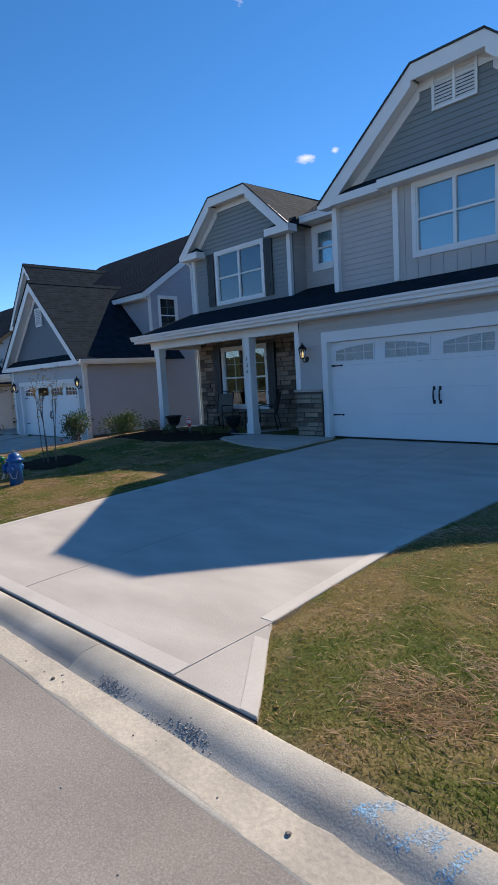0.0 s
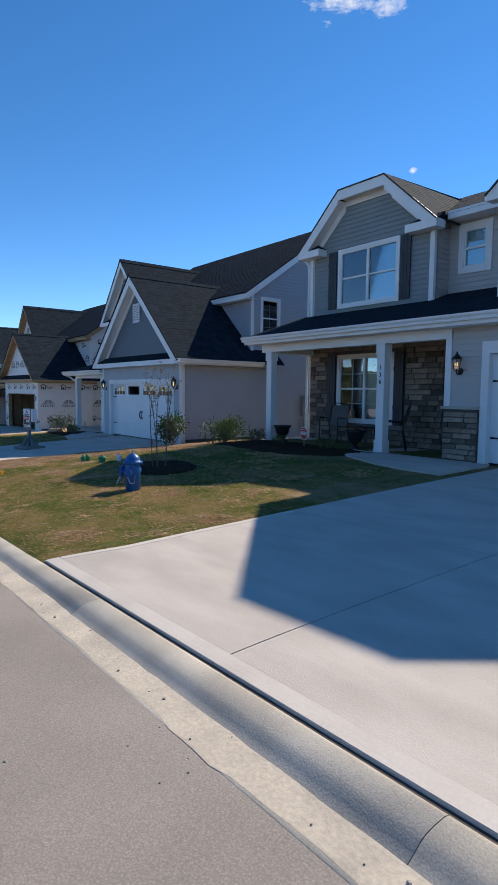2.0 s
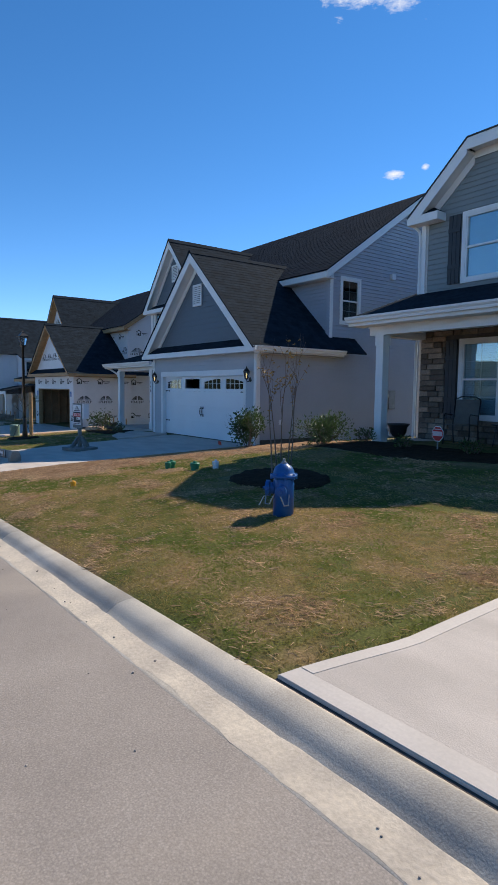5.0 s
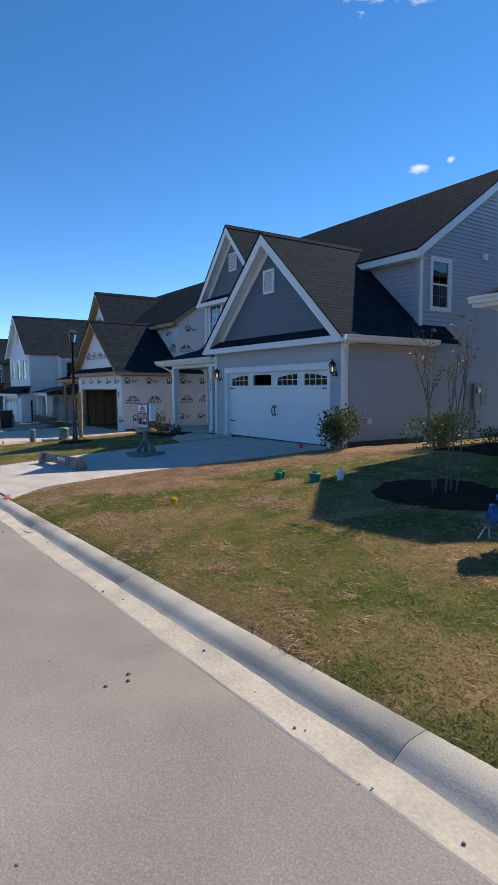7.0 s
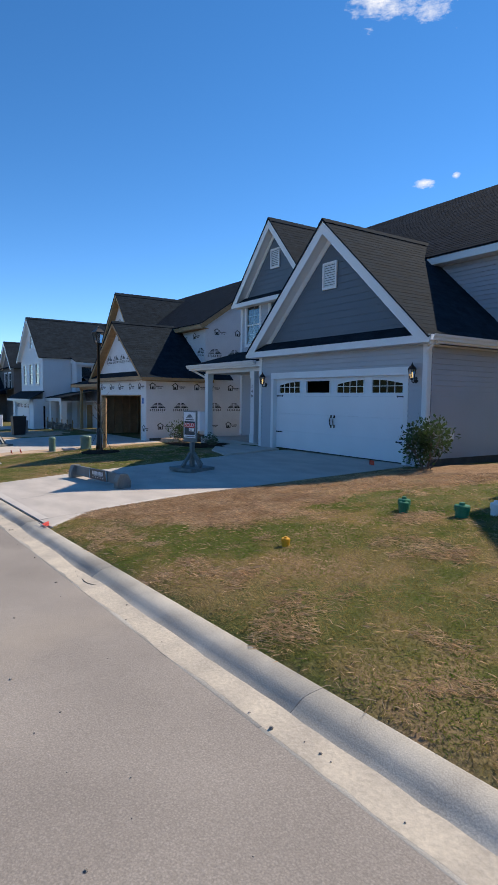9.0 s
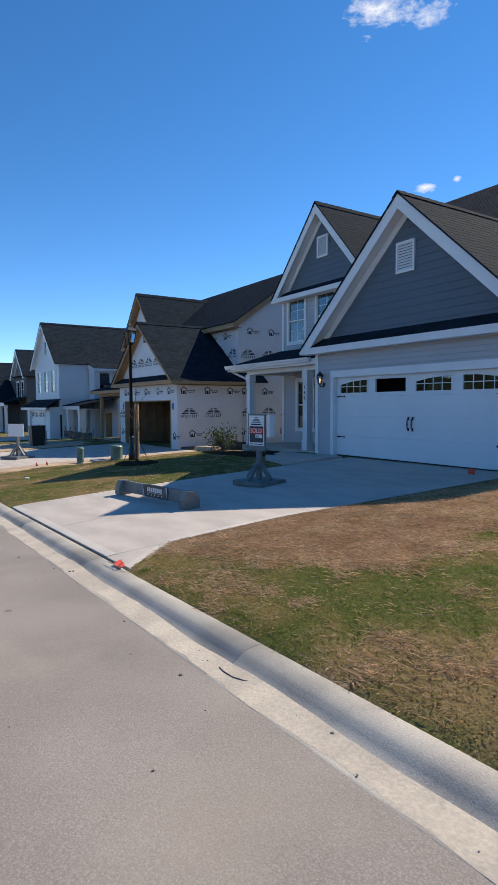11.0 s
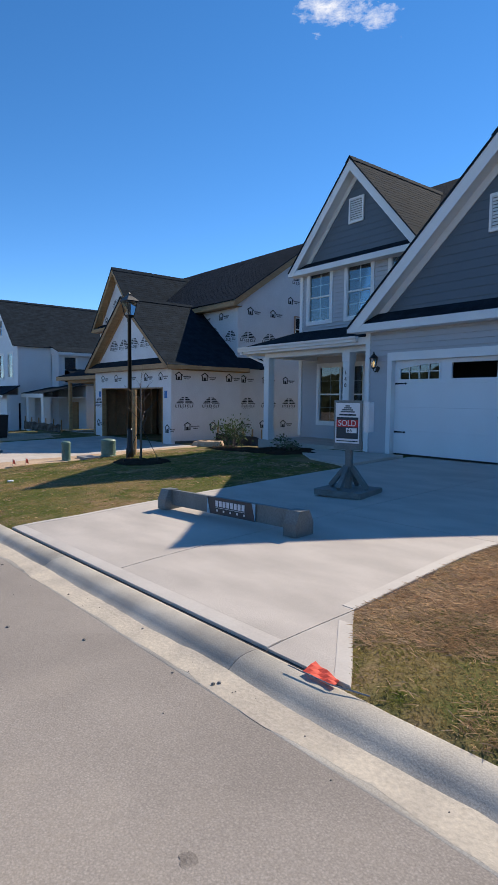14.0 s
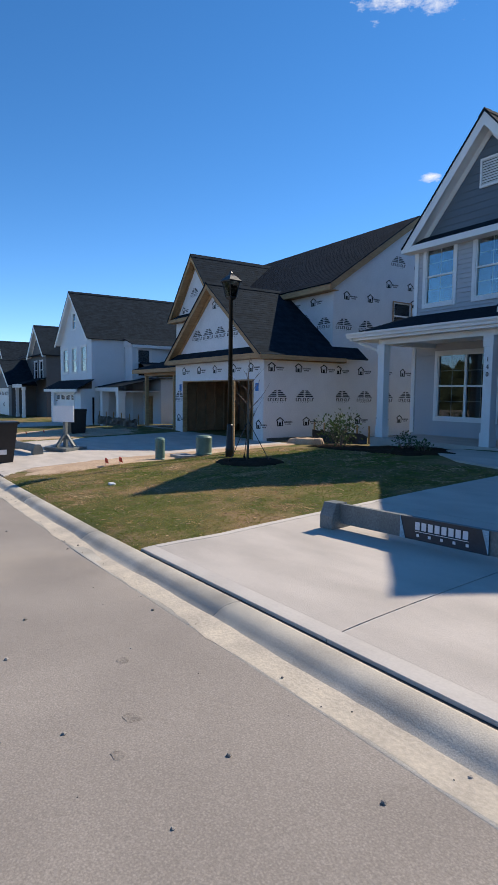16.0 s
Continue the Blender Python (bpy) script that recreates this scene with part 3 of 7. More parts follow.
def lantern(x, y, z, group="coach lanterns"):
    """A coach lantern on a wall that faces -y; z: the middle of its glass."""
    t = thing("wall_lantern", (x, y, z - 0.16), "black metal coach lantern with lit warm bulb on the wall", "lantern", group)
    part("back_plate", turned(x, y, z - 0.13), BLACK, t)
    part("arm", Mesh().tube([(x, y - 0.02, z - 0.13), (x, y - 0.08, z - 0.19), (x, y - 0.13, z - 0.17), (x, y - 0.14, z - 0.11)], 0.012), BLACK, t, smooth=True)
    yy = y - 0.14
    part("cage", Mesh().rings([[(x + r * math.cos(a * math.tau / 6), yy + r * math.sin(a * math.tau / 6), z + h) for a in range(6)] for r, h in ((0.02, -0.13), (0.05, -0.11), (0.055, -0.1))]), BLACK, t)
    bars = Mesh()
    for a in range(6):
        c, s = math.cos(a * math.tau / 6), math.sin(a * math.tau / 6)
        bars.bar((x + 0.052 * c, yy + 0.052 * s, z - 0.1), (x + 0.085 * c, yy + 0.085 * s, z + 0.09), 0.01, 0.01)
    part("bars", bars, BLACK, t)
    part("glass", Mesh().rings([[(x + r * math.cos(a * math.tau / 6), yy + r * math.sin(a * math.tau / 6), z + h) for a in range(6)] for r, h in ((0.048, -0.1), (0.08, 0.09))]), GLASS, t)
    part("bulb", Mesh().lathe(x, yy, z - 0.09, [(0.012, 0), (0.014, 0.05), (0.024, 0.08), (0.02, 0.11), (0.004, 0.13)], 10), BULB, t, smooth=True)
    part("roof_cap", Mesh().lathe(x, yy, z + 0.09, [(0.1, 0), (0.095, 0.012), (0.06, 0.06), (0.03, 0.085), (0.03, 0.1), (0.012, 0.11), (0.014, 0.13), (0.002, 0.15)], 12), BLACK, t)
    return t


def turned(x, y, z):
    """A small round plate on a wall that faces -y."""
    m = Mesh()
    n = 14
    return m.hexa([(x + 0.055 * math.cos(q * math.tau / n), y + 0.004, z + 0.075 * math.sin(q * math.tau / n)) for q in range(n)], [(x + 0.045 * math.cos(q * math.tau / n), y - 0.02, z + 0.065 * math.sin(q * math.tau / n)) for q in range(n)])


def porch_post(house, x, y, z0, z1, w=0.2):
    """A boxed column with a wider wrap at top and foot."""
    p = block(house, "porch_post", WHITE, x - w / 2, x + w / 2, y - w / 2, y + w / 2, z0, z1, c=0.006)
    part("foot_wrap", Mesh().box(x - w / 2 - 0.02, x + w / 2 + 0.02, y - w / 2 - 0.02, y + w / 2 + 0.02, z0, z0 + 0.28, c=0.008), WHITE, p)
    part("head_wrap", Mesh().box(x - w / 2 - 0.02, x + w / 2 + 0.02, y - w / 2 - 0.02, y + w / 2 + 0.02, z1 - 0.22, z1, c=0.008), WHITE, p)
    return p


def letters(name, text, size, at, mat, parent, rot=(90, 0, 0), depth=0.004, align="CENTER"):
    """Raised lettering as a mesh, from the built-in font."""
    cu = bpy.data.curves.new(name, "FONT")
    cu.body, cu.size, cu.extrude, cu.align_x, cu.align_y = text, size, depth, align, "CENTER"
    tmp = bpy.data.objects.new(name, cu)
    scene.collection.objects.link(tmp)
    me = bpy.data.meshes.new_from_object(tmp.evaluated_get(bpy.context.evaluated_depsgraph_get()))
    bpy.data.objects.remove(tmp)
    me.materials.append(mat)
    m = pose(*at, *rot)
    b = parent["base"]
    me.transform(Matrix.Translation((-b[0], -b[1], -b[2])) @ m)
    ob = new(name, me)
    ob.parent = parent
    ob["base"] = tuple(b)
    return ob


# ---- ground ----
def kerb_z(x):
    """Height of the back of the kerb: the street falls towards -x, then flattens."""
    return float(np.interp(x, (-200, -80, -30, -24, 12), (-1.6, -1.5, -1.06, -0.92, 0.5)))


def pad_z(x):
    return float(np.interp(x, (-200, -62, -46, -44, -32, -28.5, -25, -18.2, -14.2, 12), (-1.3, -1.2, -1.05, -0.85, -0.78, -0.62, -0.40, -0.37, 0.08, 0.12)))


def ground_z(x, y):
    if y <= 1.63:
        return kerb_z(x) - 0.01
    t = min((y - 1.63) / 7.9, 1.0) ** 0.7
    return kerb_z(x) * (1 - t) + pad_z(x) * t


def sheet(xs, ys, fz, lift=0.0):
    m = Mesh()
    for y in ys:
        for x in xs:
            m.v.append((x, y, fz(x, y) + lift))
    n = len(xs)
    for j in range(len(ys) - 1):
        for i in range(n - 1):
            a = j * n + i
            m.f.append((a, a + 1, a + n + 1, a + n))
    return m


PAVED = ((-7.4, -2.62), (-23.15, -18.55), (-38.2, -31.4), (-53.5, -49.0))


def in_paving(x, y, grow=0.01):
    f = float(np.interp(y, (1.66, 2.4, 4.0), (1.0, 0.19, 0.0)))
    return any(a - 0.3 * f - grow < x < b + 0.8 * f + grow for a, b in PAVED)


def lawn_z(x, y):
    bumps = 0.025 * noise.noise((x * 0.9, y * 0.9, 0)) + 0.012 * noise.noise((x * 3, y * 3, 2))
    rise = min(max((y - 1.60) / 0.15, 0), 1)
    if y < 9.7 and in_paving(x, y, -0.06):
        return ground_z(x, y) - 0.05
    if y < 9.7 and in_paving(x, y, 0.18):
        return ground_z(x, y) - 0.003
    return ground_z(x, y) + rise * (0.012 + bumps * min(max(y - 1.6, 0) / 1.5, 1))


far = [-3000, -1000, -400, -200, -120]
xs = far + [x * 0.4 for x in range(-250, -82)] + [x * 0.16 for x in range(-205, 22)] + [x * 0.8 for x in range(5, 16)] + [20, 60, 300, 1500, 3000]
ys = [1.595, 1.64, 1.7, 1.8] + [1.95 + 0.16 * k for k in range(15)] + [4.4 + 0.3 * k for k in range(23)] + [12, 14, 18, 24, 40, 100, 400, 3000]
ground = solid("ground", sheet(xs, ys, lambda x, y: lawn_z(x, y) if y < 12 else ground_z(x, y)), LAWN, "patchy dormant lawn of green and straw-coloured turf", "lawn", kind="structure", smooth=True)

rx = [-3000, -800, -300, -150] + [x * 1.0 for x in range(-90, 14)] + [30, 100, 600, 3000]


def road_z(x, y):
    return kerb_z(x) - 0.090 + 0.02 * min(max((1.2 - y) / 4, 0), 1) + (0.003 * noise.noise((x, y, 5)) if abs(x) < 100 else 0)


road = solid("road", sheet(rx, [-3000, -300, -60, -9.6] + [-9 + 0.5 * k for k in range(20)] + [0.7, 0.9, 1.05, 1.2], road_z), ASPHALT, "worn light grey asphalt street with sandy patches", "road", kind="structure", smooth=True)


def kerb_section(x0, x1, k):
    """A stretch of rolled kerb with its gutter pan."""
    prof = [(1.192, -0.30), (1.192, -0.0935), (1.20, -0.0885), (1.22, -0.088), (1.30, -0.0865), (1.36, -0.082), (1.40, -0.069), (1.43, -0.049), (1.46, -0.027), (1.49, -0.013), (1.54, -0.004), (1.60, 0.0), (1.625, -0.006), (1.625, -0.30)]
    n = max(2, int((x1 - x0) / 1.5))
    ringsets = []
    for i in range(n + 1):
        x = x0 + (x1 - x0) * i / n
        wob = 0.006 * noise.noise((x * 1.7, 3, 0))
        ringsets.append([(x, y + (wob if y < 1.3 else 0), kerb_z(x) + z) for y, z in prof])
    return Mesh().rings(ringsets)


kerb = thing("kerb", (-10, 1.4, kerb_z(-10) - 0.3), "rolled concrete kerb with stained gutter pan", "kerb", kind="structure")
x = 9.0
k = 0
while x > -75:
    ks = part("kerb_section", kerb_section(x - 3.048, x - 0.002, k), KERB, kerb, smooth=True)
    for face in ks.data.polygons:
        if abs(face.normal.z) < 0.3 or face.area > 0.35:
            face.use_smooth = False
    x -= 3.05
    k += 1
# sandy silt that lies in the gutter pan, with a ragged road edge
silt = Mesh()
cols = [9 - 0.12 * i for i in range(700)]
for cx in cols:
    w0 = 1.215 + 0.045 * noise.noise((cx * 1.3, 0, 7)) + 0.02 * noise.noise((cx * 6, 0, 3))
    w1 = 1.39 + 0.025 * noise.noise((cx * 1.1, 9, 7)) + 0.01 * noise.noise((cx * 7, 4, 3))
    for yy, lift in ((w0, 0.0006), (w0 + 0.02, 0.003), ((w0 + w1) / 2, 0.003), (w1 - 0.01, 0.003), (w1, 0.0006)):
        pan = float(np.interp(yy, (1.0, 1.20, 1.22, 1.30, 1.36, 1.40, 1.43), (-0.0885, -0.0885, -0.088, -0.0865, -0.082, -0.069, -0.049)))
        silt.v.append((cx, yy, kerb_z(cx) + pan + lift))
for i in range(len(cols) - 1):
    for j in range(4):
        a = i * 5 + j
        silt.f.append((a, a + 1, a + 6, a + 5))
solid("gutter_silt", silt, GUTTER, "pale dried sand lying along the gutter", "sand", kind="stuff", smooth=True)


def slab_panel(parent, x_at, y0, y1, mat=CONCRETE, lift=0.006, thick=0.12, bevel=0.008):
    """A concrete panel that follows the ground; x_at(y) gives its two edges."""
    n = max(3, int((y1 - y0) / 0.13))
    m = Mesh()
    top = []
    for j in range(n + 1):
        y = y0 + (y1 - y0) * j / n
        a, b = x_at(y)
        row = [a + (b - a) * i / 6 for i in range(7)]
        top.append([(xx, y, ground_z(xx, y) + lift) for xx in row])
    k0 = len(m.v)
    for r in top:
        m.v += r
    for j in range(n):
        for i in range(6):
            a = k0 + j * 7 + i
            m.f.append((a, a + 1, a + 8, a + 7))
    edge = [(0, i) for i in range(7)] + [(j, 6) for j in range(1, n + 1)] + [(n, i) for i in range(5, -1, -1)] + [(j, 0) for j in range(n - 1, 0, -1)]
    ring = [top[j][i] for j, i in edge]
    k1 = len(m.v)
    m.v += [(p[0], p[1], p[2] - thick) for p in ring]
    idx = [k0 + j * 7 + i for j, i in edge]
    for q in range(len(ring)):
        r = (q + 1) % len(ring)
        m.f.append((idx[r], idx[q], k1 + q, k1 + r))
    return part("slab", m, mat, parent)


def driveway(x0, x1, label, left=0.25, right=0.8):
    """Two columns of panels from the kerb to the garage, flared at the kerb."""
    d = thing("driveway", ((x0 + x1) / 2, 5, ground_z((x0 + x1) / 2, 5) - 0.1), label, "driveway", kind="structure")
    xm = (x0 + x1) / 2 + 0.27
    flare = x1 + 0.15

    def edges(y):
        f = float(np.interp(y, (1.66, 2.4, 4.0), (1.0, 0.19, 0.0)))
        return x0 - left * f, x1 + right * f

    rows = [1.65, 4.62, 7.2, 9.75]
    for a, b in zip(rows, rows[1:]):
        slab_panel(d, lambda y: (edges(y)[0], xm - 0.005), a, b - 0.008)
        slab_panel(d, lambda y: (xm + 0.005, min(edges(y)[1], flare)), a, b - 0.008)
    slab_panel(d, lambda y: (flare + 0.007, max(edges(y)[1], flare + 0.012)), 1.65, 2.4)
    # smooth trowelled margins
    slab_panel(d, lambda y: (edges(y)[0] + 0.01, flare - 0.004), 1.654, 1.77, TROWEL, 0.009, 0.004).name = "edge_band"
    slab_panel(d, lambda y: (max(edges(y)[1] - 0.12, flare + 0.01), edges(y)[1] - 0.008), 1.654, 2.22, TROWEL, 0.009, 0.004).name = "edge_band"
    slab_panel(d, lambda y: (edges(y)[1] - 0.11, edges(y)[1] - 0.008), 2.42, 4.6, TROWEL, 0.009, 0.004).name = "edge_band"
    slab_panel(d, lambda y: (edges(y)[0] + 0.008, edges(y)[0] + 0.10), 1.78, 4.6, TROWEL, 0.009, 0.004).name = "edge_band"
    m = Mesh()
    for i in range(40):
        full = x1 - x0 + left + right
        u0, u1 = x0 - left + full * i / 40, x0 - left + full * (i + 1) / 40
        w = 0.004 * noise.noise((u0 * 4, 0, 0))
        m.hexa([(u0, 1.626, kerb_z(u0) - 0.1), (u1, 1.626, kerb_z(u1) - 0.1), (u1, 1.648, kerb_z(u1) - 0.1), (u0, 1.648, kerb_z(u0) - 0.1)],
               [(u0, 1.626 + w, kerb_z(u0) - 0.006), (u1, 1.626, kerb_z(u1) - 0.006), (u1, 1.648, kerb_z(u1) - 0.005), (u0, 1.648, kerb_z(u0) - 0.005)])
    part("expansion_joint", m, JOINT, d)
    return d


drive_a = driveway(-7.4, -2.62, "pale broom-finished concrete driveway with control joints")
drive_b = driveway(-23.15, -18.55, "pale concrete driveway beside the sold house")
drive_c = driveway(-38.2, -31.4, "concrete driveway of the unfinished house")
drive_d = driveway(-53.5, -49.0, "concrete driveway of the white house")


def walkway(pts, label):
    m = Mesh()
    top = [(px, py, ground_z(px, py) + 0.05) for px, py in pts]
    m.hexa([(px, py, pz - 0.1) for px, py, pz in top], top)
    return solid("front_walk", m, CONCRETE, label, "path", kind="structure")


walkway([(-7.6, 8.0), (-7.6, 9.5), (-10.8, 9.5), (-10.4, 8.75), (-9.2, 8.3)], "short concrete walk to the stone porch")
walkway([(-23.2, 7.6), (-23.2, 9.4), (-25.6, 9.4), (-25.4, 8.6), (-24.4, 7.9)], "short concrete walk to the front porch")


# ---- houses ----
def gable_trim(h, xl, xr, ze, xp, zp, y, yw, clip=0.0, mat=WHITE, width=0.26):
    """Rake boards with soffits on a front gable, peak cut level over clip metres; y: front of the boards, yw: the wall."""
    s = (zp - ze) / ((xr - xl) / 2)
    zc = zp - s * clip / 2
    pts = [(xl, ze), (xp - clip / 2, zc), (xp + clip / 2, zc), (xr, ze)] if clip else [(xl, ze), (xp, zp), (xr, ze)]
    y -= 0.004
    for (a, za), (b, zb) in zip(pts, pts[1:]):
        flat = abs(zb - za) < 0.01
        d = width if flat else width * math.hypot(b - a, zb - za) / abs(b - a)

        def board(hi, lo, floor):
            """The strip of a rake between two depths under its edge, cut level at the eave."""
            if flat:
                return [(a, za - lo), (b, zb - lo), (b, zb - hi), (a, za - hi)]
            u, zu, w, zw = (a, za, b, zb) if za < zb else (b, zb, a, za)
            at = lambda z, depth: (u + (w - u) * (z + depth - zu) / (zw - zu), z)
            foot = [at(floor, lo)]
            foot += [at(floor, hi)] if floor > zu - hi else [(u, floor), (u, zu - hi)]
            return [(w, zw - lo)] + foot + [(w, zw - hi)]

        part("rake_board", Mesh().slab([(p, y, q) for p, q in board(0, d, ze - 0.1)], (0, 0.035, 0)), mat, h)
        part("rake_soffit", Mesh().slab([(p, y + 0.037, q) for p, q in board(d * 0.7, d * 0.8, ze - 0.02)], (0, yw - y - 0.04, 0)), mat, h)
        part("frieze_board", Mesh().slab([(p, yw - 0.03, q) for p, q in board(d * 0.82, d * 1.4, ze + 0.06)], (0, 0.028, 0)), mat, h)


def gable_roof(h, xl, xr, ze, xp, zp, y0, y1, clip=0.0, mat=None, inner=0.0):
    """Two slopes with a ridge along y from y0 to y1, and a hip where the peak is cut."""
    s = (zp - ze) / ((xr - xl) / 2)
    if clip:
        c = clip / 2
        zp = zp - s * c
        roof(h, [(xl, y1, ze), (xl, y0, ze), (xp - c, y0, zp), (xp - c, y1, zp)], mat)
        roof(h, [(xr, y0, ze), (xr, y1, ze), (xp + c, y1, zp), (xp + c, y0, zp)], mat)
        roof(h, [(xp - c, y0, zp), (xp + c, y0, zp), (xp + c, y1, zp + 0.06), (xp - c, y1, zp + 0.06)], mat)
        return
    else:
        roof(h, [(xl, y1, ze), (xl, y0, ze), (xp, y0, zp), (xp, y1, zp)], mat)
        roof(h, [(xr, y0, ze), (xr, y1, ze), (xp, y1, zp), (xp, y0, zp)], mat)
    m = Mesh()
    y = y0
    while y < y1 - 0.05:
        e = min(y + 0.28, y1)
        m.slab([(xp - 0.14, y, zp - 0.14 * s + 0.022), (xp, y, zp + 0.022), (xp, e, zp + 0.034), (xp - 0.14, e, zp - 0.14 * s + 0.034)], (0, 0, 0.008))
        m.slab([(xp, y, zp + 0.022), (xp + 0.14, y, zp - 0.14 * s + 0.022), (xp + 0.14, e, zp - 0.14 * s + 0.034), (xp, e, zp + 0.034)], (0, 0, 0.008))
        y += 0.26
    part("ridge_cap", m, mat or SHINGLE, h)["kind"] = "stuff"


def house_a():
    h = thing("house", (-8.2, 14, 0.1), "greige-sided house with clipped gables, stone porch and white garage door", "house")
    zf = 0.15
    # garage front and porch side
    gx0, gx1 = -7.74, -2.90
    wall(h, CREAM, "x", 9.62, [(-8.58, 0.0), (-2.0, 0.0), (-2.0, 2.9), (-8.58, 2.9)], -1, [(gx0, gx1, -1, 2.12)], label="greige lap siding round the garage door")
    wall(h, CREAM, "y", -8.58, [(9.76, 0.0), (11.6, 0.0), (11.6, 2.75), (9.76, 2.75)], -1)
    wall(h, CREAM, "y", -2.0, [(9.62, -0.1), (20, -0.1), (20, 5.1), (10.6, 5.1), (9.62, 3.0)], 1)
    block(h, "corner_board", WHITE, -8.63, -8.50, 9.585, 9.72, 1.15, 2.66)
    casing(h, gx0, gx1, 9.62, 0.1, 2.12, 0.14)
    garage_door(h, gx0, gx1, 9.62, 0.115, 2.11, True)
    # low roof over porch and garage
    ey, ez, s = 9.22, 2.80, 0.335
    roof(h, [(-14.5, ey, ez), (-1.7, ey, ez), (-1.7, 10.56, ez + s * 1.34), (-14.5, 10.56, ez + s * 1.34)], label="dark shingled pent roof over porch and garage")
    roof(h, [(-14.5, 10.56, ez + s * 1.34), (-8.1, 10.56, ez + s * 1.34), (-8.1, 12.1, ez + s * 2.88), (-14.5, 12.1, ez + s * 2.88)])
    block(h, "fascia", WHITE, -14.5, -1.7, ey - 0.005, ey + 0.02, ez - 0.19, ez - 0.02)
    gutter(h, -14.52, -1.68, ey - 0.005, ez + 0.005)
    block(h, "soffit", WHITE, -14.45, -1.75, ey + 0.02, 9.60, ez - 0.19, ez - 0.165)
    block(h, "porch_ceiling", WHITE, -14.45, -8.6, 9.80, 11.3, ez - 0.19, ez - 0.165)
    block(h, "porch_beam", WHITE, -14.2, -8.5, 9.58, 9.80, 2.42, ez - 0.17)
    block(h, "porch_beam", WHITE, -14.2, -14.0, 9.80, 11.28, 2.42, ez - 0.17)
    part("roof_end", Mesh().slab([(-14.5, ey, ez - 0.1), (-14.5, 12.0, ez - 0.1), (-14.5, 12.0, ez + s * 2.78 - 0.06), (-14.5, ey + 0.1, ez - 0.02)], (0.03, 0, 0)), WHITE, h)
    porch_post(h, -13.93, 9.70, 0.09, 2.42)
    p2 = porch_post(h, -10.2, 9.70, 0.09, 2.42)
    for k, ch in enumerate("136"):
        letters("house_number", ch, 0.13, (-10.2, 9.592, 1.92 - 0.15 * k), BLACK, p2)
    block(h, "porch_floor", CONCRETE, -14.3, -8.6, 9.5, 11.3, -0.15, 0.09)
    # stone front under the porch
    sw = wall(h, MORTAR, "x", 11.33, [(-14.15, 0.0), (-8.6, 0.0), (-8.6, 2.62), (-14.15, 2.62)], -1, [(-13.02, -11.28, 0.68, 2.30), (-9.75, -8.8, 0.05, 2.2)], step=5, lip=0, name="stone_wall", label="ledge-stone veneer in browns and greys")
    window(h, "x", 11.33, -1, -13.02, -11.28, 0.68, 2.30, 2, (2, 2))
    shutter(h, -13.42, -13.13, 11.29, 0.6, 2.38)
    shutter(h, -11.17, -10.88, 11.29, 0.6, 2.38)
    # unseen door, added in charcoal to carry the entry recess's shadow
    d = block(h, "front_door", SHUTTER, -9.75, -8.8, 11.40, 11.45, 0.1, 2.2)
    part("door_panel", Mesh().box(-9.6, -9.32, 11.385, 11.40, 0.3, 1.0).box(-9.22, -8.95, 11.385, 11.40, 0.3, 1.0).box(-9.6, -9.32, 11.385, 11.40, 1.15, 2.0).box(-9.22, -8.95, 11.385, 11.40, 1.15, 2.0), SHUTTER, d)
    wall(h, CREAM, "y", -14.2, [(11.33, -0.1), (20, -0.1), (20, 5.3), (11.33, 5.3)], -1)
    downspout(h, [(-14.25, 11.2, 2.55), (-14.25, 11.3, 2.42), (-14.25, 11.27, 2.3), (-14.25, 11.27, 0.1)])
    # upper left clipped gable
    xl, xr, ze, xp, zp, cl = -14.45, -9.95, 5.22, -12.2, 7.25, 1.5
    s1 = (zp - ze) / 2.25
    poly = [(-14.2, 3.3), (-10.22, 3.3), (-10.22, 5.35), (xp + cl / 2, zp - s1 * cl / 2 - 0.1), (xp - cl / 2, zp - s1 * cl / 2 - 0.1), (-14.2, 5.35)]
    wall(h, SAGE, "x", 11.35, poly, -1, [(-13.08, -11.24, 3.70, 5.06)], label="sage-grey lap siding of the clipped gable")
    window(h, "x", 11.35, -1, -13.08, -11.24, 3.70, 5.06, 2, (1, 1), blind=True)
    shutter(h, -13.5, -13.2, 11.33, 3.62, 5.12)
    shutter(h, -11.12, -10.82, 11.33, 3.62, 5.12)
    block(h, "corner_board", WHITE, -14.24, -14.12, 11.31, 11.40, 3.45, 5.25)
    block(h, "corner_board", WHITE, -10.30, -10.18, 11.31, 11.40, 3.45, 5.35)
    wall(h, CREAM, "y", -10.22, [(11.49, 3.5), (12.0, 3.5), (12.0, 5.4), (11.49, 5.4)], 1)
    gable_trim(h, xl, xr, ze + 0.02, xp, zp, 11.02, 11.35, cl)
    gable_roof(h, xl, xr, ze + 0.012, xp, zp + 0.012, 11.0, 15.2, cl, SHINGLETAN)
    for a, b in ((xl, -13.62), (-10.8, xr)):
        block(h, "eave_return", WHITE, a, b, 11.02, 11.35, 5.06, 5.24)
        part("return_roof", Mesh().hexa([(a, 11.06, 5.24), (b, 11.06, 5.24), (b, 11.34, 5.24), (a, 11.34, 5.24)], [(a + (0.3 if a > -12 else 0), 11.3, 5.42), (b - (0.3 if a < -12 else 0), 11.3, 5.42), (b - (0.3 if a < -12 else 0), 11.34, 5.42), (a + (0.3 if a > -12 else 0), 11.34, 5.42)]), SHINGLE, h)
    downspout(h, [(-14.4, 11.2, 5.1), (-14.3, 11.3, 4.95), (-14.26, 11.3, 4.8), (-14.26, 11.3, 3.5)])
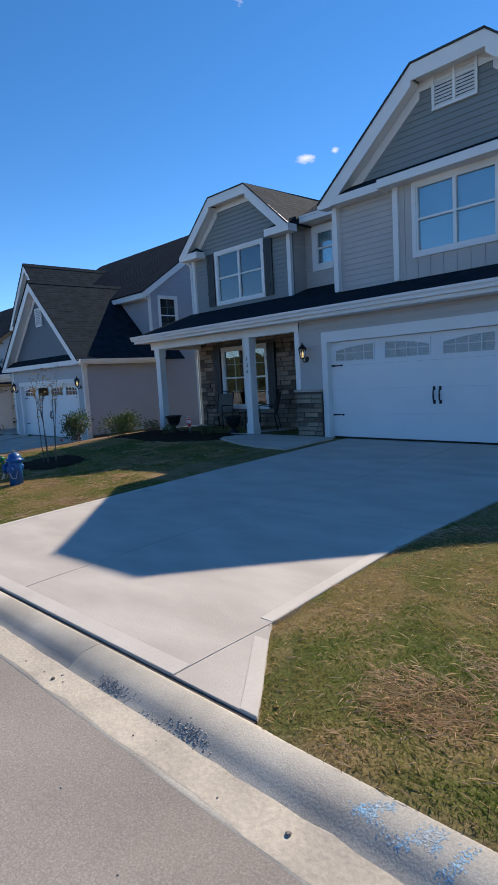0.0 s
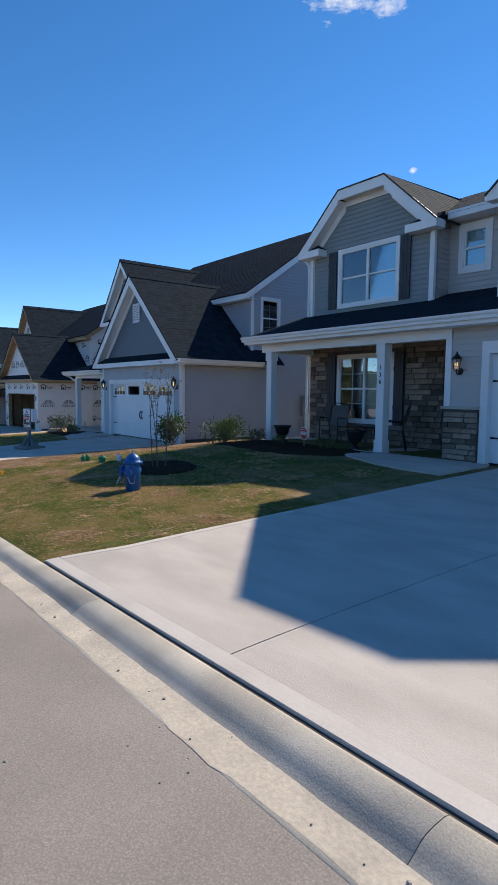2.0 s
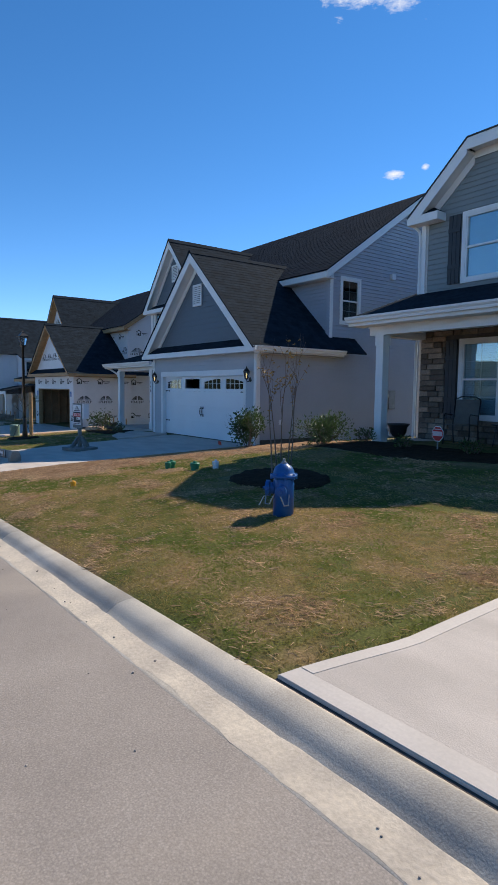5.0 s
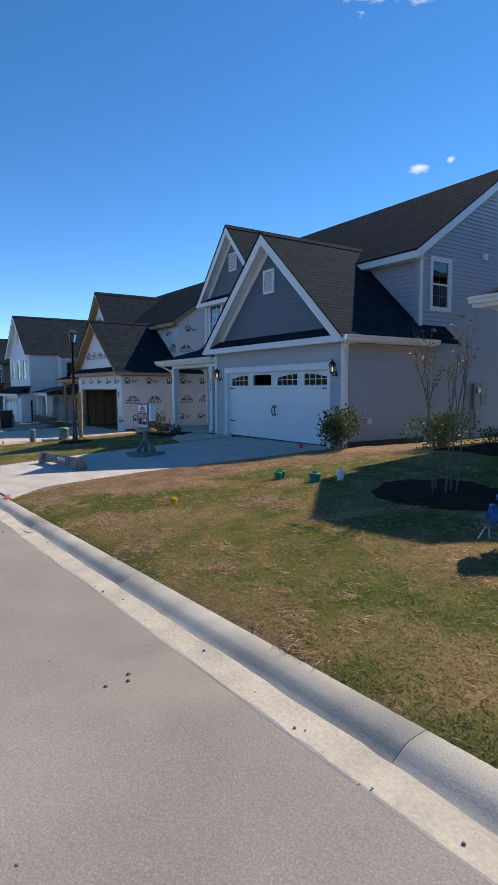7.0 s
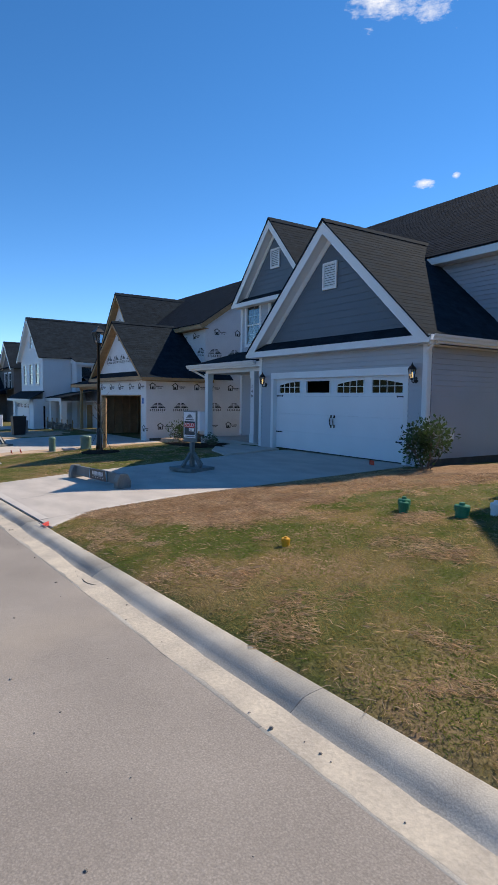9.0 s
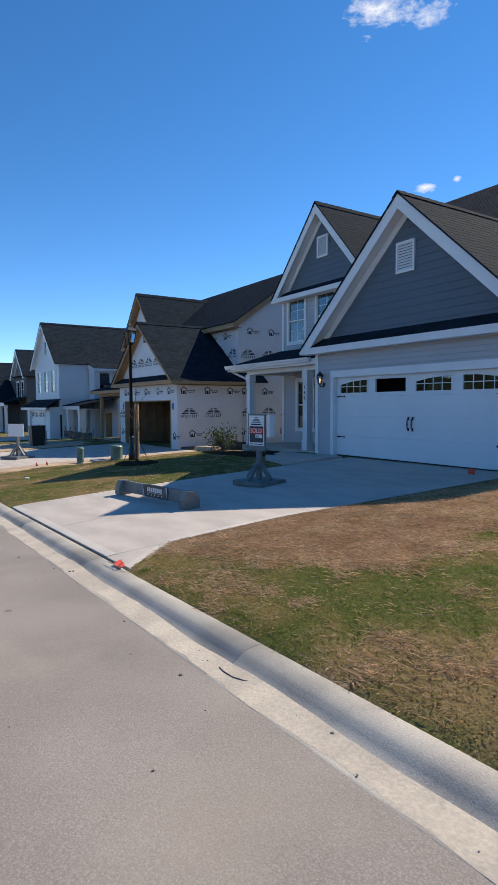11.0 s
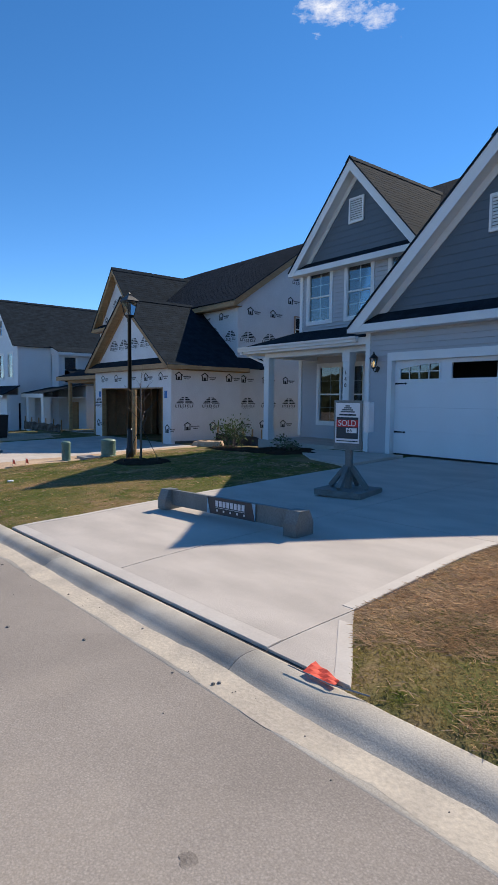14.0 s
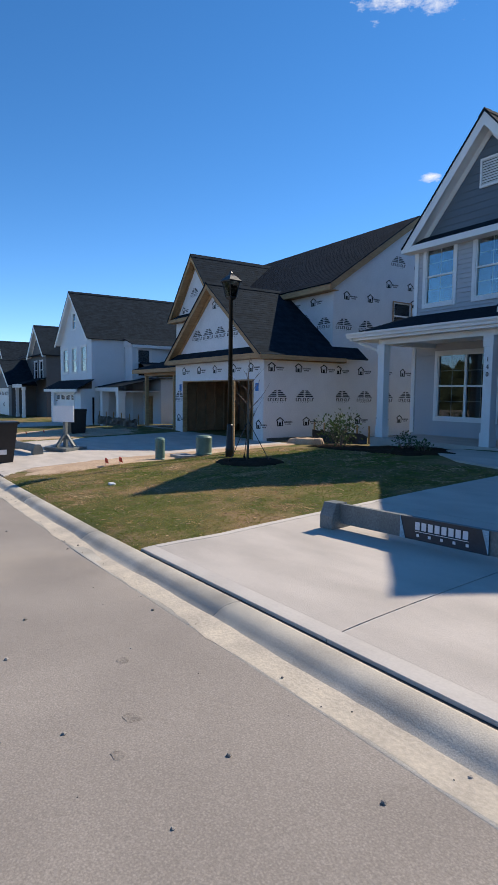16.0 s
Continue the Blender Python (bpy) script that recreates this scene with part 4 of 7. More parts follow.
    # middle wall with the small window
    wall(h, CREAM, "x", 11.95, [(-10.22, 3.4), (-8.1, 3.4), (-8.1, 5.4), (-10.22, 5.4)], -1, [(-9.82, -9.28, 4.25, 5.08)])
    window(h, "x", 11.95, -1, -9.82, -9.28, 4.25, 5.08, 1, (1, 1), trim=0.14, blind=True)
    block(h, "eave_board", WHITE, -10.0, -8.1, 11.5, 11.94, 5.28, 5.46)
    # big clipped gable over the garage
    xl, xr, ze, xp, zp, cl = -8.38, -2.28, 5.12, -5.33, 7.70, 1.42
    s2 = (zp - ze) / 3.09
    wall(h, CREAM, "x", 10.6, [(-8.12, 3.2), (-6.55, 3.2), (-6.55, 5.2), (-8.12, 5.2)], -1)
    wall(h, CREAM, "x", 10.6, [(-4.1, 3.2), (-2.5, 3.2), (-2.5, 5.2), (-4.1, 5.2)], -1)
    bay = wall(h, CREAM, "x", 10.52, [(-6.55, 3.2), (-4.1, 3.2), (-4.1, 5.24), (-6.55, 5.24)], -1, [(-6.12, -4.54, 3.72, 4.97)], step=5, lip=0, label="board-and-batten bay round the upper window")
    for k in range(9):
        x = -6.4 + k * 0.27
        for z0, z1 in ((3.25, 3.62), (5.07, 5.24)) if -6.2 < x < -4.5 else ((3.25, 5.24),):
            part("batten", Mesh().box(x - 0.02, x + 0.02, 10.502, 10.52, z0, z1), CREAM, bay)
    window(h, "x", 10.52, -1, -6.12, -4.54, 3.72, 4.97, 2, (1, 1), blind=True)
    for x in (-8.12, -6.6, -4.16, -2.5):
        block(h, "corner_board", WHITE, x - 0.03, x + 0.09, 10.47, 10.60, 3.25, 5.16)
    wall(h, CREAM, "y", -8.12, [(10.74, 3.4), (11.95, 3.4), (11.95, 5.3), (10.74, 5.3)], -1)
    wall(h, SAGE, "x", 10.6, [(-8.1, 5.22), (-2.56, 5.22), (xp + cl / 2, zp - s2 * cl / 2 - 0.1), (xp - cl / 2, zp - s2 * cl / 2 - 0.1)], -1, [(-5.68, -4.96, 6.3, 6.9)], label="sage-grey siding of the big gable")
    vent(h, -5.72, -4.94, 10.58, 6.28, 6.86, 2)
    gable_trim(h, xl, xr, ze, xp, zp, 10.27, 10.6, cl, width=0.3)
    gable_roof(h, xl, xr, ze + 0.012, xp, zp + 0.012, 10.24, 15.5, cl, SHINGLETAN)
    block(h, "eave_band", WHITE, xl, -6.8, 10.27, 10.59, 5.04, 5.2)
    block(h, "eave_band", WHITE, -6.8, -3.9, 10.2, 10.59, 5.06, 5.22)
    block(h, "eave_band", WHITE, -3.9, xr, 10.27, 10.59, 5.04, 5.2)
    roof(h, [(xl + 0.3, 10.31, 5.22), (xr - 0.3, 10.31, 5.22), (xr - 0.5, 10.59, 5.40), (xl + 0.5, 10.59, 5.40)])
    # main roof behind
    roof(h, [(-14.4, 11.5, 5.4), (-1.9, 11.5, 5.4), (-4.0, 15.0, 6.95), (-12.2, 15.0, 6.95)], SHINGLETAN)
    roof(h, [(-1.9, 11.5, 5.4), (-1.9, 20.3, 5.4), (-4.0, 15.0, 6.95)], SHINGLETAN)
    roof(h, [(-14.4, 20.3, 5.4), (-14.4, 11.5, 5.4), (-12.2, 15.0, 6.95)], SHINGLETAN)
    roof(h, [(-1.9, 20.3, 5.4), (-14.4, 20.3, 5.4), (-12.2, 15.0, 6.95), (-4.0, 15.0, 6.95)], SHINGLETAN)
    wall(h, CREAM, "x", 20, [(-14.2, -0.1), (-2, -0.1), (-2, 5.4), (-14.2, 5.4)], 1)
    return h, sw


def house_b(wrap):
    """The narrow two-storey plan: sided and finished, or still in house wrap with raw lumber."""
    if wrap:
        h = thing("house", (-21, 14, -0.4), "unfinished two-storey house in white house wrap with raw pine trim", "house")
    else:
        h = thing("house", (-21, 14, -0.4), "two-storey house with grey siding, dark slate gables and white garage door", "house")
    trim, main, gab = (LUMBER, WRAP, WRAP) if wrap else (WHITE, BLUEGREY, SLATE)
    front = WRAP if wrap else PALEGREY
    step, lip = (50, 0) if wrap else (0.115, 0.026)
    zf = -0.36
    gx0, gx1 = -23.62, -18.78
    zt = 1.62
    X0, X1 = -24.3, -18.2
    wall(h, front, "x", 9.5, [(X0, -0.5), (X1, -0.5), (X1, 2.45), (X0, 2.45)], -1, [(gx0, gx1, -2, zt)], step, lip)
    wall(h, main, "y", X1, [(9.64, -0.2), (12.45, -0.2), (12.45, 2.45), (9.64, 2.45)], 1, (), step, lip)
    wall(h, main, "y", X0, [(9.64, -0.5), (11.7, -0.5), (11.7, 2.45), (9.64, 2.45)], -1, (), step, lip)
    ridge_y, ridge_z, back = 16.7, 7.92, 21.0
    if wrap:
        ridge_y, ridge_z = 16.3, 7.62
    sholes = [] if wrap else [(12.98, 13.72, 3.36, 4.66)]
    wall(h, main, "y", X1 - 0.25, [(12.45, -0.7), (back, -0.7), (back, 5.0), (ridge_y, ridge_z - 0.08), (12.45, 4.95)], 1, sholes if not wrap else [(15.3, 16.2, 3.56, 4.5)], step, lip, label="tall gabled side wall")
    block(h, "foundation", MORTAR, X1 - 0.13, X1 - 0.012, 9.66, 12.5, -0.9, -0.19)
    wall(h, main, "x", 12.5, [(-24.6, 2.6), (X1 - 0.39, 2.6), (X1 - 0.39, 4.9), (-24.6, 4.9)], -1, (), step, lip)
    wall(h, main, "x", back, [(-28.7, -0.7), (X1 - 0.3, -0.7), (X1 - 0.3, 5), (-28.7, 5)], 1, (), step, lip)
    wall(h, main, "y", -28.74, [(11.84, -0.7), (back, -0.7), (back, 5.0), (ridge_y, ridge_z - 0.08), (11.84, 4.6)], -1, (), step, lip)
    if not wrap:
        block(h, "corner_board", WHITE, X1 - 0.09, X1 + 0.03, 9.465, 9.60, -0.3, 2.25)
        block(h, "corner_board", WHITE, X0 - 0.03, X0 + 0.09, 9.465, 9.60, -0.36, 2.25)
        block(h, "corner_board", WHITE, X1 - 0.36, X1 - 0.22, 12.46, 12.58, 2.6, 4.8)
        block(h, "corner_board", WHITE, -28.78, -28.66, 11.66, 11.76, -0.3, 4.5)
        casing(h, gx0, gx1, 9.5, zf, zt, 0.11)
        garage_door(h, gx0, gx1, 9.5, zf, zt, False, 1)
        window(h, "y", X1 - 0.25, 1, 12.98, 13.72, 3.36, 4.66, 1, (2, 2), blind=False)
    # garage gable
    xl, xr, ze, xp, zp = -24.62, -17.9, 2.34, -21.26, 4.92 if wrap else 5.45
    s = (zp - ze) / 3.36
    wall(h, gab, "x", 9.5, [(X0 + 0.1, 2.45), (X1 - 0.1, 2.45), (xp, zp - 0.16)], -1, (), 0.17 if not wrap else 50, 0.012 if not wrap else 0, label="" if wrap else "dark slate-blue gable siding")
    if not wrap:
        vent(h, -21.5, -21.08, 9.485, 3.86, 4.43)
    gable_trim(h, xl, xr, ze, xp, zp, 9.17, 9.5, 0, trim, 0.25 if not wrap else 0.16)
    gable_roof(h, xl, xr, ze + 0.012, xp, zp + 0.012, 9.14, 13.6)
    # skirt roof and cornice under the gable
    roof(h, [(xl + 0.32, 9.21, 2.41), (xr - 0.32, 9.21, 2.41), (xr - 0.5, 9.49, 2.64), (xl + 0.5, 9.49, 2.64)])
    block(h, "cornice", trim, xl + 0.02, xr - 0.02, 9.17, 9.195, 2.24, 2.4)
    block(h, "cornice_soffit", trim, xl + 0.02, xr - 0.02, 9.195, 9.49, 2.24, 2.265)
    block(h, "side_soffit", trim, X1, xr, 9.5, 12.6, 2.2, 2.225)
    block(h, "side_fascia", trim, xr - 0.025, xr, 9.2, 12.6, 2.2, 2.36)
    # main roof
    e = 0.3
    rs = (ridge_z - 5.0) / (ridge_y - 12.45)
    ea = 12.15
    roof(h, [(-29.0, ea, ridge_z - rs * (ridge_y - ea) + 0.04), (X1 - 0.05, ea, ridge_z - rs * (ridge_y - ea) + 0.04), (X1 - 0.05, ridge_y, ridge_z + 0.04), (-29.0, ridge_y, ridge_z + 0.04)], label="dark charcoal shingle roof")
    roof(h, [(X1 - 0.05, back + 0.3, 4.85), (-29.0, back + 0.3, 4.85), (-29.0, ridge_y, ridge_z + 0.04), (X1 - 0.05, ridge_y, ridge_z + 0.04)])
    zea = ridge_z - rs * (ridge_y - ea)
    for x in (X1 - 0.08, -29.0):
        part("rake_board", Mesh().slab([(x, ea, zea - 0.24), (x, ridge_y, ridge_z - 0.24), (x, ridge_y, ridge_z - 0.0), (x, ea, zea - 0.0)], (0.03, 0, 0)), trim, h)
        part("rake_board", Mesh().slab([(x, back + 0.3, 4.6), (x, ridge_y, ridge_z - 0.24), (x, ridge_y, ridge_z - 0.0), (x, back + 0.3, 4.8)], (0.03, 0, 0)), trim, h)
    block(h, "eave_fascia", trim, -24.5, X1 - 0.05, ea - 0.02, ea, zea - 0.2, zea - 0.02)
    block(h, "eave_soffit", trim, -24.5, X1 - 0.05, ea, 12.5, zea - 0.2, zea - 0.18)
    # upper gable over the porch
    gl, gr, ge, gp, gz = -29.0, -24.3, 4.52, -26.65, 7.2
    up = [] if wrap else [(-28.42, -27.55, 3.05, 4.46), (-26.93, -26.06, 3.05, 4.46), (-25.44, -24.57, 3.05, 4.46)]
    wall(h, front, "x", 11.7, [(-28.74, 2.3), (-24.3, 2.3), (-24.3, 4.66), (-28.74, 4.66)], -1, up, step, lip)
    wall(h, gab, "x", 11.7, [(-28.66, 4.66), (-24.6, 4.66), (gp, gz - 0.16)], -1, (), 0.17 if not wrap else 50, 0.012 if not wrap else 0)
    wall(h, main, "y", -24.3, [(11.84, 3.5), (12.5, 3.5), (12.5, 4.7), (11.84, 4.7)], 1, (), step, lip)
    for q in up:
        window(h, "x", 11.7, -1, *q, 1, (2, 2), blind=False, glass=GLASS)
    if not wrap:
        vent(h, -26.85, -26.43, 11.685, 5.62, 6.19)
    gable_trim(h, gl, gr, ge, gp, gz, 11.37, 11.7, 0, trim, 0.22 if not wrap else 0.16)
    gable_roof(h, gl, gr, ge + 0.012, gp, gz + 0.012, 11.34, 16.0)
    roof(h, [(gl + 0.3, 11.41, 4.58), (gr - 0.3, 11.41, 4.58), (gr - 0.45, 11.69, 4.78), (gl + 0.45, 11.69, 4.78)])
    block(h, "cornice", trim, gl + 0.02, gr - 0.02, 11.37, 11.395, 4.42, 4.57)
    block(h, "cornice_soffit", trim, gl + 0.02, gr - 0.02, 11.395, 11.69, 4.42, 4.445)
    # porch
    ey, ez = 9.55, 2.2
    roof(h, [(-28.95, ey, ez), (-24.3, ey, ez), (-24.3, 11.7, ez + 0.6), (-28.95, 11.7, ez + 0.6)])
    block(h, "porch_fascia", trim, -28.95, -24.3, ey - 0.005, ey + 0.02, ez - 0.18, ez - 0.02)
    block(h, "porch_ceiling", trim, -28.9, -24.3, ey + 0.02, 11.69, ez - 0.18, ez - 0.155)
    part("porch_gable_end", Mesh().slab([(-28.95, ey, ez - 0.1), (-28.95, 11.7, ez - 0.1), (-28.95, 11.7, ez + 0.5), (-28.95, ey + 0.1, ez - 0.04)], (0.03, 0, 0)), trim, h)
    block(h, "porch_beam", trim, -28.2, -24.32, 9.82, 10.0, 1.9, ez - 0.16)
    block(h, "porch_beam", trim, -28.2, -28.02, 10.0, 11.68, 1.9, ez - 0.16)
    block(h, "porch_floor", CONCRETE, -28.3, -24.32, 9.7, 11.68, -0.75, -0.34)
    ph = [] if wrap else [(-27.93, -26.25, 0.13, 1.74), (-25.6, -24.7, -0.3, 1.75)]
    wall(h, front, "x", 11.7, [(-28.74, -0.7), (-24.3, -0.7), (-24.3, 2.3), (-28.74, 2.3)], -1, ph, step, lip)
    if wrap:
        for x in (-28.11, -25.2):
            block(h, "porch_post", LUMBER, x - 0.07, x + 0.07, 9.84, 9.98, -0.34, 1.9)
    else:
        gutter(h, -28.97, -24.62, ey - 0.005, ez + 0.005)
        downspout(h, [(-28.85, 9.5, 2.08), (-28.8, 9.75, 1.98), (-28.2, 9.86, 1.75), (-28.2, 9.8, 1.7)])
        gutter(h, 9.2, 12.6, xr, 2.4, "y", 1)
        downspout(h, [(xr + 0.05, 9.35, 2.28), (X1 + 0.06, 9.42, 2.1), (X1 + 0.05, 9.44, 2.0), (X1 + 0.05, 9.44, -0.35)])
        porch_post(h, -28.11, 9.91, -0.34, 1.9)
        p = porch_post(h, -25.2, 9.91, -0.34, 1.9)
        for k, ch in enumerate("140"):
            letters("house_number", ch, 0.13, (-25.2, 9.80, 1.42 - 0.15 * k), BLACK, p)
        window(h, "x", 11.7, -1, -27.93, -26.25, 0.13, 1.74, 2, (2, 2), blind=False)
        d = block(h, "front_door", WHITE, -25.58, -24.72, 11.76, 11.80, -0.3, 1.75)
        block(h, "door_casing", WHITE, -25.7, -25.6, 11.67, 11.75, -0.34, 1.85)
    if wrap:
        # open garage with stud walls
        for k in range(12):
            x = gx0 + 0.1 + k * 0.42
            block(h, "stud", DARKWOOD, x, x + 0.045, 12.2, 12.3, -0.4, 2.3)
        block(h, "sheathing", DARKWOOD, gx0 - 0.4, gx1 + 0.4, 12.31, 12.33, -0.4, 2.4)
        for k in range(6):
            y = 9.9 + k * 0.42
            block(h, "stud", DARKWOOD, X0 + 0.16, X0 + 0.26, y, y + 0.045, -0.4, 2.3)
        block(h, "sheathing", DARKWOOD, X0 + 0.145, X0 + 0.155, 9.66, 12.3, -0.4, 2.3)
        block(h, "garage_ceiling", DARKWOOD, X0 + 0.15, X1 - 0.15, 9.7, 12.3, 2.3, 2.34)
        block(h, "garage_slab", CONCRETE, X0, X1 - 0.15, 9.64, 12.3, -0.5, -0.36)
        part("door_buck", Mesh().box(gx0 - 0.03, gx0 + 0.02, 9.48, 9.66, -0.4, zt).box(gx1 - 0.02, gx1 + 0.03, 9.48, 9.66, -0.4, zt).box(gx0, gx1, 9.48, 9.66, zt - 0.04, zt), LUMBER, h)
        window(h, "y", X1 - 0.25, 1, 15.3, 16.2, 3.56, 4.5, 1, (1, 1), trim=0.04, blind=False, mat=DARKWOOD)
    return h


def house_d():
    h = thing("house", (-51, 14, -1.2), "white two-storey farmhouse-style house with steep dark roof", "house")
    ws = WHITESIDING
    xl, xr, ze, xp, zp = -54.3, -47.9, 3.45, -51.1, 6.25
    wins = [(-53.3, -52.45, 1.8, 3.15), (-51.6, -50.7, 1.8, 3.15), (-49.9, -49.0, 1.8, 3.15)]
    wall(h, ws, "x", 9.2, [(-54.0, 0.4), (-48.1, 0.4), (-48.1, 3.5), (-54.0, 3.5)], -1, wins)
    wall(h, ws, "x", 9.2, [(-54.0, 3.5), (-48.1, 3.5), (xp, zp - 0.15)], -1, [(-51.4, -50.8, 4.2, 5.1)])
    for q in wins + [(-51.4, -50.8, 4.2, 5.1)]:
        window(h, "x", 9.2, -1, *q, 1, (1, 1), blind=False, glass=GLASS)
    wall(h, ws, "y", -48.1, [(9.34, -1.3), (11.0, -1.3), (11.0, 3.5), (9.34, 3.5)], 1)
    wall(h, ws, "y", -47.0, [(11.0, -1.3), (24, -1.3), (24, 3.2), (11.0, 3.2)], 1, [(11.3, 12.0, 1.55, 2.95)])
    window(h, "y", -47.0, 1, 11.3, 12.0, 1.55, 2.95, 1, (1, 1), blind=False)
    wall(h, ws, "x", 11.0, [(-48.0, -1.3), (-47.14, -1.3), (-47.14, 3.1), (-48.0, 3.1)], -1)
    wall(h, ws, "y", -54.0, [(9.34, -1.3), (24, -1.3), (24, 3.5), (9.34, 3.5)], -1)
    gable_trim(h, xl, xr, ze, xp, zp, 8.9, 9.2, 0, WHITE, 0.2)
    gable_roof(h, xl, xr, ze + 0.012, xp, zp + 0.012, 8.88, 24.2)
    roof(h, [(-46.7, 10.9, 3.2), (-46.7, 24.2, 3.2), (-48.1, 24.2, 3.6), (-48.1, 10.9, 3.6)])
    block(h, "eave_fascia", WHITE, -46.74, -46.7, 10.9, 24.2, 3.02, 3.18)
    part("wing_gable", Mesh().slab([(-48.1, 10.95, 3.1), (-47.0, 10.95, 3.1), (-47.0, 10.95, 3.24), (-48.1, 10.95, 3.5)], (0, 0.05, 0)), ws, h)
    # garage and porch roof
    wall(h, ws, "x", 8.6, [(-54.0, -1.3), (-48.1, -1.3), (-48.1, 0.85), (-54.0, 0.85)], -1, [(-53.3, -49.3, -2, 0.6)])
    wall(h, ws, "y", -48.1, [(8.74, -1.3), (9.2, -1.3), (9.2, 0.85), (8.74, 0.85)], 1)
    casing(h, -53.3, -49.3, 8.6, -1.2, 0.6)
    garage_door(h, -53.3, -49.3, 8.6, -1.2, 0.6, False)
    roof(h, [(-54.4, 8.25, 0.85), (-47.7, 8.25, 0.85), (-47.7, 9.18, 1.35), (-54.4, 9.18, 1.35)])
    block(h, "fascia", WHITE, -54.4, -47.7, 8.26, 8.29, 0.68, 0.85)
    roof(h, [(-48.0, 9.3, 0.95), (-44.6, 9.3, 0.95), (-44.6, 11.6, 1.45), (-48.0, 11.6, 1.45)])
    block(h, "fascia", WHITE, -48.0, -44.6, 9.31, 9.34, 0.72, 0.95)
    block(h, "porch_ceiling", WHITE, -48.0, -44.6, 9.34, 11.5, 0.72, 0.75)
    for x in (-47.2, -44.9):
        porch_post(h, x, 9.55, -1.15, 0.72, 0.34)
    wall(h, ws, "x", 11.6, [(-47.0, -1.3), (-44.7, -1.3), (-44.7, 1.4), (-47.0, 1.4)], -1)
    wall(h, ws, "y", -44.7, [(11.74, -1.3), (24, -1.3), (24, 1.4), (11.74, 1.4)], 1)
    roof(h, [(-44.5, 11.4, 1.4), (-44.5, 24.2, 1.4), (-47.0, 24.2, 2.3), (-47.0, 11.4, 2.3)])
    block(h, "front_door", LUMBER, -46.5, -45.7, 11.50, 11.58, -1.15, 0.5)
    return h


def house_far(x0, mat, label, zf):
    """A farther house of the row: body, front gable, garage, roofs, windows."""
    h = thing("house", (x0 - 4.5, 14, zf), label, "house")
    xl, xr = x0 - 9.6, x0
    wall(h, mat, "x", 10.2, [(xl, zf - 0.2), (xr, zf - 0.2), (xr, zf + 4.6), (xl, zf + 4.6)], -1, [(xr - 1.9, xr - 1.0, zf + 2.9, zf + 4.2), (xr - 3.6, xr - 2.7, zf + 2.9, zf + 4.2)])
    wall(h, mat, "y", xr, [(10.34, zf - 0.2), (22, zf - 0.2), (22, zf + 4.6), (10.34, zf + 4.6)], 1)
    for a in (xr - 1.9, xr - 3.6):
        window(h, "x", 10.2, -1, a, a + 0.9, zf + 2.9, zf + 4.2, 1, (1, 1), blind=False)
        shutter(h, a - 0.35, a - 0.1, 10.19, zf + 2.85, zf + 4.25)
    gp = xr - 2.4
    wall(h, mat, "x", 10.2, [(gp - 2.3, zf + 4.6), (gp + 2.3, zf + 4.6), (gp, zf + 6.6)], -1)
    gable_trim(h, gp - 2.7, gp + 2.7, zf + 4.5, gp, zf + 6.85, 9.9, 10.2)
    gable_roof(h, gp - 2.7, gp + 2.7, zf + 4.55, gp, zf + 6.9, 9.88, 15)
    roof(h, [(xl - 0.3, 9.9, zf + 4.6), (xr + 0.3, 9.9, zf + 4.6), (xr - 1.5, 16, zf + 7.6), (xl + 1.5, 16, zf + 7.6)])
    roof(h, [(xr + 0.3, 9.9, zf + 4.6), (xr + 0.3, 22.3, zf + 4.6), (xr - 1.5, 16, zf + 7.6)])
    roof(h, [(xr + 0.3, 22.3, zf + 4.6), (xl - 0.3, 22.3, zf + 4.6), (xl + 1.5, 16, zf + 7.6), (xr - 1.5, 16, zf + 7.6)])
    # garage wing
    wall(h, mat, "x", 8.4, [(xl, zf - 0.2), (xr - 3.2, zf - 0.2), (xr - 3.2, zf + 2.4), (xl, zf + 2.4)], -1, [(xl + 0.6, xl + 5.2, zf - 1, zf + 2.0)])
    wall(h, mat, "y", xr - 3.2, [(8.54, zf - 0.2), (10.2, zf - 0.2), (10.2, zf + 2.4), (8.54, zf + 2.4)], 1)
    casing(h, xl + 0.6, xl + 5.2, 8.4, zf, zf + 2.0)
    garage_door(h, xl + 0.6, xl + 5.2, 8.4, zf, zf + 2.0, False)
    gable_trim(h, xl - 0.3, xr - 2.9, zf + 2.35, (xl + xr - 3.2) / 2, zf + 4.4, 8.1, 8.4)
    wall(h, mat, "x", 8.4, [(xl + 0.1, zf + 2.4), (xr - 3.3, zf + 2.4), ((xl + xr - 3.2) / 2, zf + 4.2)], -1)
    gable_roof(h, xl - 0.3, xr - 2.9, zf + 2.4, (xl + xr - 3.2) / 2, zf + 4.45, 8.08, 12)
    roof(h, [(xr - 3.0, 8.4, zf + 2.45), (xr + 0.2, 8.4, zf + 2.45), (xr + 0.2, 10.2, zf + 2.95), (xr - 3.0, 10.2, zf + 2.95)])
    block(h, "fascia", WHITE, xr - 3.0, xr + 0.2, 8.4, 8.43, zf + 2.2, zf + 2.45)
    for x in (xr - 2.2, xr - 0.1):
        porch_post(h, x, 8.6, zf, zf + 2.25)
    return h


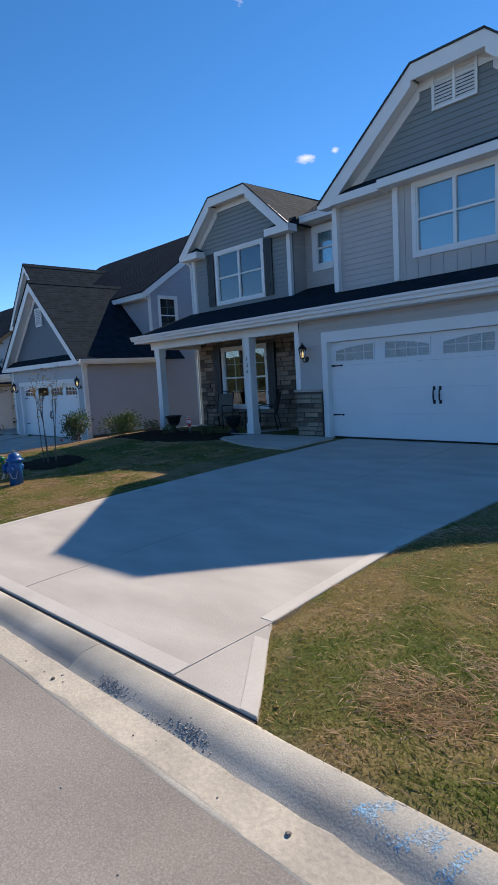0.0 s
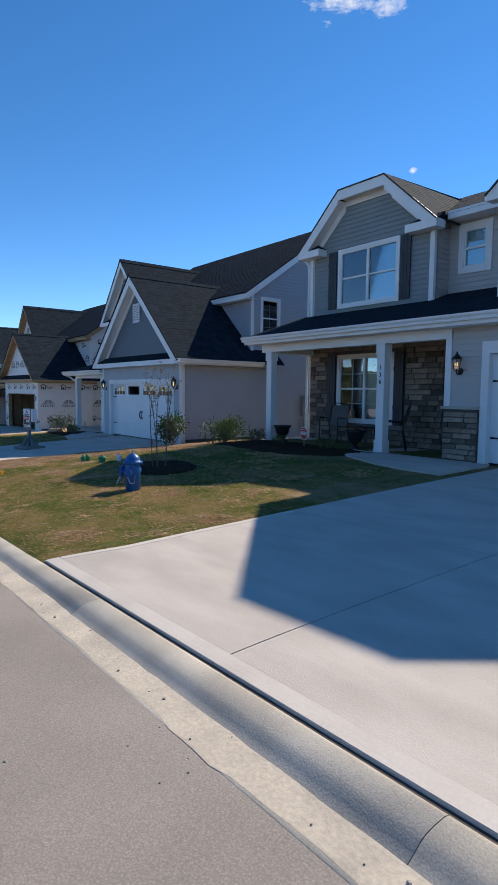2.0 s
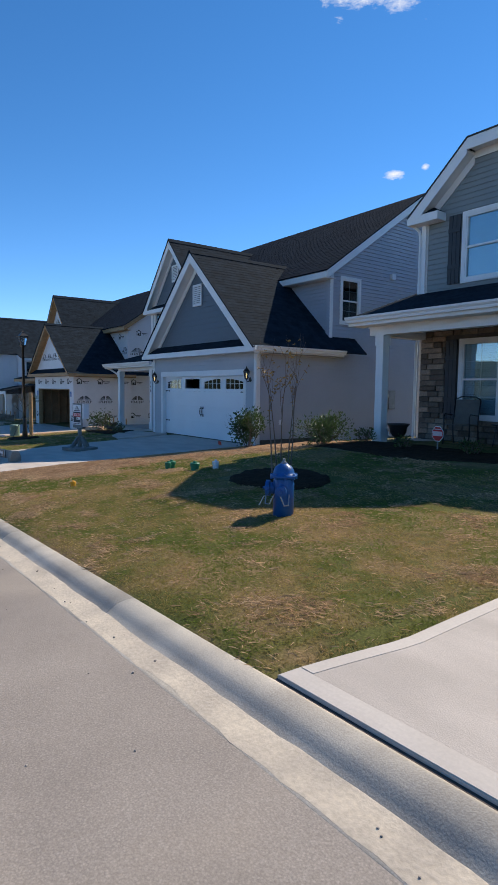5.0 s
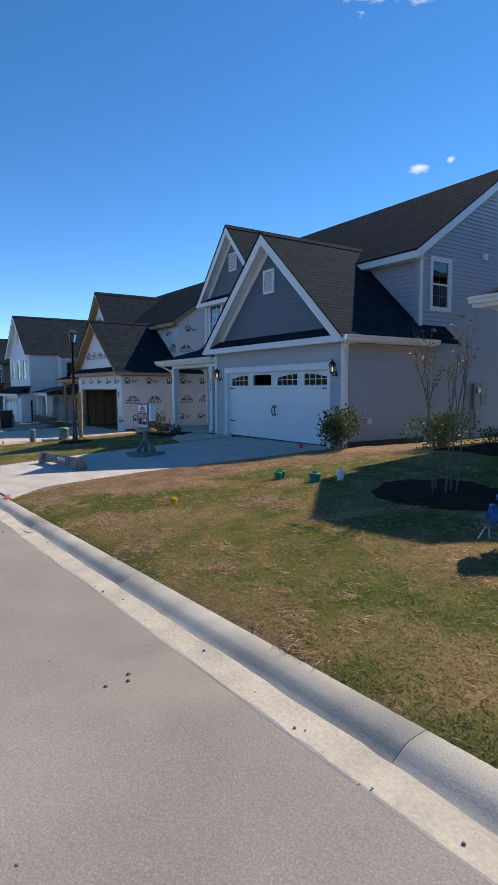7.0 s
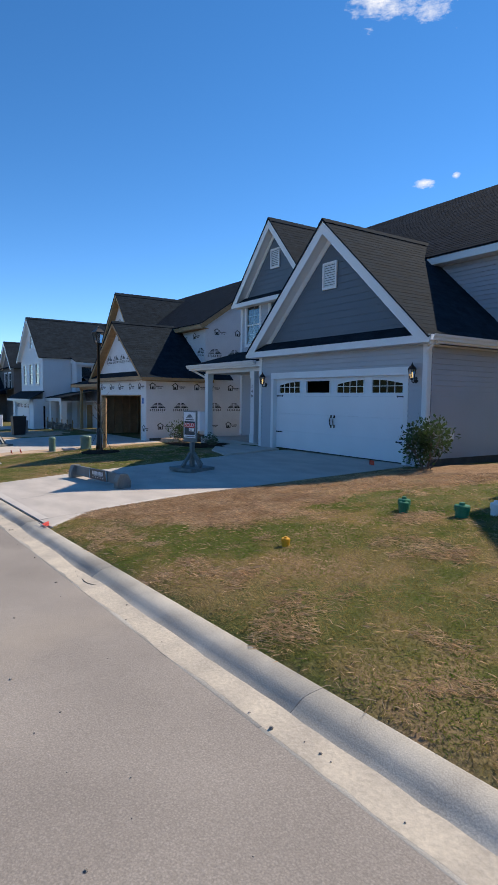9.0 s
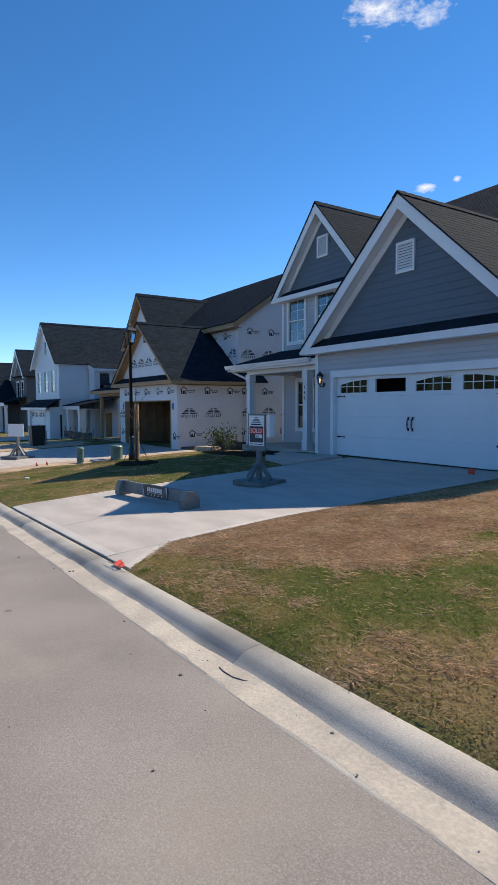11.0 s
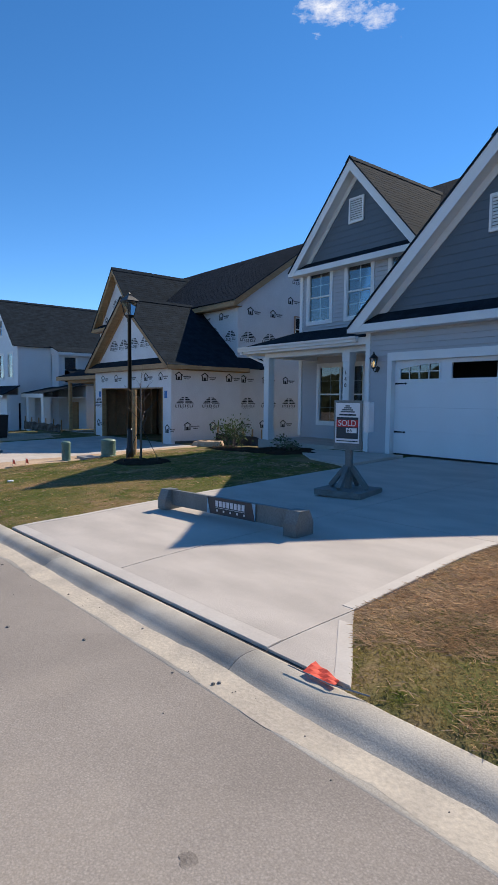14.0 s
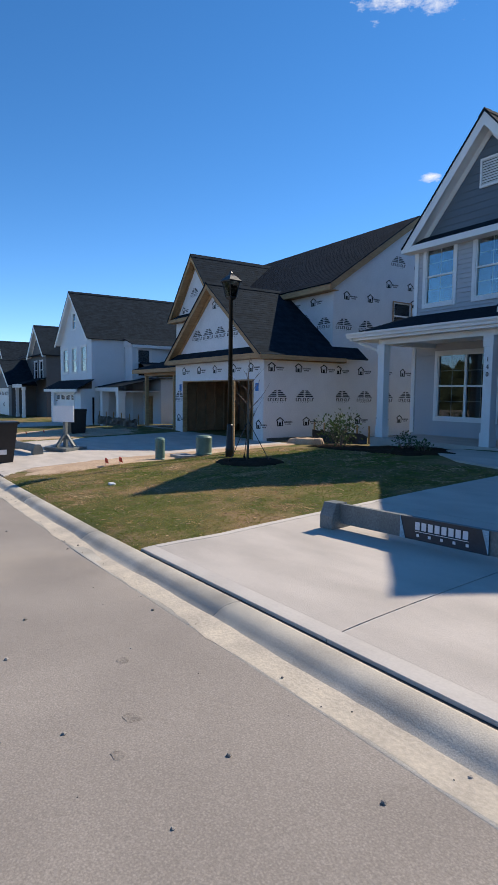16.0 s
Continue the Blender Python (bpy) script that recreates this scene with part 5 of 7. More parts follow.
HOUSE_A, STONE_WALL = house_a()
HOUSE_B = house_b(False)
HOUSE_C = house_b(True)
SHIFT_C = Vector((-14.45, 0, -0.48))
HOUSE_C.location = HOUSE_C.location + SHIFT_C
HOUSE_D = house_d()
house_far(-61.5, BRICKGREY, "grey-brown two-storey house with dark shutters and shingle roof", -1.25)
house_far(-76.0, BRICKGREY, "far grey house with dark hipped roof", -1.4)


# ---- things ----
def put(fn, x, y, *a, **k):
    return fn(x, y, lawn_z(x, y), *a, **k)


def bed(name, pts, mat, label, category, rise=0.05, jitter=0.12):
    """A low ragged bed of loose cover: an outline swept over the ground in rings."""
    n = 72
    cx, cy = sum(p[0] for p in pts) / len(pts), sum(p[1] for p in pts) / len(pts)
    outline = []
    m = len(pts)
    for i in range(n):
        t = i / n * m
        a, b = pts[int(t) % m], pts[(int(t) + 1) % m]
        f = t - int(t)
        x, y = a[0] + (b[0] - a[0]) * f, a[1] + (b[1] - a[1]) * f
        w = 1 + jitter * noise.noise((x * 1.9, y * 1.9, 4)) + 0.4 * jitter * noise.noise((x * 7, y * 7, 4))
        outline.append((cx + (x - cx) * w, cy + (y - cy) * w))
    me = Mesh()
    fr = [1.0, 0.97, 0.9, 0.8, 0.7, 0.58, 0.45, 0.3, 0.15]
    rings = []
    for q in fr:
        ring = []
        for x, y in outline:
            u, v = cx + (x - cx) * q, cy + (y - cy) * q
            up = -0.03 if q == 1.0 else rise * min(1, (1 - q) * 8) + 0.022 * noise.noise((u * 5, v * 5, 9)) + 0.012 * noise.noise((u * 16, v * 16, 9))
            ring.append((u, v, lawn_z(u, v) + up))
        rings.append(ring)
    me.rings(rings)
    return solid(name, me, mat, label, category, kind="stuff", smooth=True)


bed("mulch_bed", [(-14.6, 8.3), (-12.0, 8.0), (-10.6, 8.5), (-9.9, 9.4), (-12, 9.5), (-14.6, 9.5)], MULCH, "dark mulch bed before the stone porch", "mulch")
bed("mulch_ring", [(-12.1 + 0.95 * math.cos(q * math.tau / 12), 5.32 + 0.72 * math.sin(q * math.tau / 12)) for q in range(12)], MULCH, "dark mulch ring round the young tree", "mulch")
bed("pine_straw_bed", [(-18.1, 8.0), (-16.5, 8.0), (-14.7, 8.3), (-14.5, 10.2), (-16.2, 10.6), (-18.1, 9.4)], STRAW, "reddish pine straw along the house wall", "pine straw", 0.03)
bed("straw_patch", [(-18.5, 2.7), (-17.3, 2.6), (-15.9, 2.9), (-15.6, 3.6), (-16.0, 4.8), (-16.1, 6.0), (-15.2, 7.3), (-14.6, 8.2), (-16.2, 8.4), (-18.45, 8.3), (-18.5, 5.5)], STRAW, "dry reddish straw strewn over new turf", "pine straw", 0.004, 0.12)
bed("mulch_bed", [(-30.0, 9.0), (-28.0, 8.6), (-25.9, 8.2), (-24.9, 8.6), (-25.9, 9.6), (-29.8, 9.7)], MULCH, "dark mulch bed before the front porch", "mulch")
bed("mulch_ring", [(-27.9 + 0.95 * math.cos(q * math.tau / 12), 5.85 + 0.58 * math.sin(q * math.tau / 12)) for q in range(12)], MULCH, "dark mulch ring round the bare sapling", "mulch")
bed("sand_strip", [(-31.5, 1.9), (-29.7, 2.0), (-30.1, 4.6), (-30.6, 7.6), (-31.0, 9.8), (-31.6, 9.8), (-31.5, 5)], SAND, "bare sandy strip beside the driveway", "sand", 0.02, 0.1)
bed("sand_patch", [(-42.5, 1.8), (-38.6, 1.8), (-38.5, 8.0), (-41, 8.5), (-43.5, 7.0)], SAND, "bare sandy soil between the lots", "sand", 0.03, 0.2)
bed("soil_heap", [(-31.6, 9.6), (-30.9, 9.5), (-30.2, 9.9), (-30.8, 10.3)], SAND, "small heap of loose brown soil", "soil", 0.16, 0.3)


def hydrant(x, y, z):
    t = thing("fire_hydrant", (x, y, z), "bright blue fire hydrant with pale chains standing on the lawn", "hydrant")
    part("barrel", Mesh().lathe(x, y, z - 0.05, [(0.115, 0), (0.115, 0.32), (0.118, 0.33), (0.118, 0.42), (0.112, 0.44), (0.112, 0.47)], 24), HYDRANT, t, smooth=True)
    part("bonnet", Mesh().lathe(x, y, z + 0.42, [(0.15, 0), (0.152, 0.03), (0.118, 0.04), (0.115, 0.07), (0.095, 0.115), (0.05, 0.145), (0.045, 0.15), (0.02, 0.152)], 24), HYDRANT, t, smooth=True)
    part("operating_nut", Mesh().lathe(x, y, z + 0.57, [(0.03, 0), (0.03, 0.02), (0.018, 0.022), (0.016, 0.055)], 6), METERGREY, t)
    for a in range(8):
        c, s = math.cos(a * math.tau / 8 + 0.2), math.sin(a * math.tau / 8 + 0.2)
        part("bolt", Mesh().lathe(x + 0.138 * c, y + 0.138 * s, z + 0.40, [(0.012, 0), (0.012, 0.065)], 6), HYDRANT, t)
    for d, r, ln in (((-0.75, -0.66, 0), 0.082, 0.20), ((0.66, -0.75, 0), 0.055, 0.21), ((-0.66, 0.75, 0), 0.055, 0.21)):
        d = Vector(d).normalized()
        o = Vector((x, y, z + 0.29))
        p = part("nozzle", Mesh().tube([o + d * 0.08, o + d * (ln - 0.05), o + d * (ln - 0.049), o + d * (ln - 0.005), o + d * ln], [r * 0.8, r * 0.8, r * 1.12, r * 1.12, r * 0.9], 16), HYDRANT, t)
        part("cap_nut", Mesh().tube([o + d * ln, o + d * (ln + 0.035)], 0.017, 5), HYDRANT, p)
        e = o + d * ln - Vector((0, 0, r))
        f = Vector((x, y, z + 0.16)) + d * 0.12 + Vector((-0.1 * d.y, 0.1 * d.x, 0))
        part("chain", Mesh().tube([e, e.lerp(f, 0.4) - Vector((0, 0, 0.07)) + d * 0.03, e.lerp(f, 0.75) - Vector((0, 0, 0.05)), Vector((x, y, z + 0.24)) + (f - Vector((x, y, z + 0.16))).normalized() * 0.118], 0.008, 5), CHROME, p)
    o = Vector((x - 0.17, y - 0.14, z + 0.2))
    part("tag", Mesh().bar(o, o + Vector((-0.05, -0.03, -0.11)), 0.035, 0.006), WHITEPLASTIC, t, "white plastic tag")
    return t


put(hydrant, -10.28, 3.88)


def limb(m, p, d, length, r, depth, rng, tips, spread=0.5):
    """A branch that wanders and forks; tips collects the ends."""
    pts, rad = [Vector(p)], [r]
    n = 5
    for i in range(n):
        d = (d + Vector((rng.uniform(-1, 1), rng.uniform(-1, 1), rng.uniform(-0.3, 0.7))) * 0.09).normalized()
        pts.append(pts[-1] + d * length / n)
        rad.append(r * (1 - 0.55 * (i + 1) / n))
        tips.append((pts[-1], d, depth))
    m.tube(pts, rad, 6 if r > 0.008 else 4)
    if depth:
        for k in range(rng.randint(2, 3)):
            q = rng.randint(2, n)
            e = (d + Vector((rng.uniform(-1, 1), rng.uniform(-1, 1), rng.uniform(0, 0.6))) * spread).normalized()
            limb(m, pts[q], e, length * rng.uniform(0.45, 0.75), rad[q] * 0.75, depth - 1, rng, tips, spread)


def leaf(m, p, d, size, rng):
    """One folded leaf of four triangles."""
    d = Vector(d).normalized()
    s = d.cross(Vector((rng.uniform(-1, 1), rng.uniform(-1, 1), rng.uniform(-1, 1)))).normalized()
    u = d.cross(s) * 0.12
    w = size * 0.27
    k = len(m.v)
    m.v += [tuple(p), tuple(p + d * size * 0.45 + s * w + u * size), tuple(p + d * size), tuple(p + d * size * 0.45 - s * w + u * size), tuple(p + d * size * 0.5)]
    m.f += [(k, k + 1, k + 4), (k + 4, k + 1, k + 2), (k, k + 4, k + 3), (k + 4, k + 2, k + 3)]


def young_tree(x, y, z, seed=3):
    rng = random.Random(seed)
    t = thing("young_tree", (x, y, z), "slender multi-stemmed young tree with few yellow leaves, in mulch", "tree")
    tips = []
    for k in range(5):
        a = k * math.tau / 5 + 0.4
        m = Mesh()
        p = Vector((x + 0.13 * math.cos(a), y + 0.13 * math.sin(a), z - 0.05))
        d = Vector((math.cos(a) * 0.10, math.sin(a) * 0.10, 1))
        mid = [p]
        for i in range(6):
            d = (d + Vector((rng.uniform(-1, 1), rng.uniform(-1, 1), 0)) * 0.05).normalized()
            mid.append(mid[-1] + d * 0.2)
        m.tube(mid, [0.0125 - 0.0009 * i for i in range(7)], 7)
        part("stem", m, BARK, t, smooth=True)
        b = Mesh()
        limb(b, mid[-1], d, 0.55, 0.008, 2, rng, tips, 0.5)
        limb(b, mid[-2], (d + Vector((rng.uniform(-1, 1), rng.uniform(-1, 1), 0.3)) * 0.4).normalized(), 0.45, 0.006, 2, rng, tips, 0.5)
        part("branch", b, TWIG, t, smooth=True)
    lv = Mesh()
    for p, d, dep in tips:
        if rng.random() < 0.16:
            for _ in range(3):
                leaf(lv, p, (rng.uniform(-1, 1), rng.uniform(-1, 1), rng.uniform(-0.8, 0.5)), rng.uniform(0.03, 0.055), rng)
    c = part("foliage", lv, AUTUMN, t, "sparse yellow leaves")
    c["kind"] = "stuff"
    return t


put(young_tree, -12.05, 5.32)


def sapling(x, y, z):
    rng = random.Random(11)
    t = thing("sapling", (x, y, z), "bare staked sapling with guy straps in a mulch ring", "tree")
    m, tips = Mesh(), []
    m.tube([(x, y, z - 0.05), (x + 0.01, y, z + 0.7), (x - 0.01, y + 0.01, z + 1.3), (x, y, z + 1.75)], [0.028, 0.024, 0.018, 0.01], 8)
    part("trunk", m, BARK, t, smooth=True)
    b = Mesh()
    for k in range(10):
        h = 0.75 + 0.1 * k
        a = k * 2.4
        limb(b, (x, y, z + h), Vector((math.cos(a), math.sin(a), 0.9)).normalized(), 0.52 - 0.025 * k, 0.009, 1, rng, tips, 0.5)
    limb(b, (x, y, z + 1.72), Vector((0.05, 0, 1)), 0.35, 0.009, 1, rng, tips)
    part("branch", b, TWIG, t, smooth=True)
    for a in (0.4, 2.5, 4.6):
        gx, gy = x + 0.62 * math.cos(a), y + 0.4 * math.sin(a)
        part("guy_strap", Mesh().tube([(x, y, z + 0.85), (gx, gy, lawn_z(gx, gy) + 0.02)], 0.008, 5), BLACK, t)
        part("anchor_stake", Mesh().box(gx - 0.02, gx + 0.02, gy - 0.02, gy + 0.02, lawn_z(gx, gy) - 0.05, lawn_z(gx, gy) + 0.1, c=0.005), BLACK, t)
    return t


put(sapling, -27.95, 5.88)


def shrub(x, y, z, w, h, label, seed, count=900, size=0.065, wild=0.25):
    """A leafy bush: forked stems and single leaves, its outline uneven."""
    rng = random.Random(seed)
    t = thing("shrub", (x, y, z), label, "shrub")
    m, tips = Mesh(), []
    for k in range(9):
        a = k * 2.4
        r = 0.25 + 0.3 * (k % 3)
        limb(m, (x + 0.03 * math.cos(a), y + 0.03 * math.sin(a), z - 0.03), Vector((math.cos(a) * r * w / h, math.sin(a) * r * w / h, 1)).normalized(), h * 0.62, 0.012, 2, rng, tips, 0.6)
    part("stem", m, TWIG, t)
    lv = Mesh()
    lobes = [(Vector((rng.uniform(-0.5, 0.5) * w * 0.6, rng.uniform(-0.5, 0.5) * w * 0.6, h * rng.uniform(0.35, 0.72))), rng.uniform(0.22, 0.36) * w) for _ in range(11)]
    for k in range(count):
        c, r = lobes[rng.randrange(len(lobes))]
        d = Vector((rng.gauss(0, 1), rng.gauss(0, 1), rng.gauss(0, 1))).normalized()
        p = Vector((x, y, z)) + c + d * r * rng.uniform(0.55, 1.05 + wild * rng.random())
        p.z = max(p.z, z + 0.03)
        leaf(lv, p, (d + Vector((rng.uniform(-1, 1), rng.uniform(-1, 1), rng.uniform(-0.2, 1))) * 0.8), size * rng.uniform(0.7, 1.3), rng)
    f = part("foliage", lv, LEAF, t)
    f["kind"] = "stuff"
    return t


put(shrub, -17.5, 8.72, 0.85, 1.0, "loose upright green shrub beside the garage corner", 21, 1600, 0.075, 0.5)
put(shrub, -14.8, 8.75, 1.0, 0.66, "rounded dark green shrub in the pine straw bed", 22, 2400, 0.06, 0.15)
put(shrub, -13.95, 9.25, 0.42, 0.32, "small leafy shrub at the porch post", 23, 300, 0.05)
put(shrub, -11.3, 9.1, 0.35, 0.28, "small leafy shrub in dark mulch", 24, 240, 0.05)
put(shrub, -12.7, 9.0, 0.35, 0.26, "small leafy shrub in dark mulch", 25, 240, 0.05)
put(shrub, -29.0, 9.35, 0.95, 0.85, "loose green shrub at the porch corner", 26, 700, 0.075, 0.6)
put(shrub, -26.6, 9.1, 0.5, 0.34, "small sparse shrub before the porch window", 27, 200, 0.06, 0.5)
put(shrub, -25.9, 8.8, 0.35, 0.26, "small sparse shrub before the porch window", 28, 140, 0.06, 0.5)


def urn(x, y, z):
    t = thing("planter_urn", (x, y, z), "black footed garden urn beside the porch", "urn", "porch urns")
    part("foot", Mesh().lathe(x, y, z, [(0.13, 0), (0.13, 0.04), (0.06, 0.08), (0.05, 0.14)], 20), BINBLACK, t, smooth=True)
    part("bowl", Mesh().lathe(x, y, z + 0.14, [(0.05, 0), (0.12, 0.04), (0.17, 0.12), (0.185, 0.22), (0.23, 0.27), (0.24, 0.30), (0.22, 0.30), (0.17, 0.24), (0.02, 0.2)], 24), BINBLACK, t, smooth=True)
    return t


urn(-13.35, 9.6, 0.09)
urn(-11.0, 9.75, 0.09)


def patio_chair(x, y, z, turn):
    """A metal sling chair with curved arms."""
    t = thing("patio_chair", (x, y, z), "dark metal patio chair with taupe sling seat", "chair", "porch chairs")
    for s in (-1, 1):
        X = x + s * 0.27
        part("side_frame", Mesh().tube([(X, y - 0.26, z), (X, y - 0.24, z + 0.42), (X, y - 0.27, z + 0.6), (X, y - 0.2, z + 0.66), (X, y, z + 0.64), (X, y + 0.2, z + 0.62)], 0.014, 7), BLACK, t, smooth=True)
        part("back_leg", Mesh().tube([(X, y + 0.3, z), (X, y + 0.22, z + 0.4), (X, y + 0.26, z + 0.7), (X, y + 0.34, z + 0.98)], 0.014, 7), BLACK, t, smooth=True)
    part("top_rail", Mesh().tube([(x - 0.27, y + 0.34, z + 0.96), (x - 0.15, y + 0.36, z + 1.02), (x + 0.15, y + 0.36, z + 1.02), (x + 0.27, y + 0.34, z + 0.96)], 0.014, 7), BLACK, t, smooth=True)
    part("seat", Mesh().slab([(x - 0.255, y - 0.25, z + 0.43), (x + 0.255, y - 0.25, z + 0.43), (x + 0.255, y + 0.22, z + 0.40), (x - 0.255, y + 0.22, z + 0.40)], (0, 0, 0.02)), MESHSEAT, t)
    part("backrest", Mesh().slab([(x - 0.25, y + 0.22, z + 0.44), (x + 0.25, y + 0.22, z + 0.44), (x + 0.25, y + 0.345, z + 0.96), (x - 0.25, y + 0.345, z + 0.96)], (0, 0.02, 0)), MESHSEAT, t)
    t.rotation_euler = (0, 0, radians(turn))
    return t


patio_chair(-12.55, 10.65, 0.09, 12)
patio_chair(-10.65, 10.65, 0.09, -55)
tb = thing("side_table", (-11.6, 10.8, 0.09), "small dark metal patio side table", "table")
part("tabletop", Mesh().lathe(-11.6, 10.8, 0.55, [(0.3, 0), (0.31, 0.012), (0.3, 0.024)], 24), BLACK, tb)
for a in range(4):
    c, s = math.cos(a * math.tau / 4 + 0.6), math.sin(a * math.tau / 4 + 0.6)
    part("leg", Mesh().tube([(-11.6 + 0.27 * c, 10.8 + 0.27 * s, 0.09), (-11.6 + 0.2 * c, 10.8 + 0.2 * s, 0.55)], 0.012, 6), BLACK, tb)


def alarm_sign(x, y, z):
    """A small octagonal yard sign on a stake."""
    t = thing("yard_sign", (x, y, z), "small red and white octagonal security yard sign", "sign")
    part("stake", Mesh().box(x - 0.012, x + 0.012, y, y + 0.012, z - 0.05, z + 0.25), METERGREY, t)
    for r, d, mt in ((0.135, 0.0, SIGNWHITE), (0.122, -0.004, SIGNRED)):
        part("plate", Mesh().hexa([(x + r * math.cos(q * math.tau / 8 + 0.3927), y + d, z + 0.34 + 1.15 * r * math.sin(q * math.tau / 8 + 0.3927)) for q in range(8)], [(x + r * math.cos(q * math.tau / 8 + 0.3927), y + d - 0.006, z + 0.34 + 1.15 * r * math.sin(q * math.tau / 8 + 0.3927)) for q in range(8)]), mt, t)
    part("word_bar", Mesh().box(x - 0.10, x + 0.10, y - 0.014, y - 0.010, z + 0.30, z + 0.385), SIGNPINK, t)
    part("word_bar", Mesh().box(x - 0.07, x + 0.07, y - 0.014, y - 0.010, z + 0.42, z + 0.435), SIGNPINK, t)
    return t


put(alarm_sign, -12.05, 9.15)

lantern(-8.31, 9.612, 1.93)
lantern(-18.47, 9.49, 1.62)
lantern(-24.0, 9.49, 1.58)


def cleanout(x, y, z, mat, label, r=0.09):
    t = thing("cleanout_pipe", (x, y, z), label, "pipe", "cleanout pipes")
    part("pipe", Mesh().lathe(x, y, z - 0.05, [(r * 0.85, 0), (r * 0.85, 0.13)], 16), mat, t)
    part("cap", Mesh().lathe(x, y, z + 0.07, [(r, 0), (r, 0.05), (r * 0.9, 0.06), (r * 0.4, 0.062), (r * 0.36, 0.085), (r * 0.3, 0.09)], 16), mat, t)
    return t


put(cleanout, -14.72, 4.92, GREENPLASTIC, "green plastic pipe cap standing in the lawn", 0.075)
put(cleanout, -14.6, 4.78, GREENPLASTIC, "small green plastic cap lying in the lawn", 0.06)
put(cleanout, -13.95, 4.95, GREENPLASTIC, "round green plastic cap in the lawn", 0.085)
put(cleanout, -13.75, 5.25, WHITEPLASTIC, "small white plastic pipe cap in the lawn", 0.06)
put(cleanout, -14.5, 3.0, YELLOW, "yellow plastic gas marker cap in the lawn", 0.045).scale = (1, 1, 0.6)


def flag(x, y, z, label, lying=False, size=0.1):
    t = thing("marker_flag", (x, y, z), label, "flag", "marker flags")
    if lying:
        n, m = 8, Mesh()
        for i in range(n + 1):
            for j in range(4):
                u, v = i / n, j / 3
                m.v.append((x - 0.11 + 0.22 * u, y - 0.04 + 0.1 * v * (1 - 0.5 * u), z + 0.012 + 0.012 * math.sin(u * 5 + v * 2) ** 2 + 0.02 * v))
        for i in range(n):
            for j in range(3):
                a = i * 4 + j
                m.f.append((a, a + 4, a + 5, a + 1))
        part("cloth", m, ORANGE, t)
        part("wire", Mesh().tube([(x - 0.2, y - 0.06, z + 0.02), (x + 0.1, y - 0.05, z + 0.03), (x + 0.3, y + 0.02, z + 0.03)], 0.004, 5), METERGREY, t)
    else:
        part("wire", Mesh().tube([(x, y, z - 0.05), (x + 0.01, y, z + size * 1.4)], 0.004, 5), METERGREY, t)
        m = Mesh().slab([(x + 0.01, y, z + size * 0.6), (x + size, y + 0.03, z + size * 0.5), (x + size * 1.1, y, z + size * 1.3), (x + 0.01, y, z + size * 1.4)], (0, 0.004, 0))
        part("cloth", m, ORANGE, t)
    return t


flag(-17.92, 1.62, kerb_z(-17.9), "crumpled red marker flag lying on the kerb", True)
for fx, fy in ((-30.06, 3.6), (-29.89, 3.85), (-40.5, 4.2), (-41.2, 5.0), (-39.5, 3.2), (-19.2, 8.9)):
    put(flag, fx, fy, "small orange marker flag in bare soil", False, 0.13)


def street_lamp(x, y, z):
    t = thing("street_lamp", (x, y, z), "black post-top street lamp with tapered glass lantern", "street lamp")
    H = 3.6
    part("base", Mesh().lathe(x, y, z - 0.05, [(0.1, 0), (0.1, 0.25), (0.085, 0.3), (0.07, 0.75), (0.06, 0.8)], 16), BLACK, t, smooth=True)
    part("pole", Mesh().lathe(x, y, z + 0.7, [(0.055, 0), (0.045, H - 0.75), (0.06, H - 0.74), (0.06, H - 0.70)], 16), BLACK, t, smooth=True)
    zz = z + H
    part("cradle", Mesh().rings([[(x + r * math.cos(a * math.tau / 4 + 0.9), y + r * math.sin(a * math.tau / 4 + 0.9), zz + h) for a in range(4)] for r, h in ((0.06, -0.05), (0.12, 0), (0.13, 0.03))]), BLACK, t)
    bars = Mesh()
    for a in range(4):
        c, s = math.cos(a * math.tau / 4 + 0.9), math.sin(a * math.tau / 4 + 0.9)
        bars.bar((x + 0.125 * c, y + 0.125 * s, zz + 0.03), (x + 0.2 * c, y + 0.2 * s, zz + 0.36), 0.02, 0.02)
    part("cage_bars", bars, BLACK, t)
    g = part("glass", Mesh().rings([[(x + r * math.cos(a * math.tau / 4 + 0.9), y + r * math.sin(a * math.tau / 4 + 0.9), zz + h) for a in range(4)] for r, h in ((0.118, 0.03), (0.19, 0.36))]), CLEARGLASS, t)
    part("roof_cap", Mesh().rings([[(x + r * math.cos(a * math.tau / 4 + 0.9), y + r * math.sin(a * math.tau / 4 + 0.9), zz + h) for a in range(4)] for r, h in ((0.24, 0.35), (0.25, 0.38), (0.12, 0.48), (0.05, 0.52), (0.05, 0.55), (0.01, 0.6))]), BLACK, t)
    return t


put(street_lamp, -29.4, 6.33)


def pedestal(x, y, z, r, h, label):
    t = thing("utility_pedestal", (x, y, z), label, "utility pedestal", "green pedestals")
    part("housing", Mesh().lathe(x, y, z - 0.05, [(r * 1.08, 0), (r * 1.08, 0.08), (r, 0.09), (r, h - 0.03)], 22), PEDESTAL, t, smooth=False)
    part("dome", Mesh().lathe(x, y, z + h - 0.08, [(r * 1.05, 0), (r * 1.05, 0.05), (r * 0.9, 0.085), (r * 0.5, 0.1)], 22), PEDESTAL, t, smooth=False)
    return t


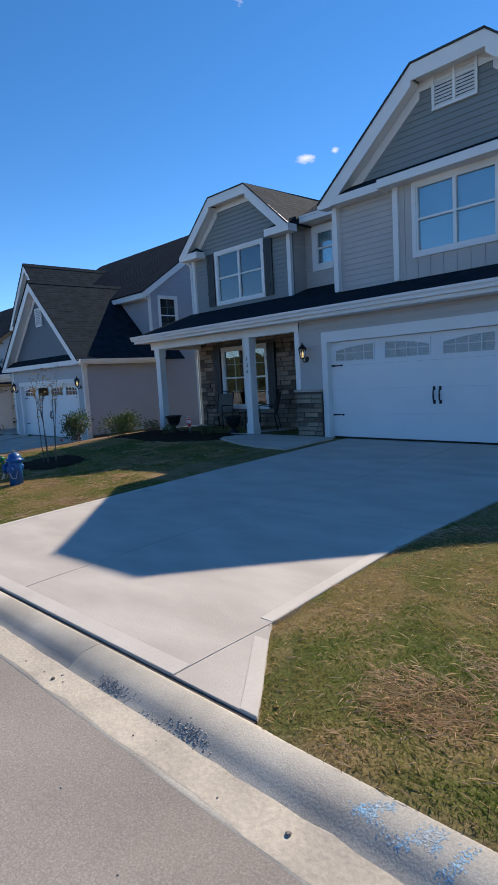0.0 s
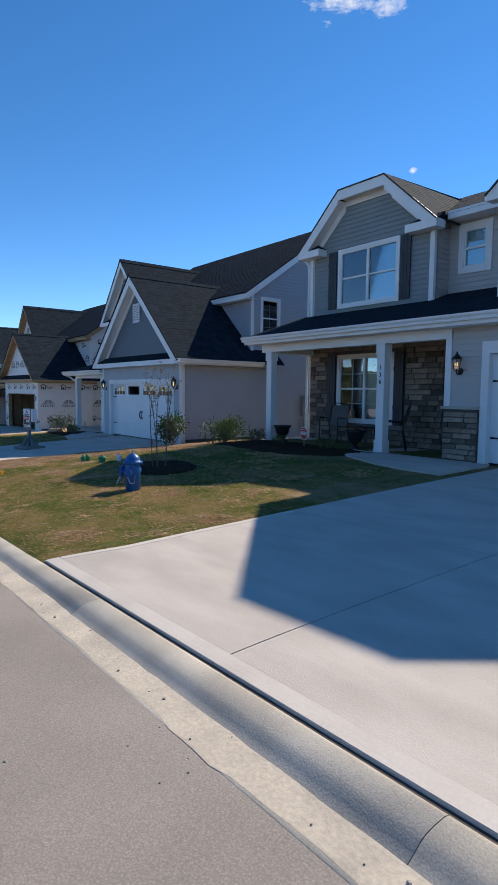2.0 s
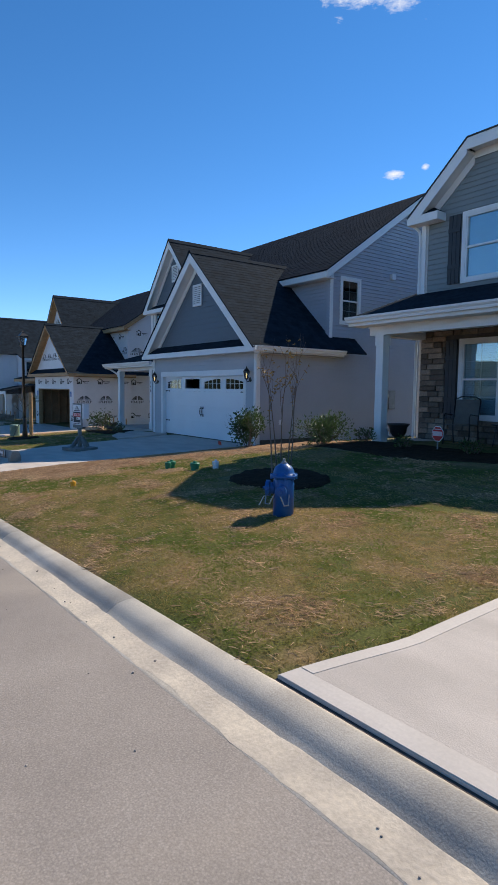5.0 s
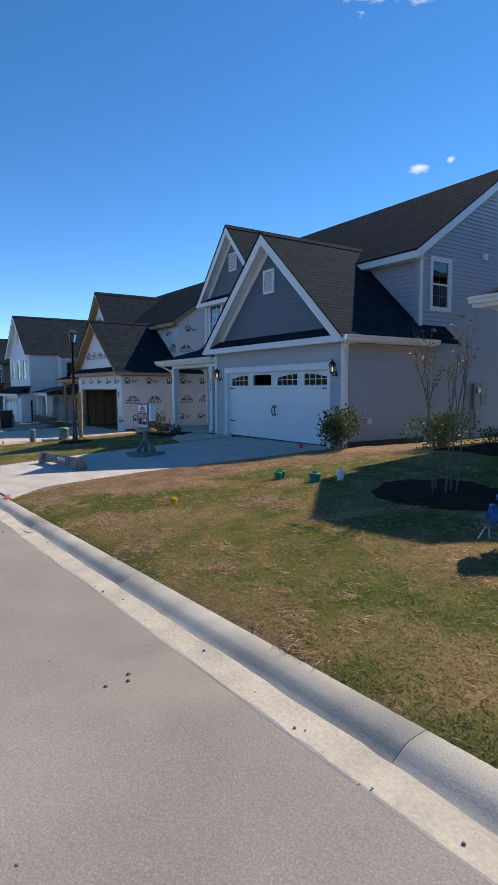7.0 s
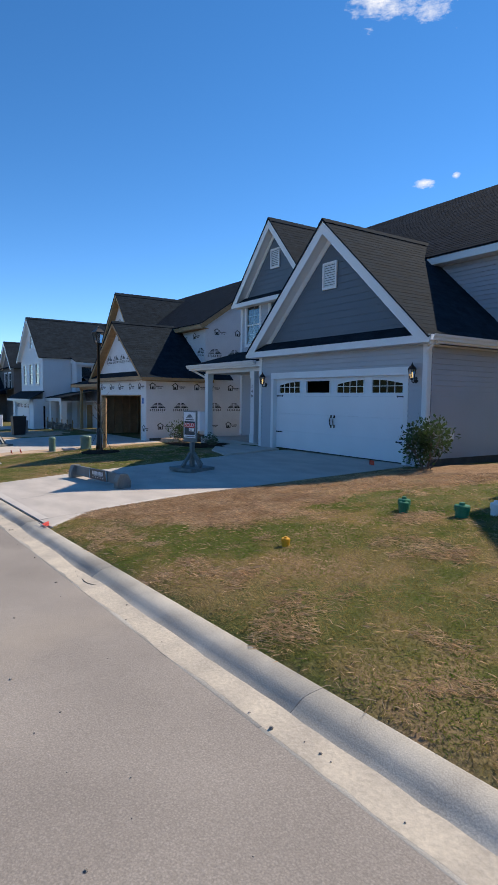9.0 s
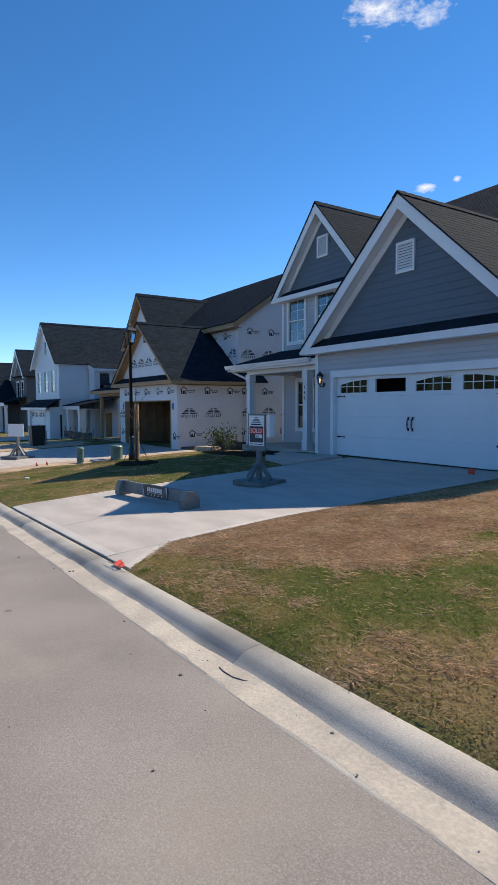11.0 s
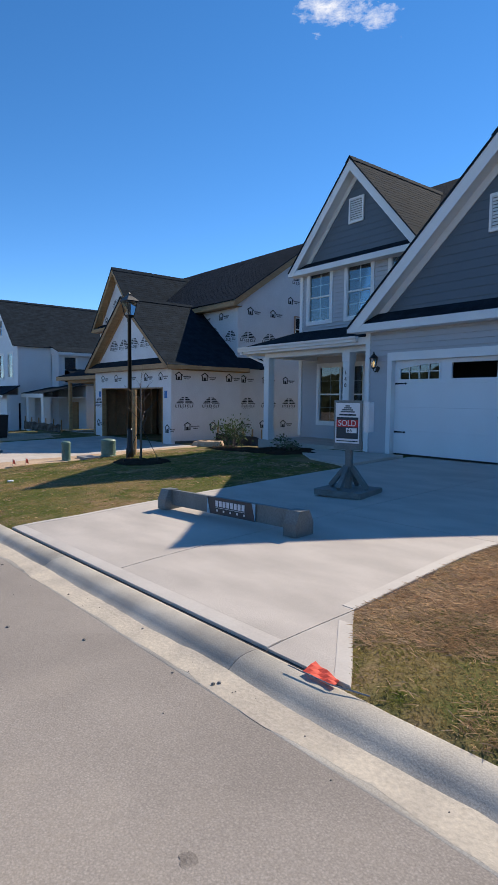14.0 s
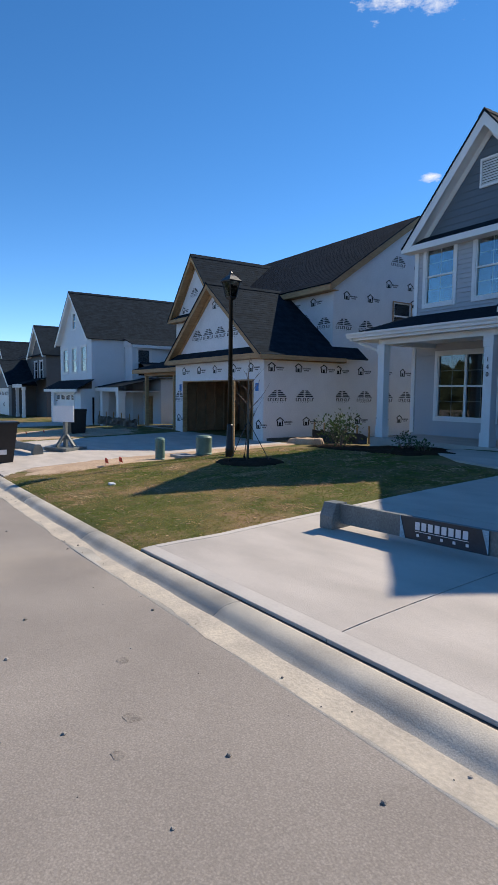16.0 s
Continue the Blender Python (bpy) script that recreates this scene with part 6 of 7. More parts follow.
put(pedestal, -30.32, 5.0, 0.11, 0.50, "slim pale green utility pedestal at the sand strip")
put(pedestal, -30.4, 6.2, 0.19, 0.45, "wide pale green utility pedestal near the lamp")
put(lambda x, y, z: solid("valve_box_lid", Mesh().box(x - 0.3, x + 0.3, y - 0.2, y + 0.2, z - 0.02, z + 0.06, c=0.04), METERGREY, "grey utility box lid lying on soil", "lid"), -30.35, 5.6)
put(lambda x, y, z: solid("timber_pole", Mesh().lathe(x, y, z - 0.1, [(0.075, 0), (0.075, 1.8), (0.068, 1.86)], 14), LUMBER, "short weathered round timber pole", "pole"), -30.0, 6.75)
put(lambda x, y, z: solid("litter", Mesh().box(x - 0.08, x + 0.08, y - 0.04, y + 0.05, z, z + 0.03, c=0.03), WHITEPLASTIC, "crumpled white litter on the lawn", "litter"), -27.3, 2.75)


def barrier(a, b, sign):
    """A low timber drive barrier between two footed blocks."""
    a, b = Vector(a), Vector(b)
    d = (b - a).normalized()
    s = Vector((-d.y, d.x, 0))
    t = thing("drive_barrier", ((a + b) / 2)[:], "low grey timber barrier across the driveway", "barrier")
    part("board", Mesh().bar(a + Vector((0, 0, 0.155)), b + Vector((0, 0, 0.155)), 0.05, 0.2), POSTGREY, t)
    for p in (a, b):
        o = s * 0.13
        e = d * 0.09
        prof = [(-1, 0.0), (1, 0.0), (1, 0.13), (0.55, 0.262), (-0.55, 0.262), (-1, 0.13)]
        part("end_block", Mesh().hexa([p - e + o * q + Vector((0, 0, h)) for q, h in prof], [p + e + o * q + Vector((0, 0, h)) for q, h in prof]), POSTGREY, t)
    if sign:
        m0, m1 = a.lerp(b, 0.37), a.lerp(b, 0.74)
        f = -s * 0.03 - Vector((0, 0, 0.035))
        up = Vector((0, 0, 1))
        pl = part("sign_panel", Mesh().slab([m0 + f + up * 0.09, m1 + f + up * 0.09, m1 + f + up * 0.29, m0 + f + up * 0.29], -s * 0.008), SIGNDARK, t, "dark slate sign panel")
        L = m1 - m0
        f2 = f - s * 0.012
        part("corner_flash", Mesh().slab([m0 + f2 + up * 0.29, m0 + f2 + up * 0.09, m0 + f2 + L * 0.07 + up * 0.09], -s * 0.003), SIGNTEAL, pl)
        part("corner_flash", Mesh().slab([m1 + f2 + up * 0.29, m1 + f2 + up * 0.09, m1 + f2 - L * 0.07 + up * 0.29], -s * 0.003), SIGNTEAL, pl)
        for k in range(8):
            q = m0 + f2 + L * (0.19 + 0.078 * k)
            part("word_bar", Mesh().slab([q + up * 0.185, q + L * 0.055 + up * 0.185, q + L * 0.055 + up * 0.255, q + up * 0.255], -s * 0.003), SIGNWHITE, pl)
        part("word_line", Mesh().slab([m0 + f2 + L * 0.19 + up * 0.168, m0 + f2 + L * 0.8 + up * 0.168, m0 + f2 + L * 0.8 + up * 0.173, m0 + f2 + L * 0.19 + up * 0.173], -s * 0.003), SIGNWHITE, pl)
        for k in range(5):
            q = m0 + f2 + L * (0.21 + 0.14 * k)
            part("word_bar", Mesh().slab([q + up * 0.125, q + L * 0.03 + up * 0.125, q + L * 0.03 + up * 0.15, q + up * 0.15], -s * 0.003), SIGNWHITE, pl)
    return t


def on_drive(x, y):
    return ground_z(x, y) + 0.0065


barrier((-22.5, 3.42, on_drive(-22.5, 3.42)), (-20.15, 3.55, on_drive(-20.15, 3.55)), True)
barrier((-36.0, 2.9, on_drive(-36, 2.9)), (-34.0, 3.1, on_drive(-34, 3.1)), False)


def for_sale_sign(x, y, z, blank, label):
    """A sign board on a post with a braced timber foot."""
    t = thing("sign_post", (x, y, z), label, "sign")
    part("foot", Mesh().box(x - 0.42, x + 0.42, y - 0.42, y + 0.42, z, z + 0.09, c=0.03), POSTGREY, t)
    part("post", Mesh().box(x - 0.05, x + 0.05, y - 0.05, y + 0.05, z + 0.09, z + 0.95, c=0.006), POSTGREY, t)
    for c, s in ((1, 0), (-1, 0), (0, 1), (0, -1)):
        part("brace", Mesh().bar((x + 0.33 * c, y + 0.33 * s, z + 0.11), (x + 0.06 * c, y + 0.06 * s, z + 0.42), 0.07, 0.07, (c + 0.01, s, 1)), POSTGREY, t)
    bz = z + 0.70
    if blank:
        part("board", Mesh().box(x - 0.4, x + 0.4, y - 0.085, y - 0.05, bz + 0.1, bz + 0.55, c=0.006), WHITEPLASTIC, t)
        return t
    bd = part("board", Mesh().box(x - 0.25, x + 0.25, y - 0.085, y - 0.05, bz, bz + 0.76, c=0.006), POSTGREY, t)
    f = y - 0.087
    part("sheet", Mesh().box(x - 0.215, x + 0.215, f - 0.004, f, bz + 0.1, bz + 0.72), SIGNWHITE, bd)
    part("dark_field", Mesh().box(x - 0.195, x + 0.195, f - 0.007, f - 0.0045, bz + 0.17, bz + 0.50), SIGNDARK, bd)
    part("red_band", Mesh().box(x - 0.195, x + 0.195, f - 0.010, f - 0.0075, bz + 0.35, bz + 0.46), SIGNRED, bd)
    letters("sold_lettering", "SOLD", 0.13, (x, f - 0.012, bz + 0.405), SIGNWHITE, bd, depth=0.001)
    part("number_plate", Mesh().box(x - 0.02, x + 0.17, f - 0.010, f - 0.0075, bz + 0.26, bz + 0.335), SIGNWHITE, bd)
    letters("number_lettering", "66", 0.085, (x + 0.045, f - 0.012, bz + 0.297), SIGNDARK, bd, depth=0.001)
    mk = Mesh()
    for k in range(4):
        w = 0.04 + 0.028 * k
        mk.box(x - w, x + w, f - 0.006, f - 0.004, bz + 0.665 - 0.03 * k, bz + 0.683 - 0.03 * k)
    part("emblem", mk, SIGNDARK, bd)
    part("word_bar", Mesh().box(x - 0.15, x + 0.15, f - 0.006, f - 0.004, bz + 0.525, bz + 0.55), SIGNDARK, bd)
    part("word_bar", Mesh().box(x - 0.19, x + 0.19, f - 0.006, f - 0.004, bz + 0.125, bz + 0.14), SIGNDARK, bd)
    part("leaflet_box", Mesh().box(x + 0.275, x + 0.37, y - 0.09, y + 0.12, bz + 0.28, bz + 0.74, c=0.02), WHITEPLASTIC, t, "white leaflet box")
    return t


s1 = for_sale_sign(-21.32, 5.62, on_drive(-21.3, 5.6), False, "grey timber sign post with red sold placard")
s1.scale = (0.86, 0.86, 0.9)
s1.rotation_euler = (0, 0, radians(14))
s2 = for_sale_sign(-34.5, 4.0, on_drive(-34.5, 4.0), True, "white blank sign board on grey timber stand")
s2.rotation_euler = (0, 0, radians(28))


# ---- house wrap marks ----
def big_mark(h, axis, at, face, u, z):
    """A roof-shaped emblem of slanted stripes over a row of letter bars."""
    m = Mesh()

    def P(a, b, d):
        return (at + face * d, u + a, z + b) if axis == "y" else (u + a, at + face * d, z + b)

    def quad(pts):
        m.hexa([P(a, b, 0.002) for a, b in pts], [P(a, b, 0.005) for a, b in pts])
    for k in range(4):
        y0 = 0.02 + 0.058 * k
        w = 0.36 - 0.065 * k
        quad([(-w, y0), (-0.06, y0), (-0.03, y0 + 0.036), (-w + 0.05, y0 + 0.036)])
        quad([(0.03, y0), (w, y0), (w - 0.05, y0 + 0.036), (0.0, y0 + 0.036)])
    for k in range(8):
        a = -0.37 + k * 0.094
        quad([(a, -0.12), (a + 0.028, -0.12), (a + 0.028, -0.02), (a, -0.02)])
        if k % 3 != 1:
            quad([(a + 0.028, -0.12), (a + 0.068, -0.12), (a + 0.068, -0.1), (a + 0.028, -0.1)])
        if k % 2:
            quad([(a + 0.03, -0.04), (a + 0.068, -0.04), (a + 0.068, -0.02), (a + 0.03, -0.02)])
    for k in range(5):
        a = -0.2 + k * 0.1
        quad([(a, -0.17), (a + 0.012, -0.17), (a + 0.012, -0.15), (a, -0.15)])
    return part("wrap_print", m, INK, h)


def small_mark(h, axis, at, face, u, z):
    """A small house outline beside two lines of letter bars."""
    m = Mesh()

    def P(a, b, d):
        return (at + face * d, u + a, z + b) if axis == "y" else (u + a, at + face * d, z + b)

    def quad(pts):
        m.hexa([P(a, b, 0.002) for a, b in pts], [P(a, b, 0.005) for a, b in pts])
    quad([(-0.28, -0.11), (-0.24, -0.11), (-0.24, 0.06), (-0.28, 0.04)])
    quad([(-0.08, -0.11), (-0.04, -0.11), (-0.04, 0.04), (-0.08, 0.06)])
    quad([(-0.31, 0.03), (-0.16, 0.13), (-0.16, 0.17), (-0.31, 0.07)])
    quad([(-0.16, 0.13), (-0.01, 0.03), (-0.01, 0.07), (-0.16, 0.17)])
    quad([(-0.21, -0.11), (-0.12, -0.11), (-0.12, 0.0), (-0.21, 0.0)])
    quad([(-0.28, -0.12), (-0.04, -0.12), (-0.04, -0.095), (-0.28, -0.095)])
    for k in range(8):
        a = 0.0 + k * 0.042
        quad([(a, -0.02), (a + 0.026, -0.02), (a + 0.026, 0.028), (a, 0.028)])
    for k in range(5):
        a = 0.06 + k * 0.042
        quad([(a, -0.08), (a + 0.026, -0.08), (a + 0.026, -0.045), (a, -0.045)])
    return part("wrap_print", m, INK, h)


X1 = -18.2
for k in range(2):
    big_mark(HOUSE_C, "y", X1, 1, 10.03 + 1.09 * k, 1.06)
for k in range(3):
    small_mark(HOUSE_C, "y", X1, 1, 9.95 + 1.05 * k, 1.98)
    small_mark(HOUSE_C, "y", X1, 1, 10.3 + 1.05 * k, 0.28) if k < 2 else None
for k in range(7):
    big_mark(HOUSE_C, "y", X1 - 0.25, 1, 12.95 + 1.05 * k, 1.06)
    small_mark(HOUSE_C, "y", X1 - 0.25, 1, 12.9 + 1.05 * k, 1.98)
    small_mark(HOUSE_C, "y", X1 - 0.25, 1, 12.8 + 1.05 * k, 0.28)
for k in range(6):
    if k in (2,):
        continue
    big_mark(HOUSE_C, "y", X1 - 0.25, 1, 12.95 + 1.05 * k + (0.5 if k > 1 else 0), 3.5 if k < 2 else 3.45)
for k in range(4):
    if 13.3 + k * 1.1 < 15.0 or k > 2:
        small_mark(HOUSE_C, "y", X1 - 0.25, 1, 13.2 + 1.1 * k, 4.5)
big_mark(HOUSE_C, "y", X1 - 0.25, 1, 15.5, 5.9)
big_mark(HOUSE_C, "y", X1 - 0.25, 1, 16.7, 5.9)
small_mark(HOUSE_C, "y", X1 - 0.25, 1, 15.2, 5.1)
small_mark(HOUSE_C, "y", X1 - 0.25, 1, 16.3, 5.1)
for u in (-23.4, -22.2, -21.05, -19.8, -18.75):
    small_mark(HOUSE_C, "x", 9.5, -1, u, 1.98)
for u in (-22.5, -21.68, -20.85, -20.02):
    big_mark(HOUSE_C, "x", 9.5, -1, u, 3.2)
small_mark(HOUSE_C, "x", 9.5, -1, -21.1, 4.2)
for u in (-24.0, -18.45):
    big_mark(HOUSE_C, "x", 9.5, -1, u + 0.05, 1.0) if u < -20 else None
    small_mark(HOUSE_C, "x", 9.5, -1, u + 0.15, 0.2)
for u, z in ((-19.4, 4.35), (-20.6, 4.35)):
    small_mark(HOUSE_C, "x", 12.5, -1, u, z)
big_mark(HOUSE_C, "x", 12.5, -1, -18.95, 3.55)
big_mark(HOUSE_C, "x", 12.5, -1, -20.05, 3.75)
for u in (-27.8, -26.6, -25.4):
    small_mark(HOUSE_C, "x", 11.7, -1, u, 4.95)
    big_mark(HOUSE_C, "x", 11.7, -1, u + 0.3, 3.4)
big_mark(HOUSE_C, "x", 11.7, -1, -26.9, 5.6)
for u in (-18.55, -23.85):
    part("blue_tape", Mesh().box(u - 0.1, u + 0.08, 9.494, 9.498, 1.25, 1.5), BLUETAPE, HOUSE_C)


# ---- meters, vents, fence ----
def meter(x, y, z, label):
    """An electric meter box and its breaker box on a wall that faces +x."""
    t = thing("electric_meter", (x, y, z), label, "meter")
    part("meter_box", Mesh().box(x, x + 0.11, y, y + 0.3, z + 0.62, z + 1.4, c=0.01), METERGREY, t)
    part("breaker_box", Mesh().box(x, x + 0.1, y + 0.34, y + 0.66, z + 0.75, z + 1.38, c=0.01), METERGREY, t)
    part("dial", Mesh().tube([(x + 0.11, y + 0.15, z + 1.2), (x + 0.18, y + 0.15, z + 1.2)], 0.085, 16), CHROME, t)
    part("conduit", Mesh().tube([(x + 0.05, y + 0.15, z + 0.62), (x + 0.05, y + 0.15, z)], 0.03, 8), METERGREY, t)
    part("gas_pipe", Mesh().tube([(x + 0.06, y - 0.1, z), (x + 0.06, y - 0.1, z + 0.45), (x + 0.06, y + 0.12, z + 0.5)], 0.02, 8), METERGREY, t)
    return t


meter(-18.436, 14.9, -0.15, "grey electric meter and breaker box on the siding")
meter(-46.986, 13.6, -1.1, "grey electric meter on white siding")
solid("wall_outlet", Mesh().box(-18.19, -18.15, 10.3, 10.42, 0.22, 0.36, c=0.01), WHITEPLASTIC, "small white outdoor outlet cover on the siding", "outlet")
solid("dryer_vent", Mesh().box(-18.44, -18.34, 15.2, 15.4, 4.9, 5.08, c=0.02), WHITEPLASTIC, "small white wall vent on the siding", "vent")
solid("dryer_vent", Mesh().box(-18.44, -18.34, 16.9, 17.1, 2.3, 2.48, c=0.02), WHITEPLASTIC, "small white wall vent on the siding", "vent")


def silt_fence(x0, x1, y, z):
    t = thing("silt_fence", ((x0 + x1) / 2, y, z), "sagging black silt fence on stakes", "fence")
    m = Mesh()
    n = 60
    for i in range(n + 1):
        x = x0 + (x1 - x0) * i / n
        h = 0.42 + 0.08 * noise.noise((x * 2.1, 0, 0))
        for j in range(4):
            m.v.append((x, y + 0.06 * noise.noise((x * 3, j * 0.7, 1)), z - 0.05 + h * j / 3))
    for i in range(n):
        for j in range(3):
            a = i * 4 + j
            m.f.append((a, a + 4, a + 5, a + 1))
    part("fabric", m, FABRIC, t)
    for k in range(6):
        x = x0 + (x1 - x0) * k / 5
        part("stake", Mesh().box(x - 0.02, x + 0.02, y + 0.05, y + 0.09, z - 0.1, z + 0.6), LUMBER, t)
    return t


silt_fence(-46.6, -41.5, 9.0, -0.86)
silt_fence(-31.6, -29.3, 10.6, -0.75)


def bin_box(x, y, z, w, h, label):
    t = thing("waste_bin", (x, y, z), label, "bin")
    part("body", Mesh().hexa([(x - w * 0.42, y - w * 0.42, z), (x + w * 0.42, y - w * 0.42, z), (x + w * 0.42, y + w * 0.42, z), (x - w * 0.42, y + w * 0.42, z)], [(x - w / 2, y - w / 2, z + h), (x + w / 2, y - w / 2, z + h), (x + w / 2, y + w / 2, z + h), (x - w / 2, y + w / 2, z + h)]), BINBLACK, t)
    part("lid", Mesh().box(x - w * 0.53, x + w * 0.53, y - w * 0.53, y + w * 0.53, z + h, z + h + 0.06, c=0.03), BINBLACK, t)
    return t


put(bin_box, -40.2, 6.0, 0.62, 0.9, "black wheeled waste bin beside the drive")
put(lambda x, y, z: solid("air_conditioner", Mesh().box(x - 0.35, x + 0.35, y - 0.35, y + 0.35, z - 0.02, z + 0.7, c=0.05), METERGREY, "grey outdoor air conditioning unit", "air conditioner"), -41.4, 6.3)
lb = thing("lidless_bin", (-33.15, 1.98, ground_z(-33.15, 1.98)), "black tipped roll-off bin with pale marking at the kerb", "bin")
bz = ground_z(-33.15, 1.98)
part("body", Mesh().hexa([(-33.10, 1.7, bz), (-32.75, 1.7, bz), (-32.75, 2.25, bz), (-33.10, 2.25, bz)], [(-33.30, 1.6, bz + 0.95), (-32.62, 1.6, bz + 0.95), (-32.62, 2.35, bz + 0.95), (-33.30, 2.35, bz + 0.95)]), BINBLACK, lb)
part("rim", Mesh().box(-33.35, -32.57, 1.56, 2.39, bz + 0.95, bz + 1.0, c=0.02), BINBLACK, lb)
part("mark_bar", Mesh().slab([(-32.70, 1.85, bz + 0.22), (-32.70, 2.1, bz + 0.22), (-32.68, 2.1, bz + 0.34), (-32.68, 1.85, bz + 0.34)], (0.012, 0, 0)), SIGNWHITE, lb)

# a plain far wood that closes the other side of the street
WOOD = material("far_woodland", (0.05, 0.065, 0.03), 0.95, color2=(0.03, 0.04, 0.02), scale=0.5, grain=4, bump=0.5, amount=0.4)
wood = Mesh()
for i in range(261):
    x = -130 + i
    for j in range(7):
        top = 7.5 + 2.2 * noise.noise((x * 0.12, 0, 3)) + 1.2 * noise.noise((x * 0.55, 1, 3))
        wood.v.append((x, -55 - 1.5 * noise.noise((x * 0.4, j * 0.9, 6)) - 2.5 * (j / 6) ** 2, kerb_z(x) - 0.4 + top * j / 6))
for i in range(260):
    for j in range(6):
        a = i * 7 + j
        wood.f.append((a, a + 7, a + 8, a + 1))
solid("backdrop", wood, WOOD, "distant dark line of woodland across the street", "woodland", kind="structure")

# ---- loose stones and leaves ----
rng = random.Random(5)
chips = Mesh()
for k in range(620):
    x, y = rng.uniform(-34, 2), rng.uniform(-3.5, 1.58)
    if rng.random() < 0.2:
        y = rng.uniform(1.22, 1.38)
    r = rng.choice((0.004, 0.005, 0.006, 0.006, 0.009, 0.013))
    z = (road_z(x, y) if y < 1.2 else kerb_z(x) - 0.083)
    a0 = rng.random() * 6
    ringset = []
    for rr, hh in ((0.8, 0), (1.0, 0.35), (0.55, 0.85)):
        ringset.append([(x + r * rr * rng.uniform(0.75, 1.2) * math.cos(a0 + q * math.tau / 6), y + r * rr * rng.uniform(0.75, 1.2) * math.sin(a0 + q * math.tau / 6), z + hh * r) for q in range(6)])
    chips.rings(ringset)
solid("gravel_chips", chips, STONECHIP, "small loose stones scattered on street and gutter", "gravel", kind="stuff")
PROFILE = ((1.22, 1.30, 1.36, 1.40, 1.43, 1.46, 1.49, 1.54, 1.60), (-0.088, -0.0865, -0.082, -0.069, -0.049, -0.027, -0.013, -0.004, 0.0))


def kerb_top(x, y):
    return kerb_z(x) + float(np.interp(y, *PROFILE))


crumb = Mesh()
for cx, cy, n in ((-2.72, 1.42, 260), (-2.05, 1.43, 220), (-2.3, 1.40, 50), (-15.0, 1.36, 60), (-15.6, 1.34, 40)):
    for k in range(n):
        x, y = cx + rng.gauss(0, 0.075), cy + rng.gauss(0, 0.018)
        r = rng.uniform(0.0025, 0.0065)
        z = kerb_top(x, y) - 0.002
        crumb.rings([[(x + r * rr * rng.uniform(0.6, 1.3) * math.cos(q * math.tau / 5), y + r * rr * rng.uniform(0.6, 1.3) * math.sin(q * math.tau / 5), z + hh * r) for q in range(5)] for rr, hh in ((1.1, 0), (1.0, 0.4), (0.5, 0.75))])
CRUMB = material("crumbled_mortar_grey", (0.34, 0.31, 0.28), 0.95, grain=60, bump=0.4, spec=0.1, per_island=0.35)
solid("crumbled_mortar", crumb, CRUMB, "crumbled grey mortar spilled on the kerb", "rubble", kind="stuff")
BLUEPAINT = material("blue_spray_paint", (0.27, 0.45, 0.60), 0.85, color2=(0.42, 0.46, 0.48), scale=16, grain=110, bump=0.4, amount=0.3, spec=0.1)
paint = Mesh()
for x0, y0, x1, y1, n in ((-1.17, 1.48, -1.06, 1.58, 260), (-1.13, 1.50, -1.0, 1.47, 120), (-0.98, 1.46, -0.87, 1.58, 230), (-0.93, 1.57, -0.86, 1.50, 110), (-0.80, 1.44, -0.77, 1.58, 150)):
    for k in range(n):
        f = rng.random()
        x, y = x0 + (x1 - x0) * f + rng.gauss(0, 0.013), y0 + (y1 - y0) * f + rng.gauss(0, 0.013)
        if y < 1.595:
            q = rng.uniform(0.001, 0.0045)
            paint.poly([(x + q * math.cos(i * math.tau / 7), y + q * math.sin(i * math.tau / 7), kerb_top(x + q * math.cos(i * math.tau / 7), y + q * math.sin(i * math.tau / 7)) + 0.0008 + 0.0006 * f) for i in range(7)])
solid("spray_paint_mark", paint, BLUEPAINT, "faded blue spray-paint mark on the kerb", "paint mark", kind="stuff")
OIL = material("old_oil_stain", (0.20, 0.175, 0.155), 0.9, color2=(0.27, 0.24, 0.21), scale=18, grain=85, bump=0.4, amount=0.25, spec=0.1)
oil = Mesh()
for ox, oy, r0 in ((-20.55, 0.41, 0.035), (-20.3, 0.25, 0.025), (-17.41, 0.47, 0.028), (-21.2, 0.62, 0.03), (-13.0, 0.1, 0.03)):
    oil.poly([(ox + r0 * (1 + 0.5 * noise.noise((ox, math.cos(q), math.sin(q) * 2))) * 1.5 * math.cos(q), oy + r0 * (1 + 0.5 * noise.noise((ox, math.cos(q), math.sin(q) * 2))) * math.sin(q), road_z(ox, oy) + 0.002) for q in [k * math.tau / 22 for k in range(22)]])
solid("oil_stain", oil, OIL, "small dark oil drips dried on the asphalt", "stain", kind="stuff")
tw = [(-15.42, 1.31), (-15.34, 1.30), (-15.25, 1.305), (-15.17, 1.33), (-15.12, 1.36)]
solid("fallen_twig", Mesh().tube([(px, py, kerb_top(px, py) + 0.005) for px, py in tw], [0.003, 0.0045, 0.0045, 0.004, 0.002], 6), BARK, "curved bare twig lying in the gutter", "twig", smooth=True)


